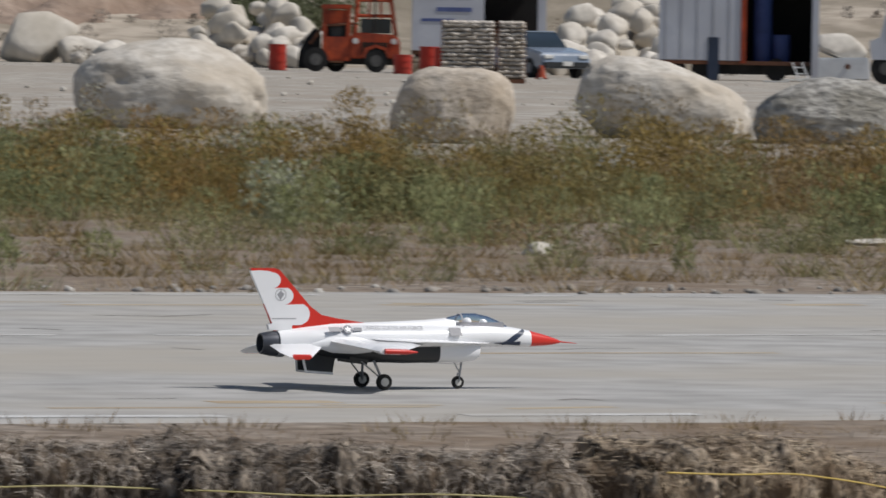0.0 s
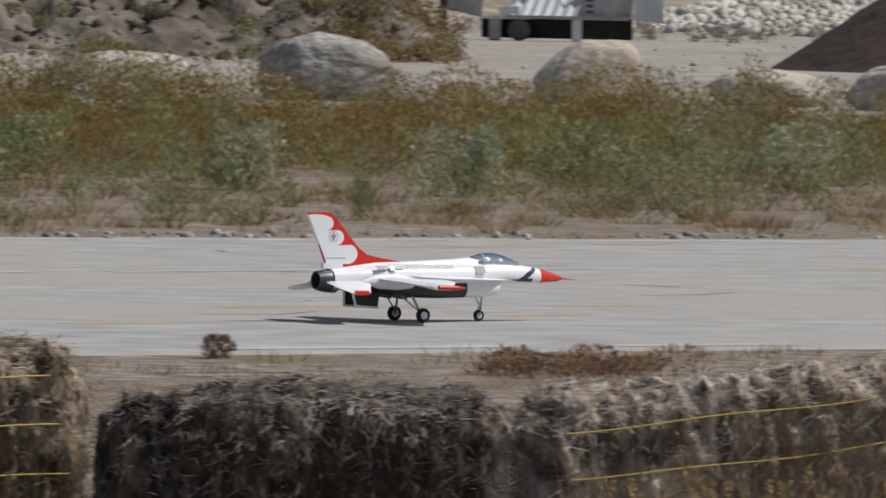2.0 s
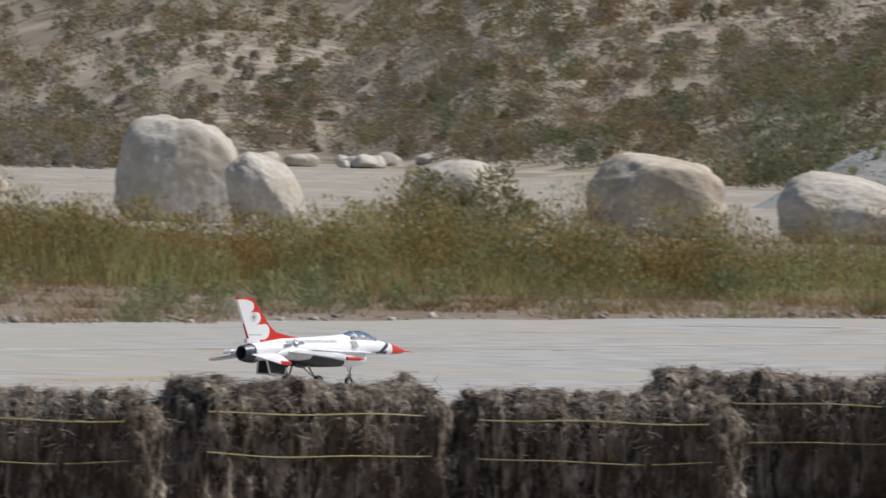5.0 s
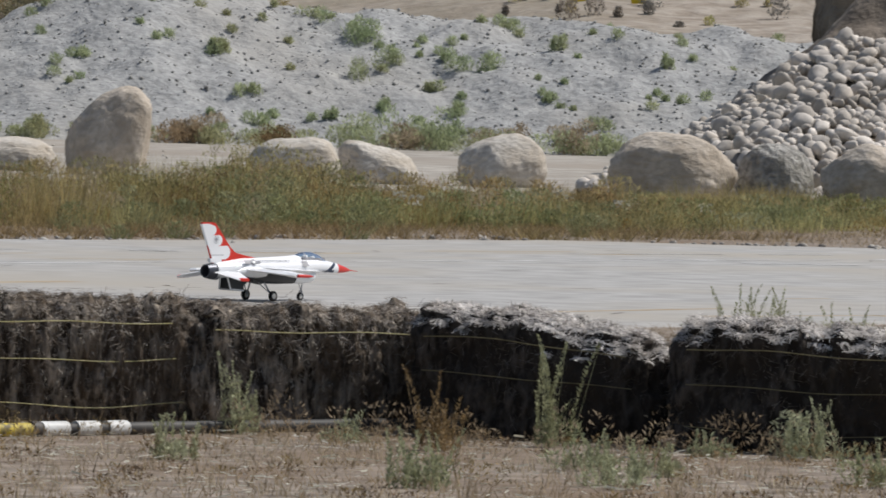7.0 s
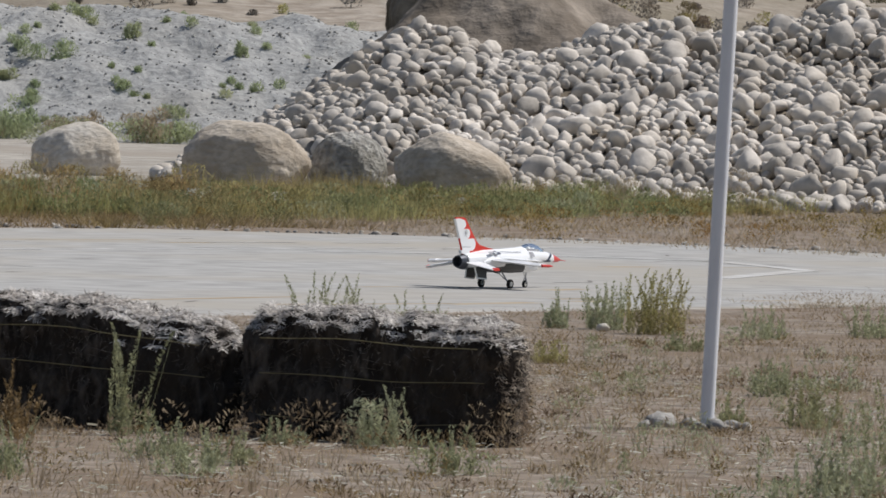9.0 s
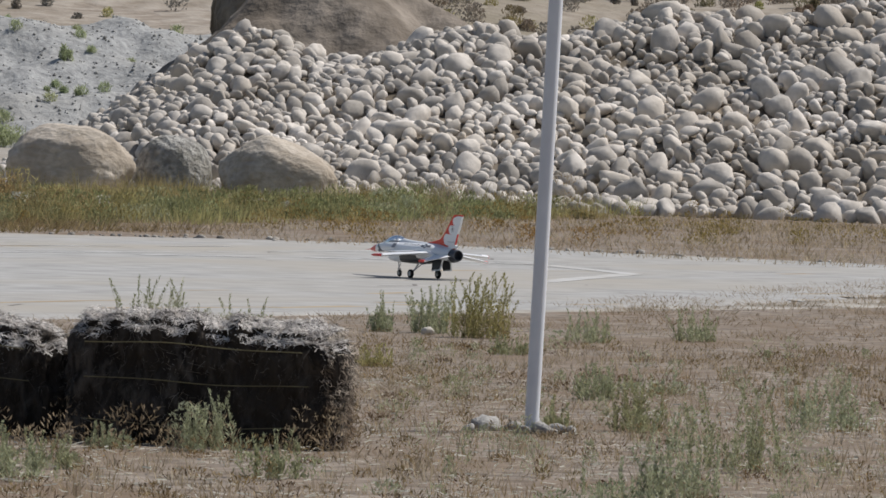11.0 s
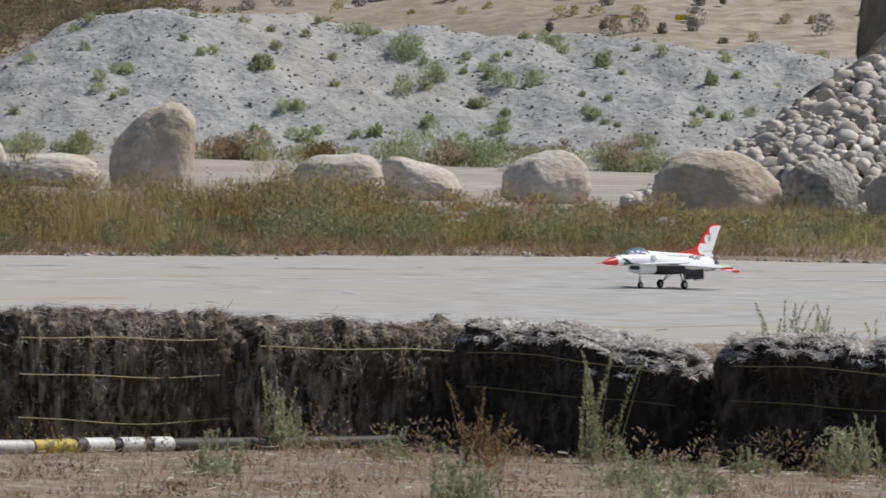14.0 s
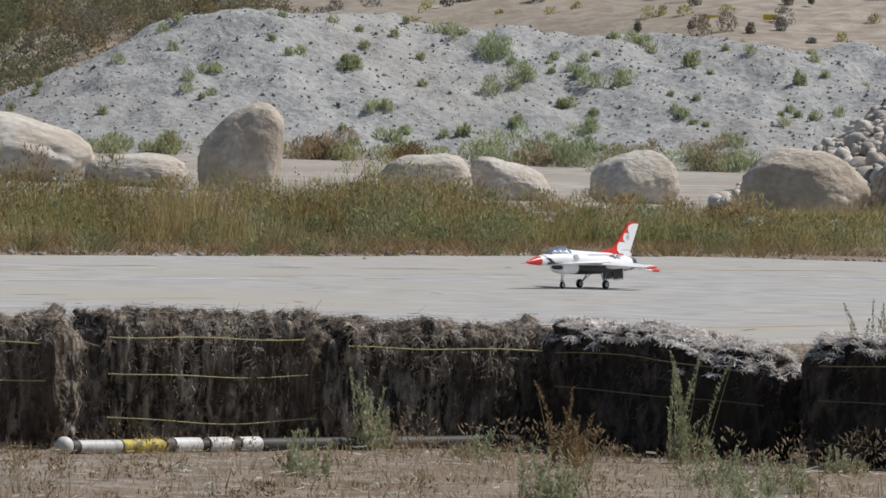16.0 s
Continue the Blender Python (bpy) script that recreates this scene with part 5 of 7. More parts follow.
front = [(x, y, 0, h, r) for x, y, h, r in ((rng.uniform(10, 46), 55.5 - 12.5 * rng.random() ** 1.5, rng.uniform(0.3, 0.62), rng.uniform(0.14, 0.36)) for i in range(330)) if noise.noise(Vector((x * 0.35, y * 0.35, 21))) > -0.12]
front = [(x, y, z, h * (1 if y > 46 else 0.55), r * (1 if y > 46 else 0.6)) for x, y, z, h, r in front]
stuff("front_green_weeds", leaf_quads(front, 260, 0.065, 0.0095, 0.12), M_FRONT, "dense upright green weeds on the verge", "weeds")
stuff("front_dead_weeds", leaf_quads([(p[0] + 0.5, p[1] - 0.4, 0, p[3] * 0.5, p[4] * 1.4) for p in front[::2]], 120, 0.06, 0.012, 0.5), M_WEED_RUST, "low brown weeds among the green", "weeds")
clump = [(x, front_line(x) + rng.uniform(-0.5, 2.2), 0, rng.uniform(0.16, 0.36), rng.uniform(0.15, 0.36)) for x in rng.uniform(45, 76, 150)]
stuff("band_front_green", leaf_quads(clump[:95], 240, 0.06, 0.012, 0.25), M_FRONT, "low leafy green weeds at the runway edge", "weeds")
stuff("band_front_sage", leaf_quads(clump[95:125], 200, 0.06, 0.012, 0.25), M_SAGE, "grey-green leafy weeds at the runway edge", "weeds")
stuff("band_front_tan", leaf_quads([(c[0], c[1], 0, c[3] * 1.7, c[4]) for c in clump[125:]], 160, 0.07, 0.01, 0.2), M_VERGE_GRASS, "tan seed grass among the weeds", "grass")
patch = [(x, front_line(x) + rng.uniform(-0.3, 4), 0, rng.uniform(0.3, 0.62) * low(x), rng.uniform(0.2, 0.5)) for x in rng.uniform(45, 68, 110) if noise.noise(Vector((x * 0.6, 3, 31))) > -0.05]
stuff("band_patches", leaf_quads(patch, 300, 0.055, 0.0095, 0.2), M_FRONT, "leafy green patches in the dry weeds", "weeds")
stuff("pale_plants", leaf_quads(scatter(120, 12, 84, -0.5, 4, 0.45, 0.8, 0.14, 0.3), 34, 0.034, 0.024, base=0.72), M_PALE, "weeds with pale seed heads", "weeds")
stuff("tall_stalks", blade_quads([(p[0], p[1], 0, 0.3) for p in scatter(420, 12, 60, 0, 10, 0.5, 0.8, 0.2, 0.3)], 10, 0.62, 0.006, 0.3), M_WEED_RUST, "tall thin dry stalks", "weeds")


def open_spots(n, x0, x1, ylo, yhi):
    out = []
    while len(out) < n:
        x = rng.uniform(x0, x1)
        y = rng.uniform(ylo(x), yhi(x))
        out.append((x, y))
    return out


# sparse strip between runway and weeds
strip = open_spots(620, 8, 62, lambda x: 40.6 + 1.3 * (x > 40), lambda x: front_line(x) + 0.5)
tufts = [(x, y, 0, rng.uniform(0.1, 0.3)) for x, y in strip[:230] if x < 46] + [(x, y, 0, rng.uniform(0.06, 0.15)) for x, y in strip[330:420]]
stuff("verge_plants", np.concatenate([blade_quads(tufts, 60, 0.2, 0.007, 0.7), leaf_quads([(*t[:3], rng.uniform(0.12, 0.32), t[3] * 1.2) for t in tufts], 200, 0.035, 0.009)]), M_WEED_GREEN, "green tufts on the dry verge", "weeds")
stuff("verge_litter", blade_quads([(x, y, 0, rng.uniform(0.1, 0.4)) for x, y in open_spots(900, 8, 62, lambda x: 40.6 + 1.3 * (x > 40), lambda x: front_line(x) + 1)], 50, 0.12, 0.008, 0.9), M_WEED_RUST, "low brown dead weeds on the verge", "weeds")
stuff("verge_dry_grass", blade_quads([(x, y, 0, 0.35) for x, y in open_spots(2200, 8, 80, lambda x: 40.6 + 1.4 * (x > 40), lambda x: front_line(x) + 2.5)], 12, 0.07, 0.008, 0.9), M_VERGE_GRASS, "short dry straw-coloured grass", "grass")
# near verge and field before the runway
stuff("near_dry_grass", blade_quads([(x, y, 0, 0.3) for x, y in open_spots(1700, 6, 58, lambda x: max(15.5, 0.38 * x + 6), lambda x: 27.2 if x < 45 else 28 + (x - 45) * 0.3)], 26, 0.045, 0.005, 1.2), M_DRY, "short dry grass and straw litter", "grass")
stuff("edge_weeds", blade_quads([(x, y, 0, 0.12) for x, y in open_spots(130, 8, 30, lambda x: 26.0, lambda x: 27.4)], 14, 0.055, 0.005, 0.5), M_WEED_RUST, "small dry weeds at the runway edge", "weeds")


def tall_weed(a, r, h, n, rad, material=None, bushy=0.5):
    """A clump of upright leafy stems over a low leafy base."""
    x, y = pol(a, r)
    material = material or M_SAGE
    e = empty("weed", pose(x, y, 0), "grey-green upright weed on the dry ground", "weed", "weeds before the bales")
    rs = random.Random(int(a * 100))
    for i in range(n):
        ang, d = rs.uniform(0, 6.28), rad * math.sqrt(rs.random())
        bx, by = d * math.cos(ang), d * math.sin(ang)
        hh = h * rs.uniform(0.3, 1.0)
        k = int(hh * 380) + 8
        f = RNG.random(k)
        q = RNG.random(k) * 6.28
        tip = rs.uniform(-0.3, 0.3) * hh, rs.uniform(-0.3, 0.3) * hh
        c = np.stack([bx + tip[0] * f ** 2, by + tip[1] * f ** 2, f * hh], 1)
        dd = np.stack([np.cos(q), np.sin(q), np.full(k, 1.3)], 1)
        s = np.cross(dd, RNG.normal(0, 1, (k, 3)))
        s /= np.linalg.norm(s, axis=1)[:, None]
        ln = (0.007 + 0.014 * RNG.random(k) * (1.2 - f))[:, None]
        leaf = np.stack([c, c + dd * ln * 0.5 + s * 0.003, c + dd * ln, c + dd * ln * 0.5 - s * 0.003], 1)
        stalk = np.array([[(bx - 0.002, by, 0), (bx + 0.002, by, 0), (bx + 0.001 + tip[0], by + tip[1], hh), (bx - 0.001 + tip[0], by + tip[1], hh)]])
        o = new("stem", quads_mesh("stem", np.concatenate([leaf, stalk]), material))
        o.parent = e
    base = [(rs.uniform(-rad, rad), rs.uniform(-rad, rad), 0, h * bushy * rs.uniform(0.5, 1), rad * 0.5) for i in range(5)]
    part("leaves", quads_mesh("leaves", leaf_quads(base, 70, 0.026, 0.007, 0.6), material), None, e)
    return e


# bearing, range, height, stems, radius
for spec in ((53.83, 31.6, 0.36, 7, 0.09, None, 0.35), (53.0, 31.0, 0.28, 8, 0.08, M_WEED_RUST), (51.55, 31.9, 0.27, 9, 0.1), (51.05, 29.7, 0.15, 9, 0.1), (52.8, 28.1, 0.2, 12, 0.14), (54.3, 28.6, 0.16, 10, 0.16), (52.3, 31.5, 0.12, 6, 0.08),
             (55.72, 31.2, 0.2, 14, 0.12, None, 0.8), (56.18, 29.3, 0.16, 12, 0.13, None, 0.8), (54.1, 29.8, 0.14, 10, 0.12), (54.56, 29.5, 0.12, 8, 0.1), (55.25, 46.5, 0.3, 9, 0.25), (55.75, 46.0, 0.22, 6, 0.3),
             (56.98, 46.8, 0.24, 9, 0.09), (57.34, 46.8, 0.28, 16, 0.14, None, 0.7), (57.7, 46.2, 0.38, 20, 0.17, M_GRASS, 0.7), (58.54, 37.6, 0.2, 9, 0.1), (58.87, 34.2, 0.25, 10, 0.14), (59.2, 28.4, 0.28, 16, 0.16), (58.46, 46.0, 0.2, 9, 0.15),
             (59.3, 46.8, 0.2, 9, 0.15), (58.25, 34.0, 0.15, 6, 0.1), (57.9, 43.5, 0.12, 7, 0.1), (56.9, 41.0, 0.12, 9, 0.12, M_GRASS), (59.6, 31.0, 0.3, 14, 0.2), (60.2, 35.0, 0.25, 10, 0.2), (58.75, 28.3, 0.15, 8, 0.2), (55.0, 31.2, 0.1, 6, 0.08), (59.0, 38.5, 0.14, 6, 0.14)):
    k = 1.25 if spec[1] < 33 else 1.05
    tall_weed(spec[0], spec[1], spec[2] * k, int(spec[3] * (1.5 if spec[1] < 33 else 2.4)), *spec[4:])
# dry wild growth
stuff("end_dry_grass", blade_quads([(rng.uniform(59, 78), rng.uniform(33, 50), 0, 0.3) for i in range(1500)], 14, 0.08, 0.008, 0.7), M_VERGE_GRASS, "dry grass beyond the runway end", "grass")
stuff("end_weeds", leaf_quads([(rng.uniform(60, 76), rng.uniform(38, 49), 0, rng.uniform(0.1, 0.3), rng.uniform(0.1, 0.3)) for i in range(110)], 110, 0.04, 0.01, 0.4), M_WEED, "low olive weeds beyond the runway end", "weeds")
stuff("field_grass", blade_quads([(*pol(rng.uniform(48, 61), rng.uniform(26.5, 46)), 0, 0.25) for i in range(2000)], 14, 0.032, 0.0045, 0.9), M_VERGE_GRASS, "short dry tan grass", "grass")
stuff("bale_foot_weeds", leaf_quads([(*pol(a, r - rng.uniform(0.25, 0.5)), 0, rng.uniform(0.08, 0.2), rng.uniform(0.05, 0.12)) for a, r in ((rng.uniform(51.5, 57), rng.uniform(31.2, 32.2)) for i in range(60))], 36, 0.028, 0.007), M_DRY, "dry weeds at the foot of the bales", "weeds")
def near_field(n, h0, h1, r0, r1, a0=48.0, a1=61.5):
    return [(*pol(rng.uniform(a0, a1), rng.uniform(26.5, 45)), 0, rng.uniform(h0, h1), rng.uniform(r0, r1)) for i in range(n)]


stuff("field_rust_weeds", leaf_quads(near_field(420, 0.03, 0.11, 0.04, 0.16), 60, 0.022, 0.005, 0.6), M_WEED_RUST, "low rust-brown dead weeds on the dry ground", "weeds")
stuff("field_dark_weeds", leaf_quads(near_field(160, 0.02, 0.07, 0.04, 0.14), 60, 0.02, 0.005, 0.8), M_TUMBLE, "dark dry twigs on the ground", "weeds")
stuff("field_green_weeds", leaf_quads(near_field(70, 0.05, 0.16, 0.03, 0.1, 56.5), 90, 0.024, 0.005, 0.3), M_SAGE, "small grey-green weeds on the dry ground", "weeds")
k = 7000
lx = np.stack([*np.array([pol(a, r) for a, r in zip(rng.uniform(47, 61, k), rng.uniform(27, 40, k))]).T, rng.uniform(0.012, 0.03, k)], 1)
la = rng.uniform(0, 6.28, k)
ld = np.stack([np.cos(la), np.sin(la), rng.normal(0, 0.15, k)], 1) * rng.uniform(0.008, 0.03, k)[:, None]
ls = np.stack([-np.sin(la), np.cos(la), rng.normal(0, 0.5, k)], 1) * 0.0025
stuff("straw_litter", np.stack([lx - ld - ls, lx + ld - ls, lx + ld + ls, lx - ld + ls], 1), M_PALE, "scattered bits of pale straw on the ground", "straw")
gold = [(*pol(rng.uniform(34.3, 37.1) if i < 62 else rng.uniform(37.0, 38.7), rng.uniform(19.3, 20.3 + 2.3 * (i >= 62))), 0, 0.07) for i in range(112)]
heads = [(g[0] + rng.normal(0, 0.06), g[1] + rng.normal(0, 0.06), rng.uniform(0.15, 0.29), 0.05, 0.011) for g in gold]
stuff("golden_grass", np.concatenate([blade_quads(gold, 13, 0.3, 0.0032, 0.32), leaf_quads(heads, 34, 0.014, 0.0032, 0.35, 0.0)]), M_STRAW_GOLD, "tall golden dry grass with seed heads before the bales", "grass")


# ---- hill scrub ----
def scrub(n, a0, a1, r0, r1, h0, h1):
    out = []
    for i in range(n):
        a, r = rng.uniform(a0, a1), rng.uniform(r0, r1)
        x, y = pol(a, r)
        h = rng.uniform(h0, h1)
        if 43.5 < a < 47.5 and hill_z(a, r) < 0.25:
            continue
        out.append((x, y, max(0, hill_z(a, r)) - 0.1, h, h * rng.uniform(0.42, 0.72)))
    return out


stuff("hill_scrub", leaf_quads(scrub(850, 41, 50.8, 214, 300, 0.45, 1.5), 330, 0.11, 0.05, 0.5), M_BUSH, "low olive scrub over the hillside", "bushes")
stuff("hill_grey_scrub", leaf_quads(scrub(680, 41, 50.8, 212, 300, 0.35, 1.2), 260, 0.11, 0.045, 0.5), M_SCRUB_GREY, "grey-brown dry scrub over the hillside", "bushes")
stuff("stubble", blade_quads([(*pol(rng.uniform(48, 61.5), rng.uniform(26.5, 44)), 0, 0.05) for i in range(1500)], 9, 0.085, 0.004, 0.35), M_VERGE_GRASS, "short upright golden stubble", "grass")
stuff("hill_far_scrub", leaf_quads(scrub(800, 37.5, 46.2, 300, 400, 0.5, 1.6), 150, 0.15, 0.07, 0.5), M_BUSH, "olive-brown scrub on the far slope", "bushes")
stuff("hill_far_grey_scrub", leaf_quads(scrub(420, 37.5, 46.2, 290, 400, 0.4, 1.1), 110, 0.15, 0.08, 0.5), M_SCRUB_GREY, "grey scrub on the far slope", "bushes")
stuff("hill_bushes", leaf_quads(scrub(230, 41, 50.5, 215, 300, 0.5, 1.5), 300, 0.11, 0.055), M_BUSH_GREEN, "darker green bushes on the hillside", "bushes")
stuff("hill_rust_scrub", leaf_quads(scrub(420, 41, 51, 214, 300, 0.4, 1.05), 200, 0.1, 0.04), M_WEED_RUST, "rust-brown scrub over the hillside", "bushes")
stuff("slope_scrub", leaf_quads(scrub(300, 50.8, 62, 195, 270, 0.2, 0.75), 240, 0.11, 0.04, 0.3), M_SCRUB_GREY, "sparse grey scrub on the sandy slope", "bushes")
stuff("slope_green", leaf_quads(scrub(150, 50.8, 62, 192, 250, 0.2, 0.6), 130, 0.13, 0.03, 0.3), M_GRASS, "sparse green tufts on the sandy slope", "bushes")
stuff("slope_brush", leaf_quads(scrub(120, 56.9, 62, 216, 262, 0.35, 0.9), 380, 0.1, 0.04, 0.4), M_SCRUB_GREY, "dense grey-brown brush on the sandy slope", "bushes")
stuff("slope_olive_brush", leaf_quads(scrub(70, 56.7, 62, 216, 262, 0.35, 0.9), 380, 0.1, 0.04, 0.4), M_BUSH, "olive brush on the sandy slope", "bushes")
stuff("yard_scrub", leaf_quads(scrub(260, 19, 41, 268, 330, 0.3, 0.9), 90, 0.13, 0.05), M_SCRUB_GREY, "dry scrub behind the yard", "bushes")
green = []
for i in range(110):
    a, r = rng.uniform(48.5, 56), rng.uniform(146, 158)
    x, y = pol(a, r)
    z = gravel_z(x, y)
    if z > 0.05:
        h = rng.uniform(0.08, 0.2)
        green.append((x, y, z - 0.03, h, h * 0.8))
# bearing, range, height, width of the larger bushes
for a, r, h, w in ((52.30, 155.1, 0.5, 0.42), (52.36, 155.3, 0.42, 0.35), (52.32, 153.2, 0.48, 0.4), (52.56, 153.8, 0.38, 0.3), (53.01, 153.7, 0.45, 0.32), (53.29, 153.7, 0.5, 0.34), (52.85, 152.7, 0.28, 0.22),
                   (53.06, 151.2, 0.3, 0.3), (52.12, 150.6, 0.26, 0.15), (51.62, 150.2, 0.34, 0.3), (51.49, 151.4, 0.28, 0.28), (51.23, 153.4, 0.26, 0.2), (51.32, 153.3, 0.3, 0.22), (53.78, 154.7, 0.42, 0.16),
                   (54.57, 153.3, 0.36, 0.14), (53.70, 151.8, 0.22, 0.24), (52.52, 151.4, 0.2, 0.2), (52.0, 156.5, 0.3, 0.4), (53.4, 157.0, 0.3, 0.4), (50.3, 153.0, 0.25, 0.3), (54.1, 150.0, 0.3, 0.3)):
    x, y = pol(a, r)
    for k in range(4):
        u, v = x + rng.normal(0, 0.4 * w), y + rng.normal(0, 0.4 * w)
        green.append((u, v, gravel_z(u, v) - 0.08, h * rng.uniform(0.7, 1.05), w * 0.55))
stuff("gravel_plants", leaf_quads(green, 105, 0.15, 0.017, 0.3), M_GRAVEL_PLANT, "small green plants on the gravel heap", "weeds")
foot = [(*pol(a0 + rng.normal(0, 0.12), 148.6 + rng.normal(0, 0.5)), 0, rng.uniform(0.3, 0.8) * h0, rng.uniform(0.2, 0.45)) for a0, h0 in [(52.83, 1.1), (52.41, 0.9), (51.7, 0.5), (53.85, 0.7), (51.3, 0.5), (54.3, 0.6), (50.6, 0.6), (52.95, 0.8), (50.0, 0.6), (49.4, 0.6)] * 6 + [(52.65, 0.9), (53.37, 0.8), (51.16, 0.8), (51.0, 0.6), (53.81, 0.9)] * 6]
stuff("gravel_foot_rust", leaf_quads(foot[60:], 200, 0.13, 0.02, 0.25), M_VERGE_GRASS, "rust-brown weeds at the gravel's foot", "weeds")
stuff("gravel_foot_plants", leaf_quads(foot[:60], 200, 0.13, 0.022, 0.2), M_GRAVEL_PLANT, "brown and green weeds at the gravel's foot", "weeds")
peb = [rock_mesh("pebble", M_GRAVEL_LUMP, 150 + i, 1, 0.2) for i in range(3)]
pp = []
for i in range(9500):
    x, y = pol(rng.uniform(48.5, 56), rng.uniform(143, 159))
    z = gravel_z(x, y)
    if z > 0.05:
        s = 0.024 + 0.075 * rng.random() ** 4
        pp.append(pose(x, y, z, rng.uniform(0, 360), 0, 0) @ Matrix.Diagonal((s, s, s, 1)))
joined_rocks("gravel_lumps", pp, peb, M_GRAVEL_LUMP, None, "loose lumps on the gravel heap", "gravel")

bank = []
for i in range(110):
    a, r = (rng.uniform(29.6, 32.0) if i < 40 else rng.uniform(32.2, 33.3)), rng.uniform(166, 184)
    x, y = pol(a, r)
    z = bank_z(x, y)
    h = rng.uniform(0.15, 0.5) if i < 40 else rng.uniform(0.25, 0.75)
    bank.append((x, y, max(z, 0) - 0.05, h, h * 0.8))
stuff("bank_scrub", leaf_quads(bank[:40], 170, 0.12, 0.04), M_WEED_GREEN, "olive scrub on the earth bank", "bushes")
stuff("bank_dry_scrub", leaf_quads(bank[40:], 170, 0.12, 0.04), M_WEED_RUST, "rust-brown scrub on the earth bank", "bushes")
clod = [rock_mesh("clod", M_BANK, 170 + i, 1, 0.25) for i in range(4)]
cl = []
for i in range(1800):
    x, y = pol(rng.uniform(27.6, 33.0), rng.uniform(164, 184))
    z = max(bank_z(x, y), sand_z(x, y))
    if z > 0.0 or rng.random() < 0.2:
        s = 0.06 + 0.3 * rng.random() ** 3
        cl.append(pose(x, y, max(z, 0), rng.uniform(0, 360), 0, 0) @ Matrix.Diagonal((s * 1.3, s, s, 1)))
joined_rocks("bank_clods", cl, clod, M_BANK, None, "dark clods of earth on the bank", "clods")
# shrubs beyond the weeds
def shrub(a, r, h, rad, n, material, label, z=0.0, pale=0, size=0.06):
    x, y = pol(a, r)
    e = empty("shrub", pose(x, y, z), label, "shrub")
    bm = bmesh.new()
    rs = random.Random(int(a * 10))
    for i in range(7):
        q = rs.uniform(0, 6.28)
        tube(bm, (0, 0, 0), (rad * 0.5 * math.cos(q), rad * 0.5 * math.sin(q), h * 0.7), 0.005, 0.002, n=6)
    part("branches", bm, M_RUST, e)
    lobes = [(rs.uniform(-0.75, 0.75) * rad, rs.uniform(-0.75, 0.75) * rad, 0.0, h * rs.uniform(0.55, 1.0), rad * rs.uniform(0.25, 0.5)) for i in range(14)]
    part("leaves", quads_mesh("leaves", leaf_quads(lobes, n, size, size * 0.32, 0.4, 0.0), material), None, e)
    if pale:
        heads = part("bloom", quads_mesh("bloom", leaf_quads(lobes, pale, 0.04, 0.025, base=0.5), M_PALE), None, e)
        tagged(heads, "pale dry flower heads", kind="stuff")


shrub(46.1, 84, 1.12, 0.95, 420, M_BUSH_OLIVE, "rounded olive shrub with pale dry flower heads", 0, 26, 0.075)
shrub(48.44, 205, 3.0, 1.85, 270, M_BUSH_GREEN, "tall dark green shrub on the bank", 0, 0, 0.14)
shrub(51.7, 140, 0.5, 0.5, 120, M_WEED_RUST, "rust-brown shrub by the gravel")
shrub(53.3, 141, 0.55, 0.6, 140, M_SAGE, "grey-green shrub by the gravel")
for a, r in ((28.95, 64), (31.85, 63), (33.4, 62.5), (35.8, 66), (37.0, 64), (40.3, 66), (22.2, 62)):
    shrub(a, r - 4.5, 0.55, 0.36, 110, M_SAGE, "grey-green plant with pale flower heads", 0, 9)
for a, r in ((22.9, 60), (26.6, 59), (34.4, 62), (38.0, 64), (30.0, 60)):
    shrub(a, r, 0.55, 0.5, 200, M_FRONT, "leafy green plant at the front of the weeds")
t = empty("tumbleweed", pose(*pol(31.64, 31.8), 0), "small brown dried tumbleweed at the runway edge", "tumbleweed")
part("twig_ball", quads_mesh("twig_ball", leaf_quads([(0, 0, 0.0, 0.1, 0.075)], 600, 0.03, 0.005), M_TUMBLE), None, t)

mat = empty("rust_weed_mat", pose(*pol(34.3, 31.0), 0), "low rust-brown dead weed mat at the runway edge", "weeds")
part("leaves", quads_mesh("leaves", leaf_quads([(rng.normal(0, 0.24), rng.normal(0, 0.2), 0, rng.uniform(0.05, 0.13), 0.16) for i in range(16)], 200, 0.03, 0.007, 0.7), M_RUSTMAT), None, mat)


# ---- the yard ----
def spot(a, r, z=0.0, turn=0.0):
    return pose(*pol(a, r), z, 0, 0, -a + turn)


def bar_rows(parent, rows, y, material, name="lettering"):
    for x0, x1, z, h in rows:
        part(name, boxes((x0, x1, y - 0.01, y, z - h / 2, z + h / 2)), material, parent)


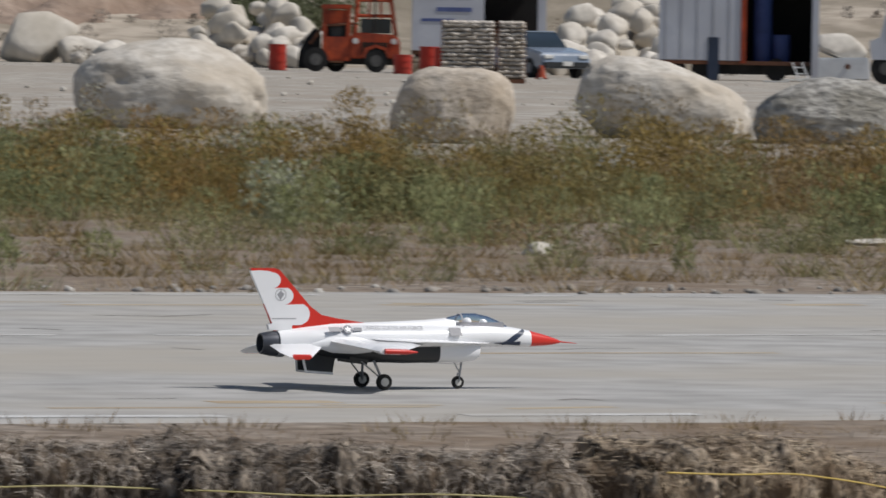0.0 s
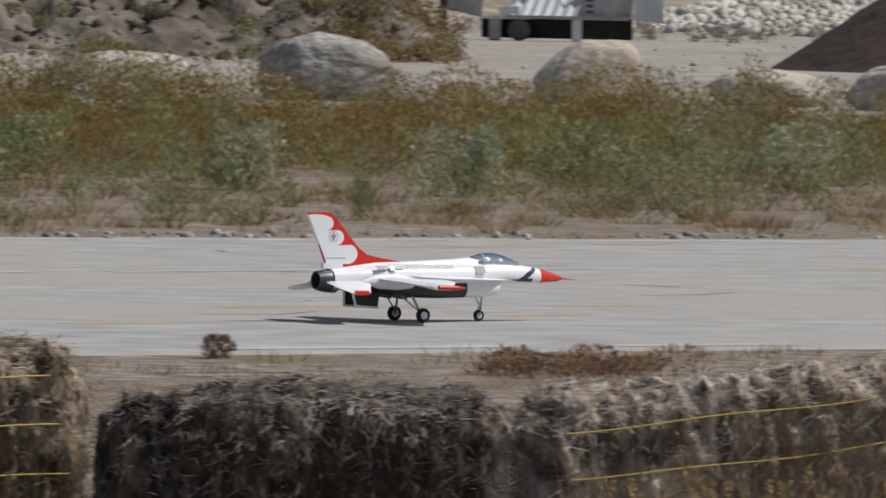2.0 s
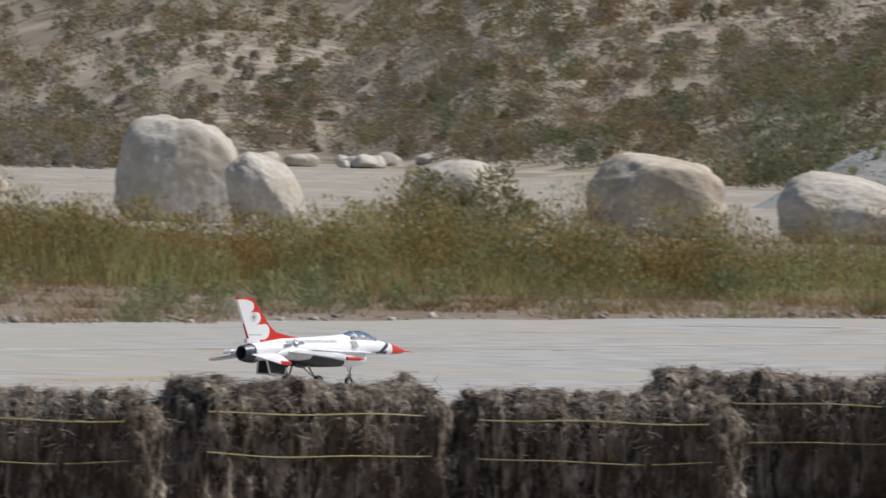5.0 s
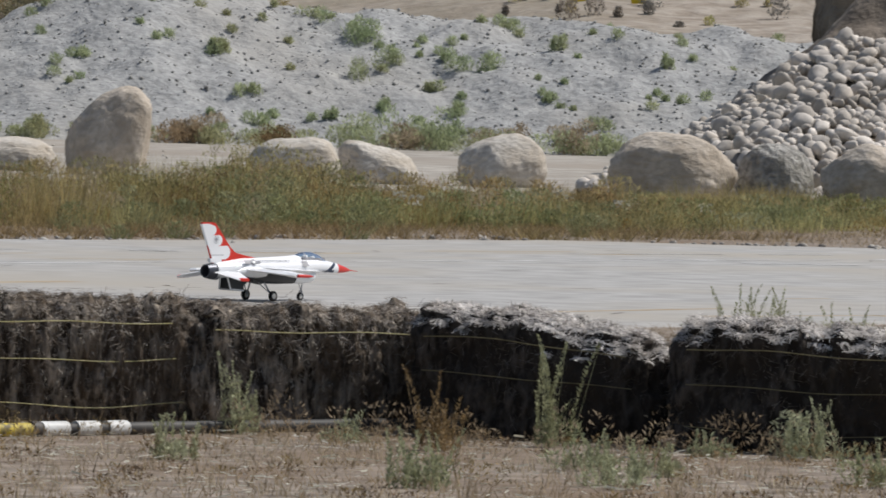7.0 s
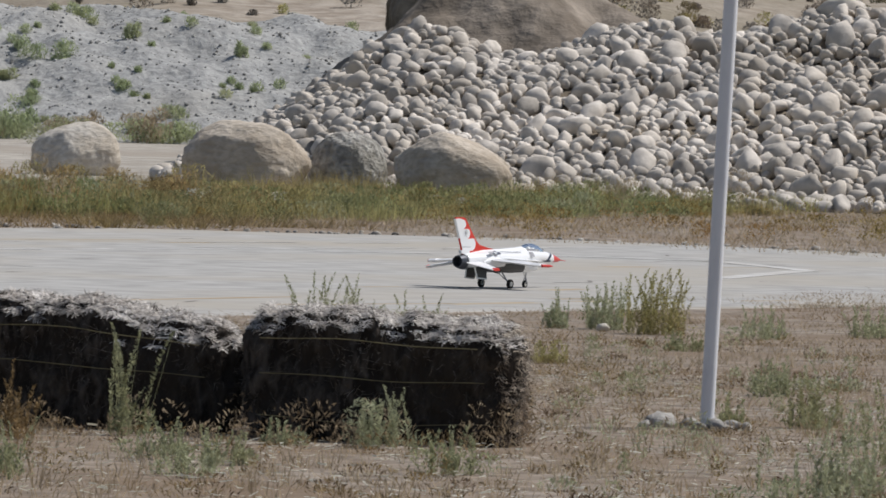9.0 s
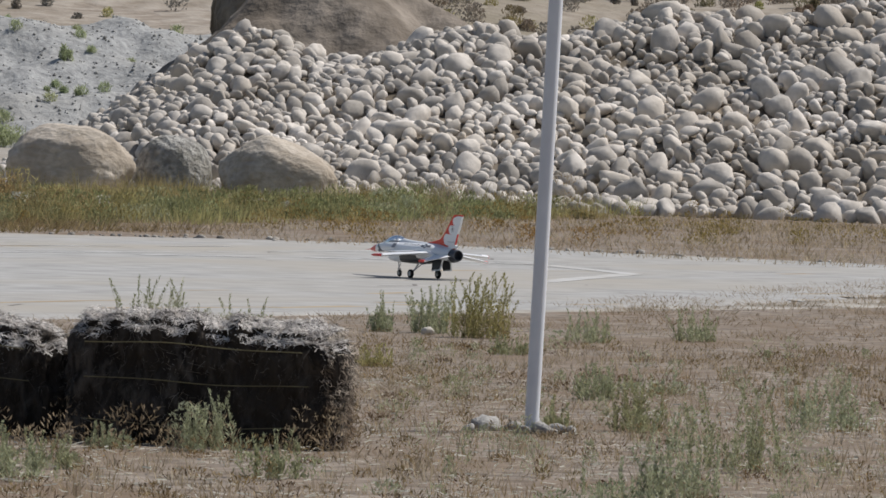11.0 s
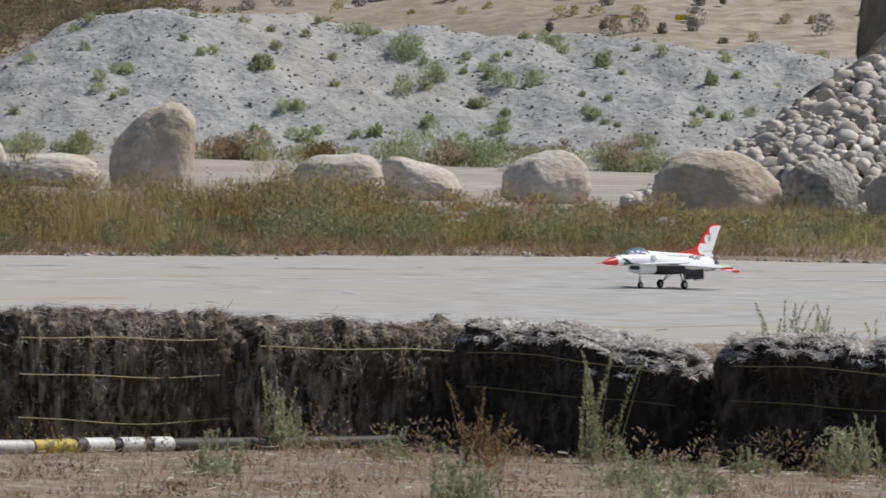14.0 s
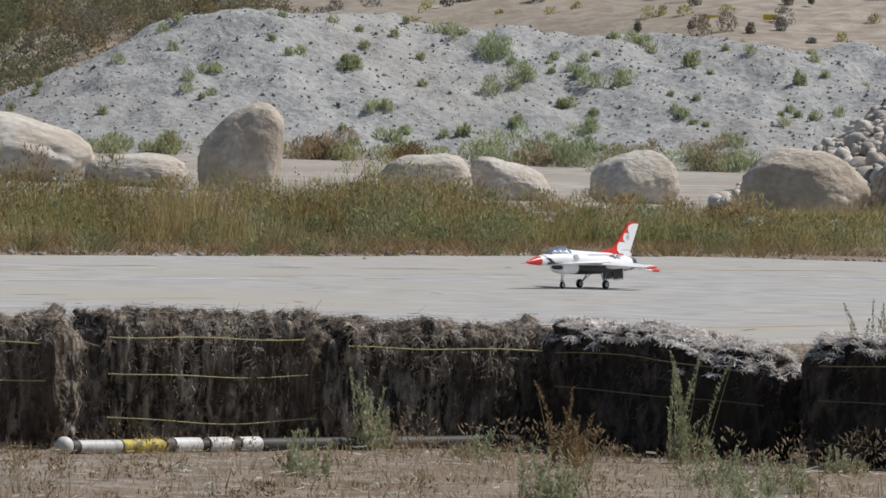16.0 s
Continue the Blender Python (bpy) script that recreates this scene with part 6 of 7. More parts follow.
def sign_trailer():
    e = empty("sign_trailer", spot(23.56, 255), "white box trailer with blue lettering and an open dark end", "trailer")
    part("side_panel", boxes((-2.3, 0.05, 0, 0.08, 0.75, 3.4), bevel=0.02), M_TRAILER, e)
    part("roof", boxes((-2.3, 2.1, 0, 2.4, 3.4, 3.5)), M_TRAILER, e)
    # Walls inside are near black: the interior's shade is in their colour.
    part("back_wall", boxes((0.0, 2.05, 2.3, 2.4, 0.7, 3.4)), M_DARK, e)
    part("floor", boxes((-2.3, 2.05, 0.02, 2.4, 0.62, 0.74)), M_RUST, e)
    part("end_wall", boxes((-2.3, -2.2, 0.08, 2.4, 0.75, 3.4)), M_TRAILER, e)
    part("door", boxes((1.8, 2.08, -0.02, 0.08, 0.5, 3.4), bevel=0.02), M_TRAILER, e, "white open door edge")
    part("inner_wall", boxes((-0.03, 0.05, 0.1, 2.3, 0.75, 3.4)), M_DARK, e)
    part("crate", boxes((0.1, 0.9, 0.6, 1.2, 0.74, 1.5), bevel=0.02), M_RUST, e)
    part("chassis", boxes((-2.2, 2.0, 0.3, 2.1, 0.35, 0.62)), M_DARK, e)
    for x in (-1.6, -0.7):
        part("wheel", tubes(((x, 0.1, 0.38), (x, 0.4, 0.38), 0.38), n=20), M_RUBBER, e)
    bar_rows(e, [(-1.9, -0.3, 2.62, 0.22), (-1.5, -0.35, 2.1, 0.14), (-2.0, -0.9, 1.75, 0.1), (-2.0, -0.6, 3.0, 0.12)], -0.004, M_SIGN)


def open_trailer():
    e = empty("open_trailer", spot(25.44, 245), "pale grey box trailer standing open with blue drums inside", "trailer")
    part("side_panel", boxes((-2.5, 0.08, 0, 0.08, 0.62, 3.4), bevel=0.02), M_TRAILER, e)
    for i in range(5):
        part("seam", boxes((-2.3 + 0.5 * i, -2.28 + 0.5 * i, -0.012, 0, 0.65, 3.35)), M_GREY, e)
    part("corner_post", boxes((0.08, 0.24, -0.03, 0.1, 0.55, 3.4), bevel=0.01), M_ORANGE, e, "orange-brown corner post")
    # Near-black inner walls carry the shade of the open box.
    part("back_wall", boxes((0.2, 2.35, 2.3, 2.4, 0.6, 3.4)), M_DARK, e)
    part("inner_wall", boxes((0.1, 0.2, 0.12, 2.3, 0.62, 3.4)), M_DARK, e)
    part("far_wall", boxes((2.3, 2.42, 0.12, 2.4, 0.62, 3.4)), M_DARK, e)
    part("end_wall", boxes((-2.5, -2.4, 0.08, 2.4, 0.62, 3.4)), M_TRAILER, e)
    part("roof", boxes((-2.5, 2.5, 0, 2.4, 3.4, 3.5)), M_TRAILER, e)
    part("floor", boxes((-2.5, 2.42, 0.0, 2.4, 0.5, 0.62)), M_RUST, e)
    part("door", boxes((2.3, 2.52, -0.05, 0.06, 0.15, 3.4), bevel=0.02), M_TRAILER, e, "white open door edge")
    part("chassis", boxes((-1.2, 2.3, 0.2, 2.2, 0.2, 0.5)), M_DARK, e)
    part("jack_leg", boxes((-0.95, -0.6, -0.02, 0.2, 0, 1.35)), M_NAVY, e)
    part("ladder", tubes(((2.0, -0.1, 0.6), (2.25, -0.5, 0), 0.025), ((1.7, -0.1, 0.6), (1.95, -0.5, 0), 0.025), ((1.72, -0.15, 0.45), (2.02, -0.15, 0.45), 0.02), ((1.8, -0.3, 0.25), (2.1, -0.3, 0.25), 0.02), n=8), M_SHEET, e)
    for x in (-2.0, -1.1, 1.2):
        part("wheel", tubes(((x, 0.15, 0.36), (x, 0.45, 0.36), 0.36), n=20), M_RUBBER, e)
    for x, z, h, r in ((0.75, 0.62, 0.85, 0.29), (1.35, 0.62, 0.8, 0.28), (0.75, 1.5, 1.1, 0.3)):
        d = empty("drum", spot(25.44, 245) @ pose(x, 0.7, z), "dark blue plastic drum in the trailer", "drum", "blue drums")
        part("body", tubes(((0, 0, 0), (0, 0, h), r), n=20), M_BLUE, d)
        part("lid", tubes(((0, 0, h), (0, 0, h + 0.04), r * 1.03), n=20), M_BLUE, d)
    o = empty("sheet_scrap", spot(25.75, 238), "white scrap panels lying beside the trailer", "scrap")
    for i, (x, y, t) in enumerate(((0, 0, 4), (0.55, 0.2, -6), (1.2, 0.4, 10))):
        part("panel", boxes((x - 0.5, x + 0.3, y, y + 0.5, 0.02 + 0.05 * i, 0.06 + 0.05 * i), bevel=0.01), M_PLASTIC_W, o)


def tank_truck():
    e = empty("tank_truck", spot(27.05, 240), "white truck with a cream tank on its bed", "truck")
    part("cab", prism([(-2.65, 0.75), (-2.72, 1.3), (-2.4, 1.45), (-2.2, 2.3), (-1.4, 2.35), (-1.4, 0.75)], "y", 0, 2.2), M_TRAILER, e)
    part("side_window", boxes((-2.1, -1.6, -0.02, 0.0, 1.5, 2.1)), M_WINDOW, e)
    part("bed", boxes((-1.5, 3.0, 0.05, 2.2, 0.75, 0.95)), M_DARK, e)
    part("tank", tubes(((-1.35, 1.1, 1.9), (1.4, 1.1, 1.9), 1.0), n=28), M_CREAM, e, "cream cylindrical tank")
    part("tank_skirt", boxes((-1.3, 1.35, 0.1, 2.1, 0.95, 1.7), bevel=0.04), M_CREAM, e)
    part("box", boxes((1.5, 3.0, 0, 2.2, 1.0, 2.6), bevel=0.03), M_TRAILER, e)
    for x in (-2.2, 0.9, 1.9):
        w = part("wheel", tubes(((x, 0.02, 0.48), (x, 0.34, 0.48), 0.48), n=24), M_RUBBER, e)
        part("hub", tubes(((x, -0.02, 0.48), (x, 0.05, 0.48), 0.2), n=16), M_HUB, w)


def loader():
    e = empty("tractor", spot(22.6, 255), "orange-red yard tractor with an open cab and lifting mast", "tractor")
    for x in (-0.88, -0.1):
        for y in (0.05, 1.0):
            part("cab_post", boxes((x - 0.07, x + 0.07, y, y + 0.1, 0.5, 2.1), bevel=0.02), M_ORANGE, e)
    part("cab_roof", boxes((-1.0, 0.02, -0.02, 1.2, 2.05, 2.2), bevel=0.04), M_ORANGE, e)
    part("cab_side", boxes((-0.95, -0.03, 0.02, 0.07, 0.36, 1.15), bevel=0.02), M_ORANGE, e)
    # Dark plate stands for the shade inside the open cab.
    part("cab_back", boxes((-0.9, -0.1, 0.95, 1.0, 0.4, 2.0)), M_DARK, e, "dark cab back with shade in its colour")
    part("cab_screen", boxes((-0.8, -0.18, 0.1, 0.14, 1.55, 2.02), bevel=0.02), M_ORANGE, e)
    part("seat", boxes((-0.7, -0.3, 0.3, 0.75, 0.8, 1.5), bevel=0.05), M_BLACK, e, "black seat")
    h = prism([(-0.05, 0.45), (-0.05, 1.2), (0.2, 1.3), (1.45, 1.24), (1.6, 1.05), (1.6, 0.45)], "y", 0.0, 1.05)
    bmesh.ops.bevel(h, geom=list(h.edges), offset=0.05, segments=2, affect="EDGES")
    hood = part("hood", h, M_ORANGE, e)
    part("grille", boxes((0.35, 1.2, -0.03, 0.01, 0.55, 0.98), bevel=0.01), M_DARK, hood, "dark grille")
    for i in range(6):
        part("grille_bar", boxes((0.4 + 0.14 * i, 0.44 + 0.14 * i, -0.05, -0.02, 0.56, 0.97)), M_RUST, hood)
    for x in (0.14, 1.4):
        part("headlight", tubes(((x, -0.07, 1.02), (x, 0.0, 1.02), 0.1), n=16), M_PLASTIC_W, hood, "round pale headlight")
    part("windscreen", boxes((0.3, 1.3, 0.25, 0.3, 1.28, 1.75), bevel=0.02), M_WINDOW, e)
    for a, b, r in (((0.1, 0.3, 1.2), (0.28, 0.3, 3.3), 0.07), ((1.45, 0.3, 1.2), (1.15, 0.3, 3.3), 0.07), ((0.15, 0.3, 1.85), (1.36, 0.3, 1.85), 0.055), ((0.2, 0.3, 2.35), (1.3, 0.3, 2.35), 0.05), ((0.55, 0.3, 1.3), (0.62, 0.3, 3.3), 0.04), ((0.98, 0.3, 1.3), (0.9, 0.3, 3.3), 0.04)):
        part("mast_bar", tubes((a, b, r), n=10), M_ORANGE, e)
    part("chain", tubes(((0.76, 0.25, 1.3), (0.76, 0.25, 3.3), 0.03), n=8), M_DARK, e)
    part("mudguard", prism([(0.35, 0.5), (0.45, 0.8), (0.8, 0.92), (1.2, 0.8), (1.3, 0.5), (1.2, 0.5), (1.1, 0.72), (0.8, 0.82), (0.55, 0.72), (0.45, 0.5)], "y", -0.22, 0.2), M_ORANGE, e)
    part("frame", boxes((-1.0, 1.5, 0.15, 0.95, 0.25, 0.52), bevel=0.03), M_DARK, e)
    part("step", boxes((-0.7, -0.25, -0.15, 0.05, 0.3, 0.36), bevel=0.01), M_RUST, e)
    for x, r, y in ((0.82, 0.38, -0.2), (-1.15, 0.4, 0.0), (-0.5, 0.36, 0.5)):
        w = part("wheel", tubes(((x, y, r), (x, y + 0.32, r), r), n=28), M_RUBBER, e)
        part("rim", tubes(((x, y - 0.02, r), (x, y + 0.02, r), r * 0.5), n=18), M_HUB, w, "dusty wheel rim")
    part("bucket", prism([(-1.75, 0.1), (-1.05, 0.1), (-0.98, 1.2), (-1.2, 1.45), (-1.5, 1.1), (-1.72, 0.6)], "y", 0.35, 1.5), M_DARK, e, "black bucket")
    part("lift_arm", tubes(((-1.35, 0.2, 0.9), (-0.9, 0.1, 1.5), 0.05), ((-0.9, 0.1, 1.5), (0.2, 0.1, 1.6), 0.045), n=8), M_RUST, e)


def stone_cages():
    for k, (x0, w) in enumerate(((-1.15, 1.5), (0.42, 0.75))):
        e = empty("stone_pallet", spot(23.57, 215) @ pose(x0, 0.1 * k, 0), "wire cage pallet stacked full of pale stones", "stone pallet", "stone pallets")
        part("pallet", boxes((0, w, 0, 1.0, 0.0, 0.12), bevel=0.01), M_RUST, e)
        rs = random.Random(k)
        ps = []
        for i in range(int(w / 0.14)):
            for j in range(13):
                for yy in (0.08, 0.9):
                    ps.append(pose(0.08 + 0.14 * i + rs.uniform(-0.03, 0.03), yy + rs.uniform(-0.04, 0.04), 0.2 + 0.115 * j, rs.uniform(-20, 20), 0, rs.uniform(0, 90)) @ Matrix.Diagonal((0.2, 0.24, 0.13, 1)))
            for j in range(7):
                ps.append(pose(0.08 + 0.14 * i, 0.08 + 0.14 * j, 1.66, 0, 0, 40 * j) @ Matrix.Diagonal((0.2, 0.22, 0.13, 1)))
        joined_rocks("stone_fill", ps, stone_meshes, M_STONE, e)
        part("fill", boxes((0.05, w - 0.05, 0.1, 0.9, 0.1, 1.6)), M_MOUND, e)
        for x in (0.0, w):
            part("cage_post", tubes(((x, 0.0, 0.1), (x, 0.0, 1.72), 0.012), n=6), M_RUST, e)


def parked_car():
    e = empty("car", spot(23.94, 244, 0, -62), "pale blue parked sedan", "car")
    prof = [(-2.2, 0.45), (-2.25, 0.8), (-1.7, 0.92), (1.0, 0.95), (2.1, 0.78), (2.2, 0.6), (2.15, 0.3), (-2.1, 0.3)]
    b = prism(prof, "y", -0.85, 0.85)
    bmesh.ops.bevel(b, geom=list(b.edges), offset=0.06, segments=2, affect="EDGES")
    part("body", b, M_CAR, e)
    c = prism([(-1.7, 0.9), (-1.2, 1.38), (0.2, 1.42), (1.0, 0.92)], "y", -0.72, 0.72)
    bmesh.ops.bevel(c, geom=list(c.edges), offset=0.05, segments=2, affect="EDGES")
    part("cabin", c, M_WINDOW, e, "dark car windows")
    part("roof", boxes((-1.15, 0.15, -0.68, 0.68, 1.4, 1.45), bevel=0.02), M_CAR, e)
    for sgn in (1, -1):
        part("headlight", boxes((2.13, 2.22, sgn * 0.62 - 0.16, sgn * 0.62 + 0.16, 0.6, 0.72), bevel=0.02), M_PLASTIC_W, e)
        for x in (1.35, -1.35):
            w = part("wheel", tubes(((x, sgn * 0.68, 0.31), (x, sgn * 0.87, 0.31), 0.31), n=20), M_RUBBER, e)
            part("hub", tubes(((x, sgn * 0.86, 0.31), (x, sgn * 0.89, 0.31), 0.17), n=16), M_GREY, w)
    part("bumper", boxes((2.12, 2.26, -0.8, 0.8, 0.32, 0.5), bevel=0.03), M_BLACK, e)
    part("number_plate", boxes((2.26, 2.28, -0.16, 0.16, 0.38, 0.52)), M_PLASTIC_W, e)


heap("cut_bank", 20.2, 312, 26, 44, [(-3, 4, 6.0, 12, 20), (3, 6, 5.5, 9, 20)], 110, 90, M_CUT, "cut bank of reddish brown earth behind the yard", 0.6, 0.5)
for a, r, h in ((21.85, 288, 3.4), (22.1, 289, 3.8), (22.4, 290, 3.4)):
    shrub(a, r, h, 1.5, 520, M_BUSH_GREEN, "tall dark green thicket bush behind the rocks", 0, 0, 0.16)
yp = [cobble_mesh("pebble", M_STONE_PALE, 240 + i, 1) for i in range(4)]
rs = random.Random(31)
yard_stones = []
for i in range(2600):
    a, r = rs.uniform(18, 56), 98 + 190 * rs.random() ** 1.5
    if a > 48 and r > 140:
        continue
    k = 0.03 + 0.12 * rs.random() ** 5
    yard_stones.append(pose(*pol(a, r), k * 0.25, rs.uniform(0, 360), 0, rs.uniform(0, 360)) @ Matrix.Diagonal((k * 1.4, k * 1.2, k, 1)))
joined_rocks("yard_stones", yard_stones, yp, M_STONE_PALE, None, "small loose stones over the yard ground", "stones")
sign_trailer()
open_trailer()
t = empty("white_tank", spot(26.19, 258), "low white plastic tank standing in the yard", "tank")
b = prism([(-1.0, 0.0), (-0.92, 0.72), (0.95, 0.76), (1.0, 0.0)], "y", 0, 1.3)
bmesh.ops.bevel(b, geom=list(b.edges), offset=0.05, segments=2, affect="EDGES")
part("body", b, M_SHEET, t)
part("cap", tubes(((0.25, -0.03, 0.45), (0.25, 0.02, 0.45), 0.09), n=14), M_RUST, t, "brown screw cap")
o = new("rock", cobble_mesh("rock", M_STONE_PALE, 231, 3))
o.matrix_world = spot(26.2, 258.6, 1.1, 20) @ Matrix.Diagonal((2.0, 1.3, 1.05, 1))
tagged(o, "pale rock resting on the white tank", "rock")
tank_truck()
loader()
stone_cages()
parked_car()
for a, r, h in ((22.06, 258, 0.85), (23.17, 248, 0.88), (23.28, 246, 0.86), (22.98, 250, 0.6)):
    d = empty("barrel", spot(a, r), "red steel barrel on the yard ground", "barrel", "red barrels")
    part("body", tubes(((0, 0, 0), (0, 0, h), 0.29), n=20), M_BARREL, d)
    for z in (0.02, h * 0.35, h * 0.68, h):
        part("hoop", tubes(((0, 0, z - 0.015), (0, 0, z + 0.015), 0.305), n=20), M_BARREL, d)
c = empty("traffic_cone", spot(24.0, 236), "orange plastic traffic cone in the yard", "cone")
part("cone_body", tubes(((0, 0, 0.03), (0, 0, 0.42), 0.15, 0.05), n=16), M_ORANGE, c)
part("cone_base", boxes((-0.2, 0.2, -0.2, 0.2, 0, 0.04), bevel=0.01), M_ORANGE, c)
c = empty("wooden_crate", spot(23.04, 252), "tan wooden crate by the tractor", "crate")
part("body", boxes((-0.45, 0.45, 0, 0.5, 0.0, 0.55), bevel=0.02), M_BALE_TAN, c)
c = empty("rusty_pipe", spot(20.6, 290), "long rusty steel pipe lying in the yard", "pipe")
part("pipe", tubes(((-3.5, 0, 0.18), (2.6, 0, 0.18), 0.17), n=16), M_RUST, c)

# pale rocks about the yard: bearing, range, width, height of the large ones
YARD_ROCKS = [(20.3, 282, 2.6, 1.75), (20.62, 281, 1.7, 1.0), (20.84, 280, 1.7, 0.8), (20.6, 276, 0.6, 0.5), (20.7, 276, 0.5, 0.4), (24.2, 258, 1.5, 1.3), (24.36, 256, 1.3, 0.9), (24.1, 257, 0.8, 0.8)]
# heaps of rocks: bearing from and to, range, height, count
rs = random.Random(77)
for a0, a1, r, top, count in ((21.15, 22.35, 272, 2.1, 46), (24.0, 25.0, 270, 2.5, 44)):
    for i in range(count):
        f = rs.random()
        lift = top * (1 - abs(2 * f - 1.15) ** 2) * rs.random() ** 1.3
        w = rs.uniform(0.5, 1.25)
        YARD_ROCKS.append((a0 + (a1 - a0) * f, r + 3.2 * max(0, lift) + rs.uniform(-1, 1), w, 2 * max(0.0, lift) + w * rs.uniform(0.6, 0.9)))
yard_rock_meshes = [cobble_mesh("rock", M_STONE_PALE, 200 + i, 3) for i in range(8)]
for i, (a, r, w, h) in enumerate(YARD_ROCKS):
    o = new("rock", yard_rock_meshes[i % 8])
    size = h if i < 8 else min(h, w * 0.8)
    o.matrix_world = spot(a, r, (h - size) / 2 + size * 0.42, 37 * i) @ Matrix.Diagonal((w * 1.25, w, size * 1.25, 1))
    tagged(o, "pale rock lying in the quarry yard", "rock", "yard rocks")
for a0, a1, r, top in ((21.2, 22.3, 274, 1.5), (24.05, 24.95, 272, 1.8)):
    heap("rock_heap_core", (a0 + a1) / 2, r + 3, (a1 - a0) * 5.6, 9, [(-0.6, 0, top, 2.6, 4.4), (0.6, 0, top, 2.6, 4.4)], 30, 30, M_STONE_PALE, "packed pale rubble under the rocks", 0.3, 1.2)
rs = random.Random(8)
for i in range(36):
    a, r = (rs.uniform(38.9, 41.6), rs.uniform(300, 312)) if i < 12 else (rs.uniform(44.2, 44.8) if i % 2 else rs.uniform(45.0, 45.75), rs.uniform(249, 254))
    s = rs.uniform(0.5, 1.1) * (1 if i < 12 else 0.75)
    o = new("rock", yard_rock_meshes[i % 6])
    o.matrix_world = spot(a, r, max(0, hill_z(a, r)) + s * 0.25, 50 * i) @ Matrix.Diagonal((s * 1.3, s, s * 0.75, 1))
    tagged(o, "small pale rock in a row along the track", "rock", "track rocks")


def metal_shed():
    """A collapsed shed: leaning roof sheets over a dark gap, on blocks and an old wheel."""
    e = empty("metal_shed", spot(34.1, 258), "collapsed white corrugated metal shed on short blocks", "shed")
    bm = bmesh.new()
    n = 26
    rows = []
    for i in range(n + 1):
        x = -1.75 + 2.3 * i / n
        dy = 0.05 * math.cos(i * math.pi / 2)
        rows.append([bm.verts.new((x + 0.45 * k / 4, 0.9 * k / 4 + dy, 0.85 + 1.3 * k / 4)) for k in range(5)])
    for r0, r1 in zip(rows, rows[1:]):
        for k in range(4):
            bm.faces.new((r0[k], r1[k], r1[k + 1], r0[k + 1]))
    part("roof_sheet", bm, M_SHEET, e, "white corrugated roof sheet", smooth=False)
    part("panel", prism([(0.2, 0.82), (2.35, 0.8), (2.5, 2.3), (0.75, 2.3)], "y", 0.25, 0.3), M_DUSTY_PANEL, e, "dusty grey side panel")
    part("panel", prism([(2.4, 0.75), (3.45, 0.68), (3.35, 2.3), (2.5, 2.3)], "y", 0.1, 0.16), M_SHEET, e)
    part("edge_rail", boxes((-1.8, 2.3, 0.0, 0.08, 0.74, 0.86), bevel=0.01), M_CONCRETE, e)
    # Near-black box fills the open space under the shed as its shade.
    part("floor_frame", boxes((-2.6, 2.4, 0.7, 2.2, 0.1, 0.8), bevel=0.02), M_DARK, e, "dark box for the shade under the shed")
    part("block", boxes((0.4, 0.72, 0.1, 0.5, 0, 0.74), bevel=0.02), M_SHEET, e)
    part("block", boxes((-2.35, -1.95, 0.2, 0.6, 0, 0.72), bevel=0.02), M_CONCRETE, e)
    part("old_wheel", tubes(((-1.35, 0.2, 0.36), (-1.35, 0.5, 0.36), 0.36), n=24), M_HUB, e, "dusty old wheel")
    part("post", boxes((-4.0, -3.75, 0.3, 0.5, 0, 2.3), bevel=0.02), M_TIMBER, e)
    part("panel", prism([(-3.75, 1.0), (-2.6, 0.75), (-2.5, 2.3), (-3.75, 2.3)], "y", 0.4, 0.45), M_DUSTY_PANEL, e)
    part("frame_rail", boxes((-2.7, -1.0, 0.1, 0.2, 0.72, 0.8), (-2.6, -0.9, 0.3, 0.4, 1.55, 1.63), bevel=0.01), M_SHEET, e)
    part("crate", boxes((-2.0, -1.35, 0.0, 0.4, 0.8, 1.15), bevel=0.03), M_SHEET, e)
    for k in range(7):
        part("letter_bar", boxes((0.85, 1.1, 0.235, 0.249, 0.95 + 0.2 * k, 1.06 + 0.2 * k)), M_LETTER, e)


metal_shed()


heap("earth_heap", 56.5, 121, 15, 14, [(-0.35, 0, 3.35, 3.6, 5.5), (0.3, 0.3, 3.5, 5.0, 6), (1.2, 0, 2.95, 5.0, 6)], 130, 110, M_EARTH, "heap of loose brown earth behind the stones", 0.3, 0.9)


def earth_block():
    """A steep upright block of packed earth that stands out of the heap, its shade put into a dark colour."""
    rings = []
    for j in range(31):
        z = -0.1 + 5.0 * j / 30
        ring = []
        for k in range(36):
            q = 2 * math.pi * k / 36
            c, s_ = math.cos(q), math.sin(q)
            p = Vector((0.5 * math.copysign(abs(c) ** 0.6, c) * (1.05 - 0.03 * z), 1.0 * math.copysign(abs(s_) ** 0.6, s_), z))
            n1, n2 = noise.noise(p * 1.3), noise.noise(p * 4.2 + Vector((3, 1, 7)))
            p.x += 0.16 * n1 + 0.07 * n2
            p.y += 0.2 * noise.noise(p * 1.5 + Vector((9, 0, 0))) + 0.07 * n2
            ring.append(p)
        rings.append(ring)
    me = bpy.data.meshes.new("earth_block")
    bm = loft(rings)
    bm.to_mesh(me)
    bm.free()
    me.materials.append(M_BANK)
    o = new("earth_block", me)
    o.matrix_world = spot(55.9, 122.5)
    tagged(o, "steep block of packed earth standing out of the heap, coloured dark for shade", "earth block")


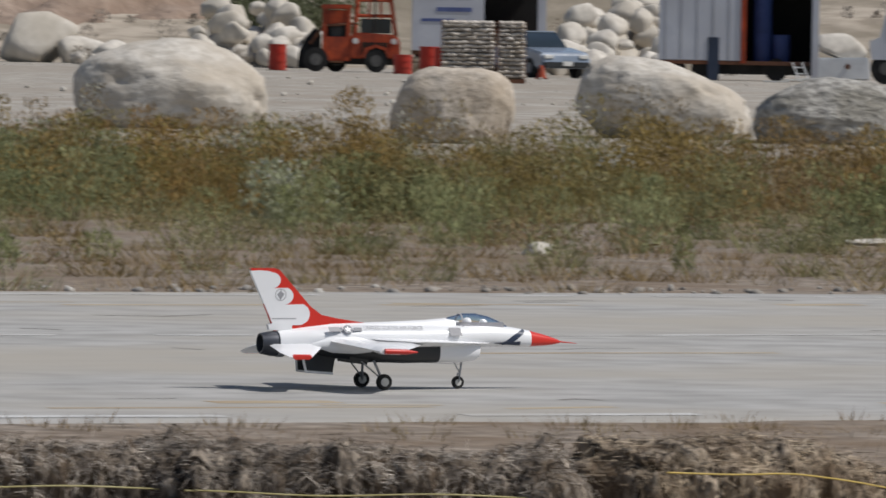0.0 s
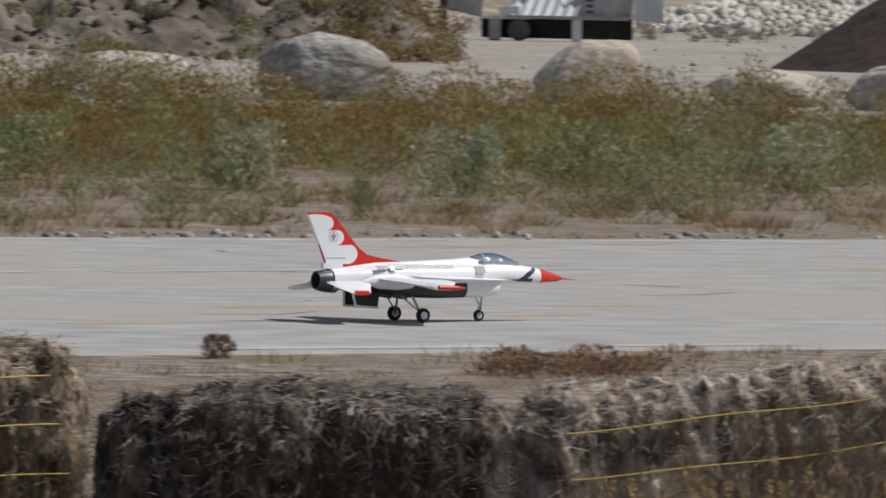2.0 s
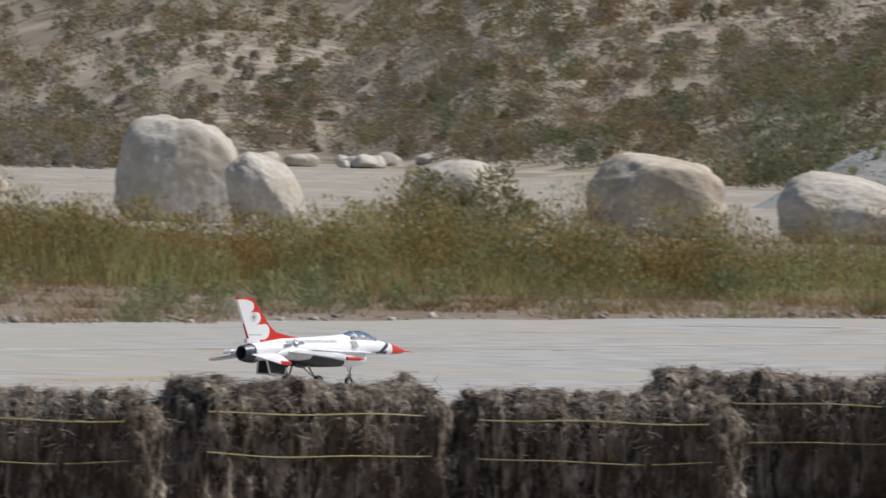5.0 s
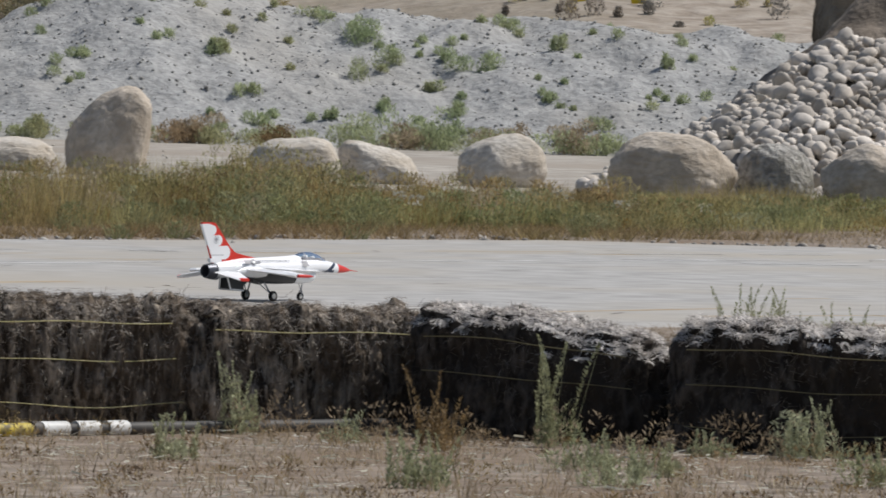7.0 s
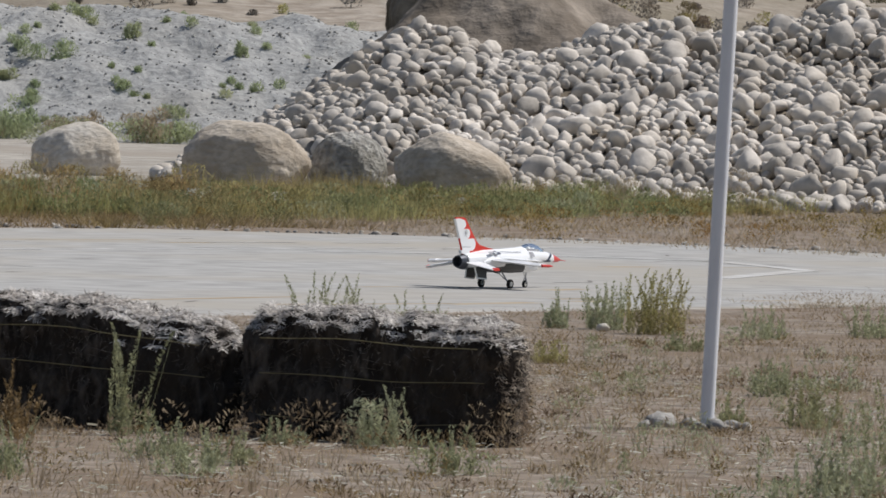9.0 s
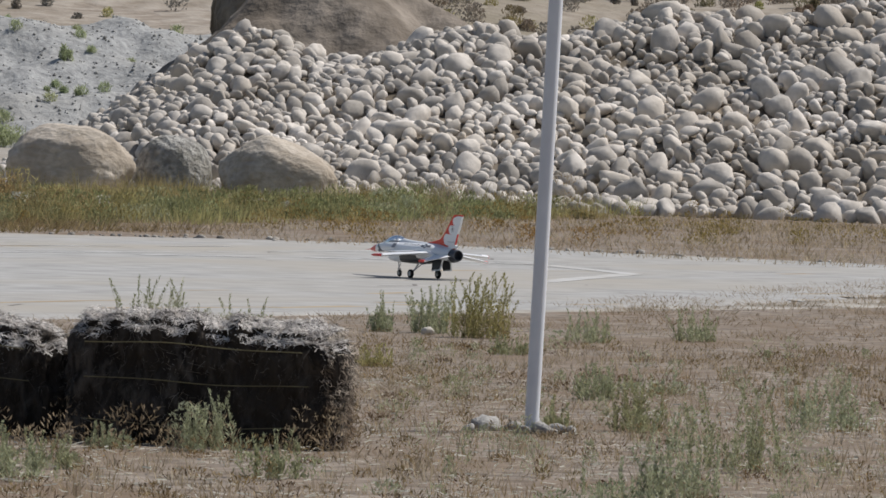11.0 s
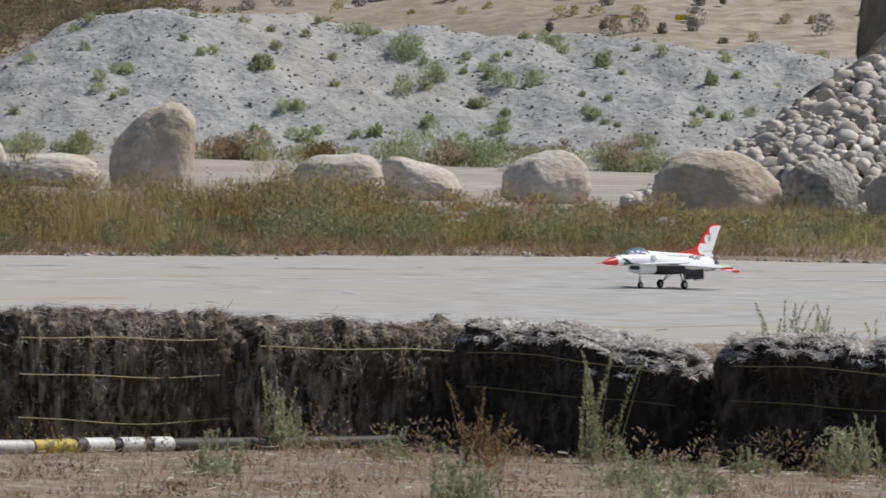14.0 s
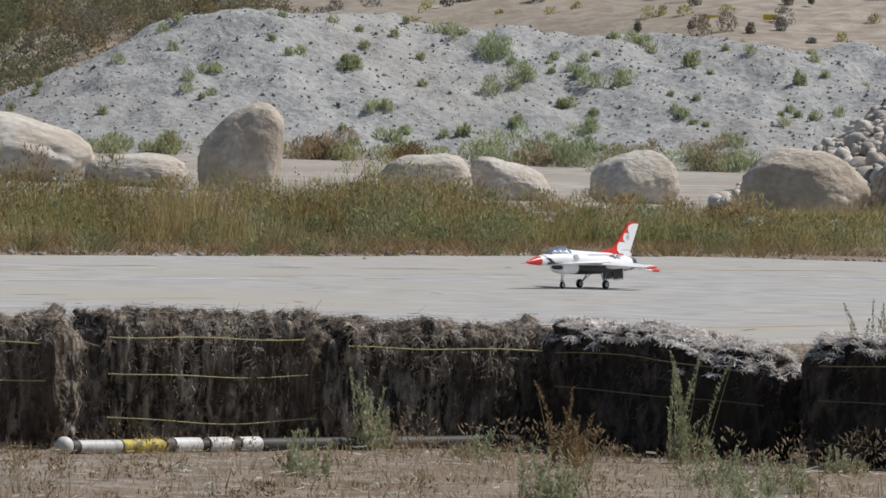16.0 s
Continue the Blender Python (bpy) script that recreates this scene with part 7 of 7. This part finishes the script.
earth_block()
for a, r in ((53.92, 221.5), (54.36, 221.0)):
    p = empty("yellow_marker", spot(a, r, hill_z(a, r) + 0.1), "small yellow plastic marker on the slope", "marker", "yellow markers")
    part("plate", boxes((-0.22, 0.22, 0, 0.1, 0, 0.16), bevel=0.02), M_YELLOW, p)

# small stones by the weeds
for a, r, w, h in ((38.57, 64.5, 0.14, 0.16), (26.5, 56, 0.6, 0.055), (36.9, 50, 0.2, 0.06), (24.0, 52, 0.25, 0.1), (57.31, 46.5, 0.09, 0.06)):
    o = new("stone", yard_rock_meshes[int(a) % 6])
    o.matrix_world = spot(a, r, h * 0.35, 30) @ Matrix.Diagonal((w, w * 0.8, h * 1.2, 1))
    tagged(o, "small pale stone lying on the verge", "stone", "verge stones")


def motions():
    """The jet's taxi run: along the runway, a left turn at its end, and part of the way back."""
    runs = [(0, 12.548, 29.85, 0), (0.5, 14.245, 29.92, 0), (1, 15.959, 29.98, 0), (1.5, 17.708, 30.0, 0), (2, 19.476, 29.95, 0), (2.5, 21.331, 29.97, 0), (3.2, 23.892, 30.05, 1), (4.25, 28.0, 30.65, 3),
            (5.3, 32.298, 31.33, 1), (5.5, 33.142, 31.33, 0), (6, 35.260, 31.3, -1), (6.5, 37.3, 31.25, -2), (7, 39.297, 31.1, -5), (7.5, 40.960, 30.7, -6), (8, 42.478, 30.3, -4), (8.5, 43.950, 30.15, 0), (9, 45.640, 30.2, 1),
            (9.5, 47.571, 30.6, 10), (9.7, 48.3, 30.85, 18), (10.75, 49.8, 31.85, 55), (11.8, 50.120, 32.89, 88), (12, 50.115, 33.12, 96), (12.5, 50.170, 33.86, 112), (13, 49.927, 34.5, 138), (13.5, 49.373, 34.85, 160),
            (14, 48.717, 34.95, 176), (14.5, 48.208, 34.98, 180), (15, 47.842, 35.03, 181), (15.5, 47.442, 35.06, 181), (16, 46.703, 35.05, 181)]
    near = [0.9935 if t <= 7 else 0.997 if t <= 7.5 else 1.0 for t, x, y, a in runs]
    walk(jet, [(t, pose(x * k, y * k, 0.015, 0, 0, a)) for (t, x, y, a), k in zip(runs, near)])


motions()
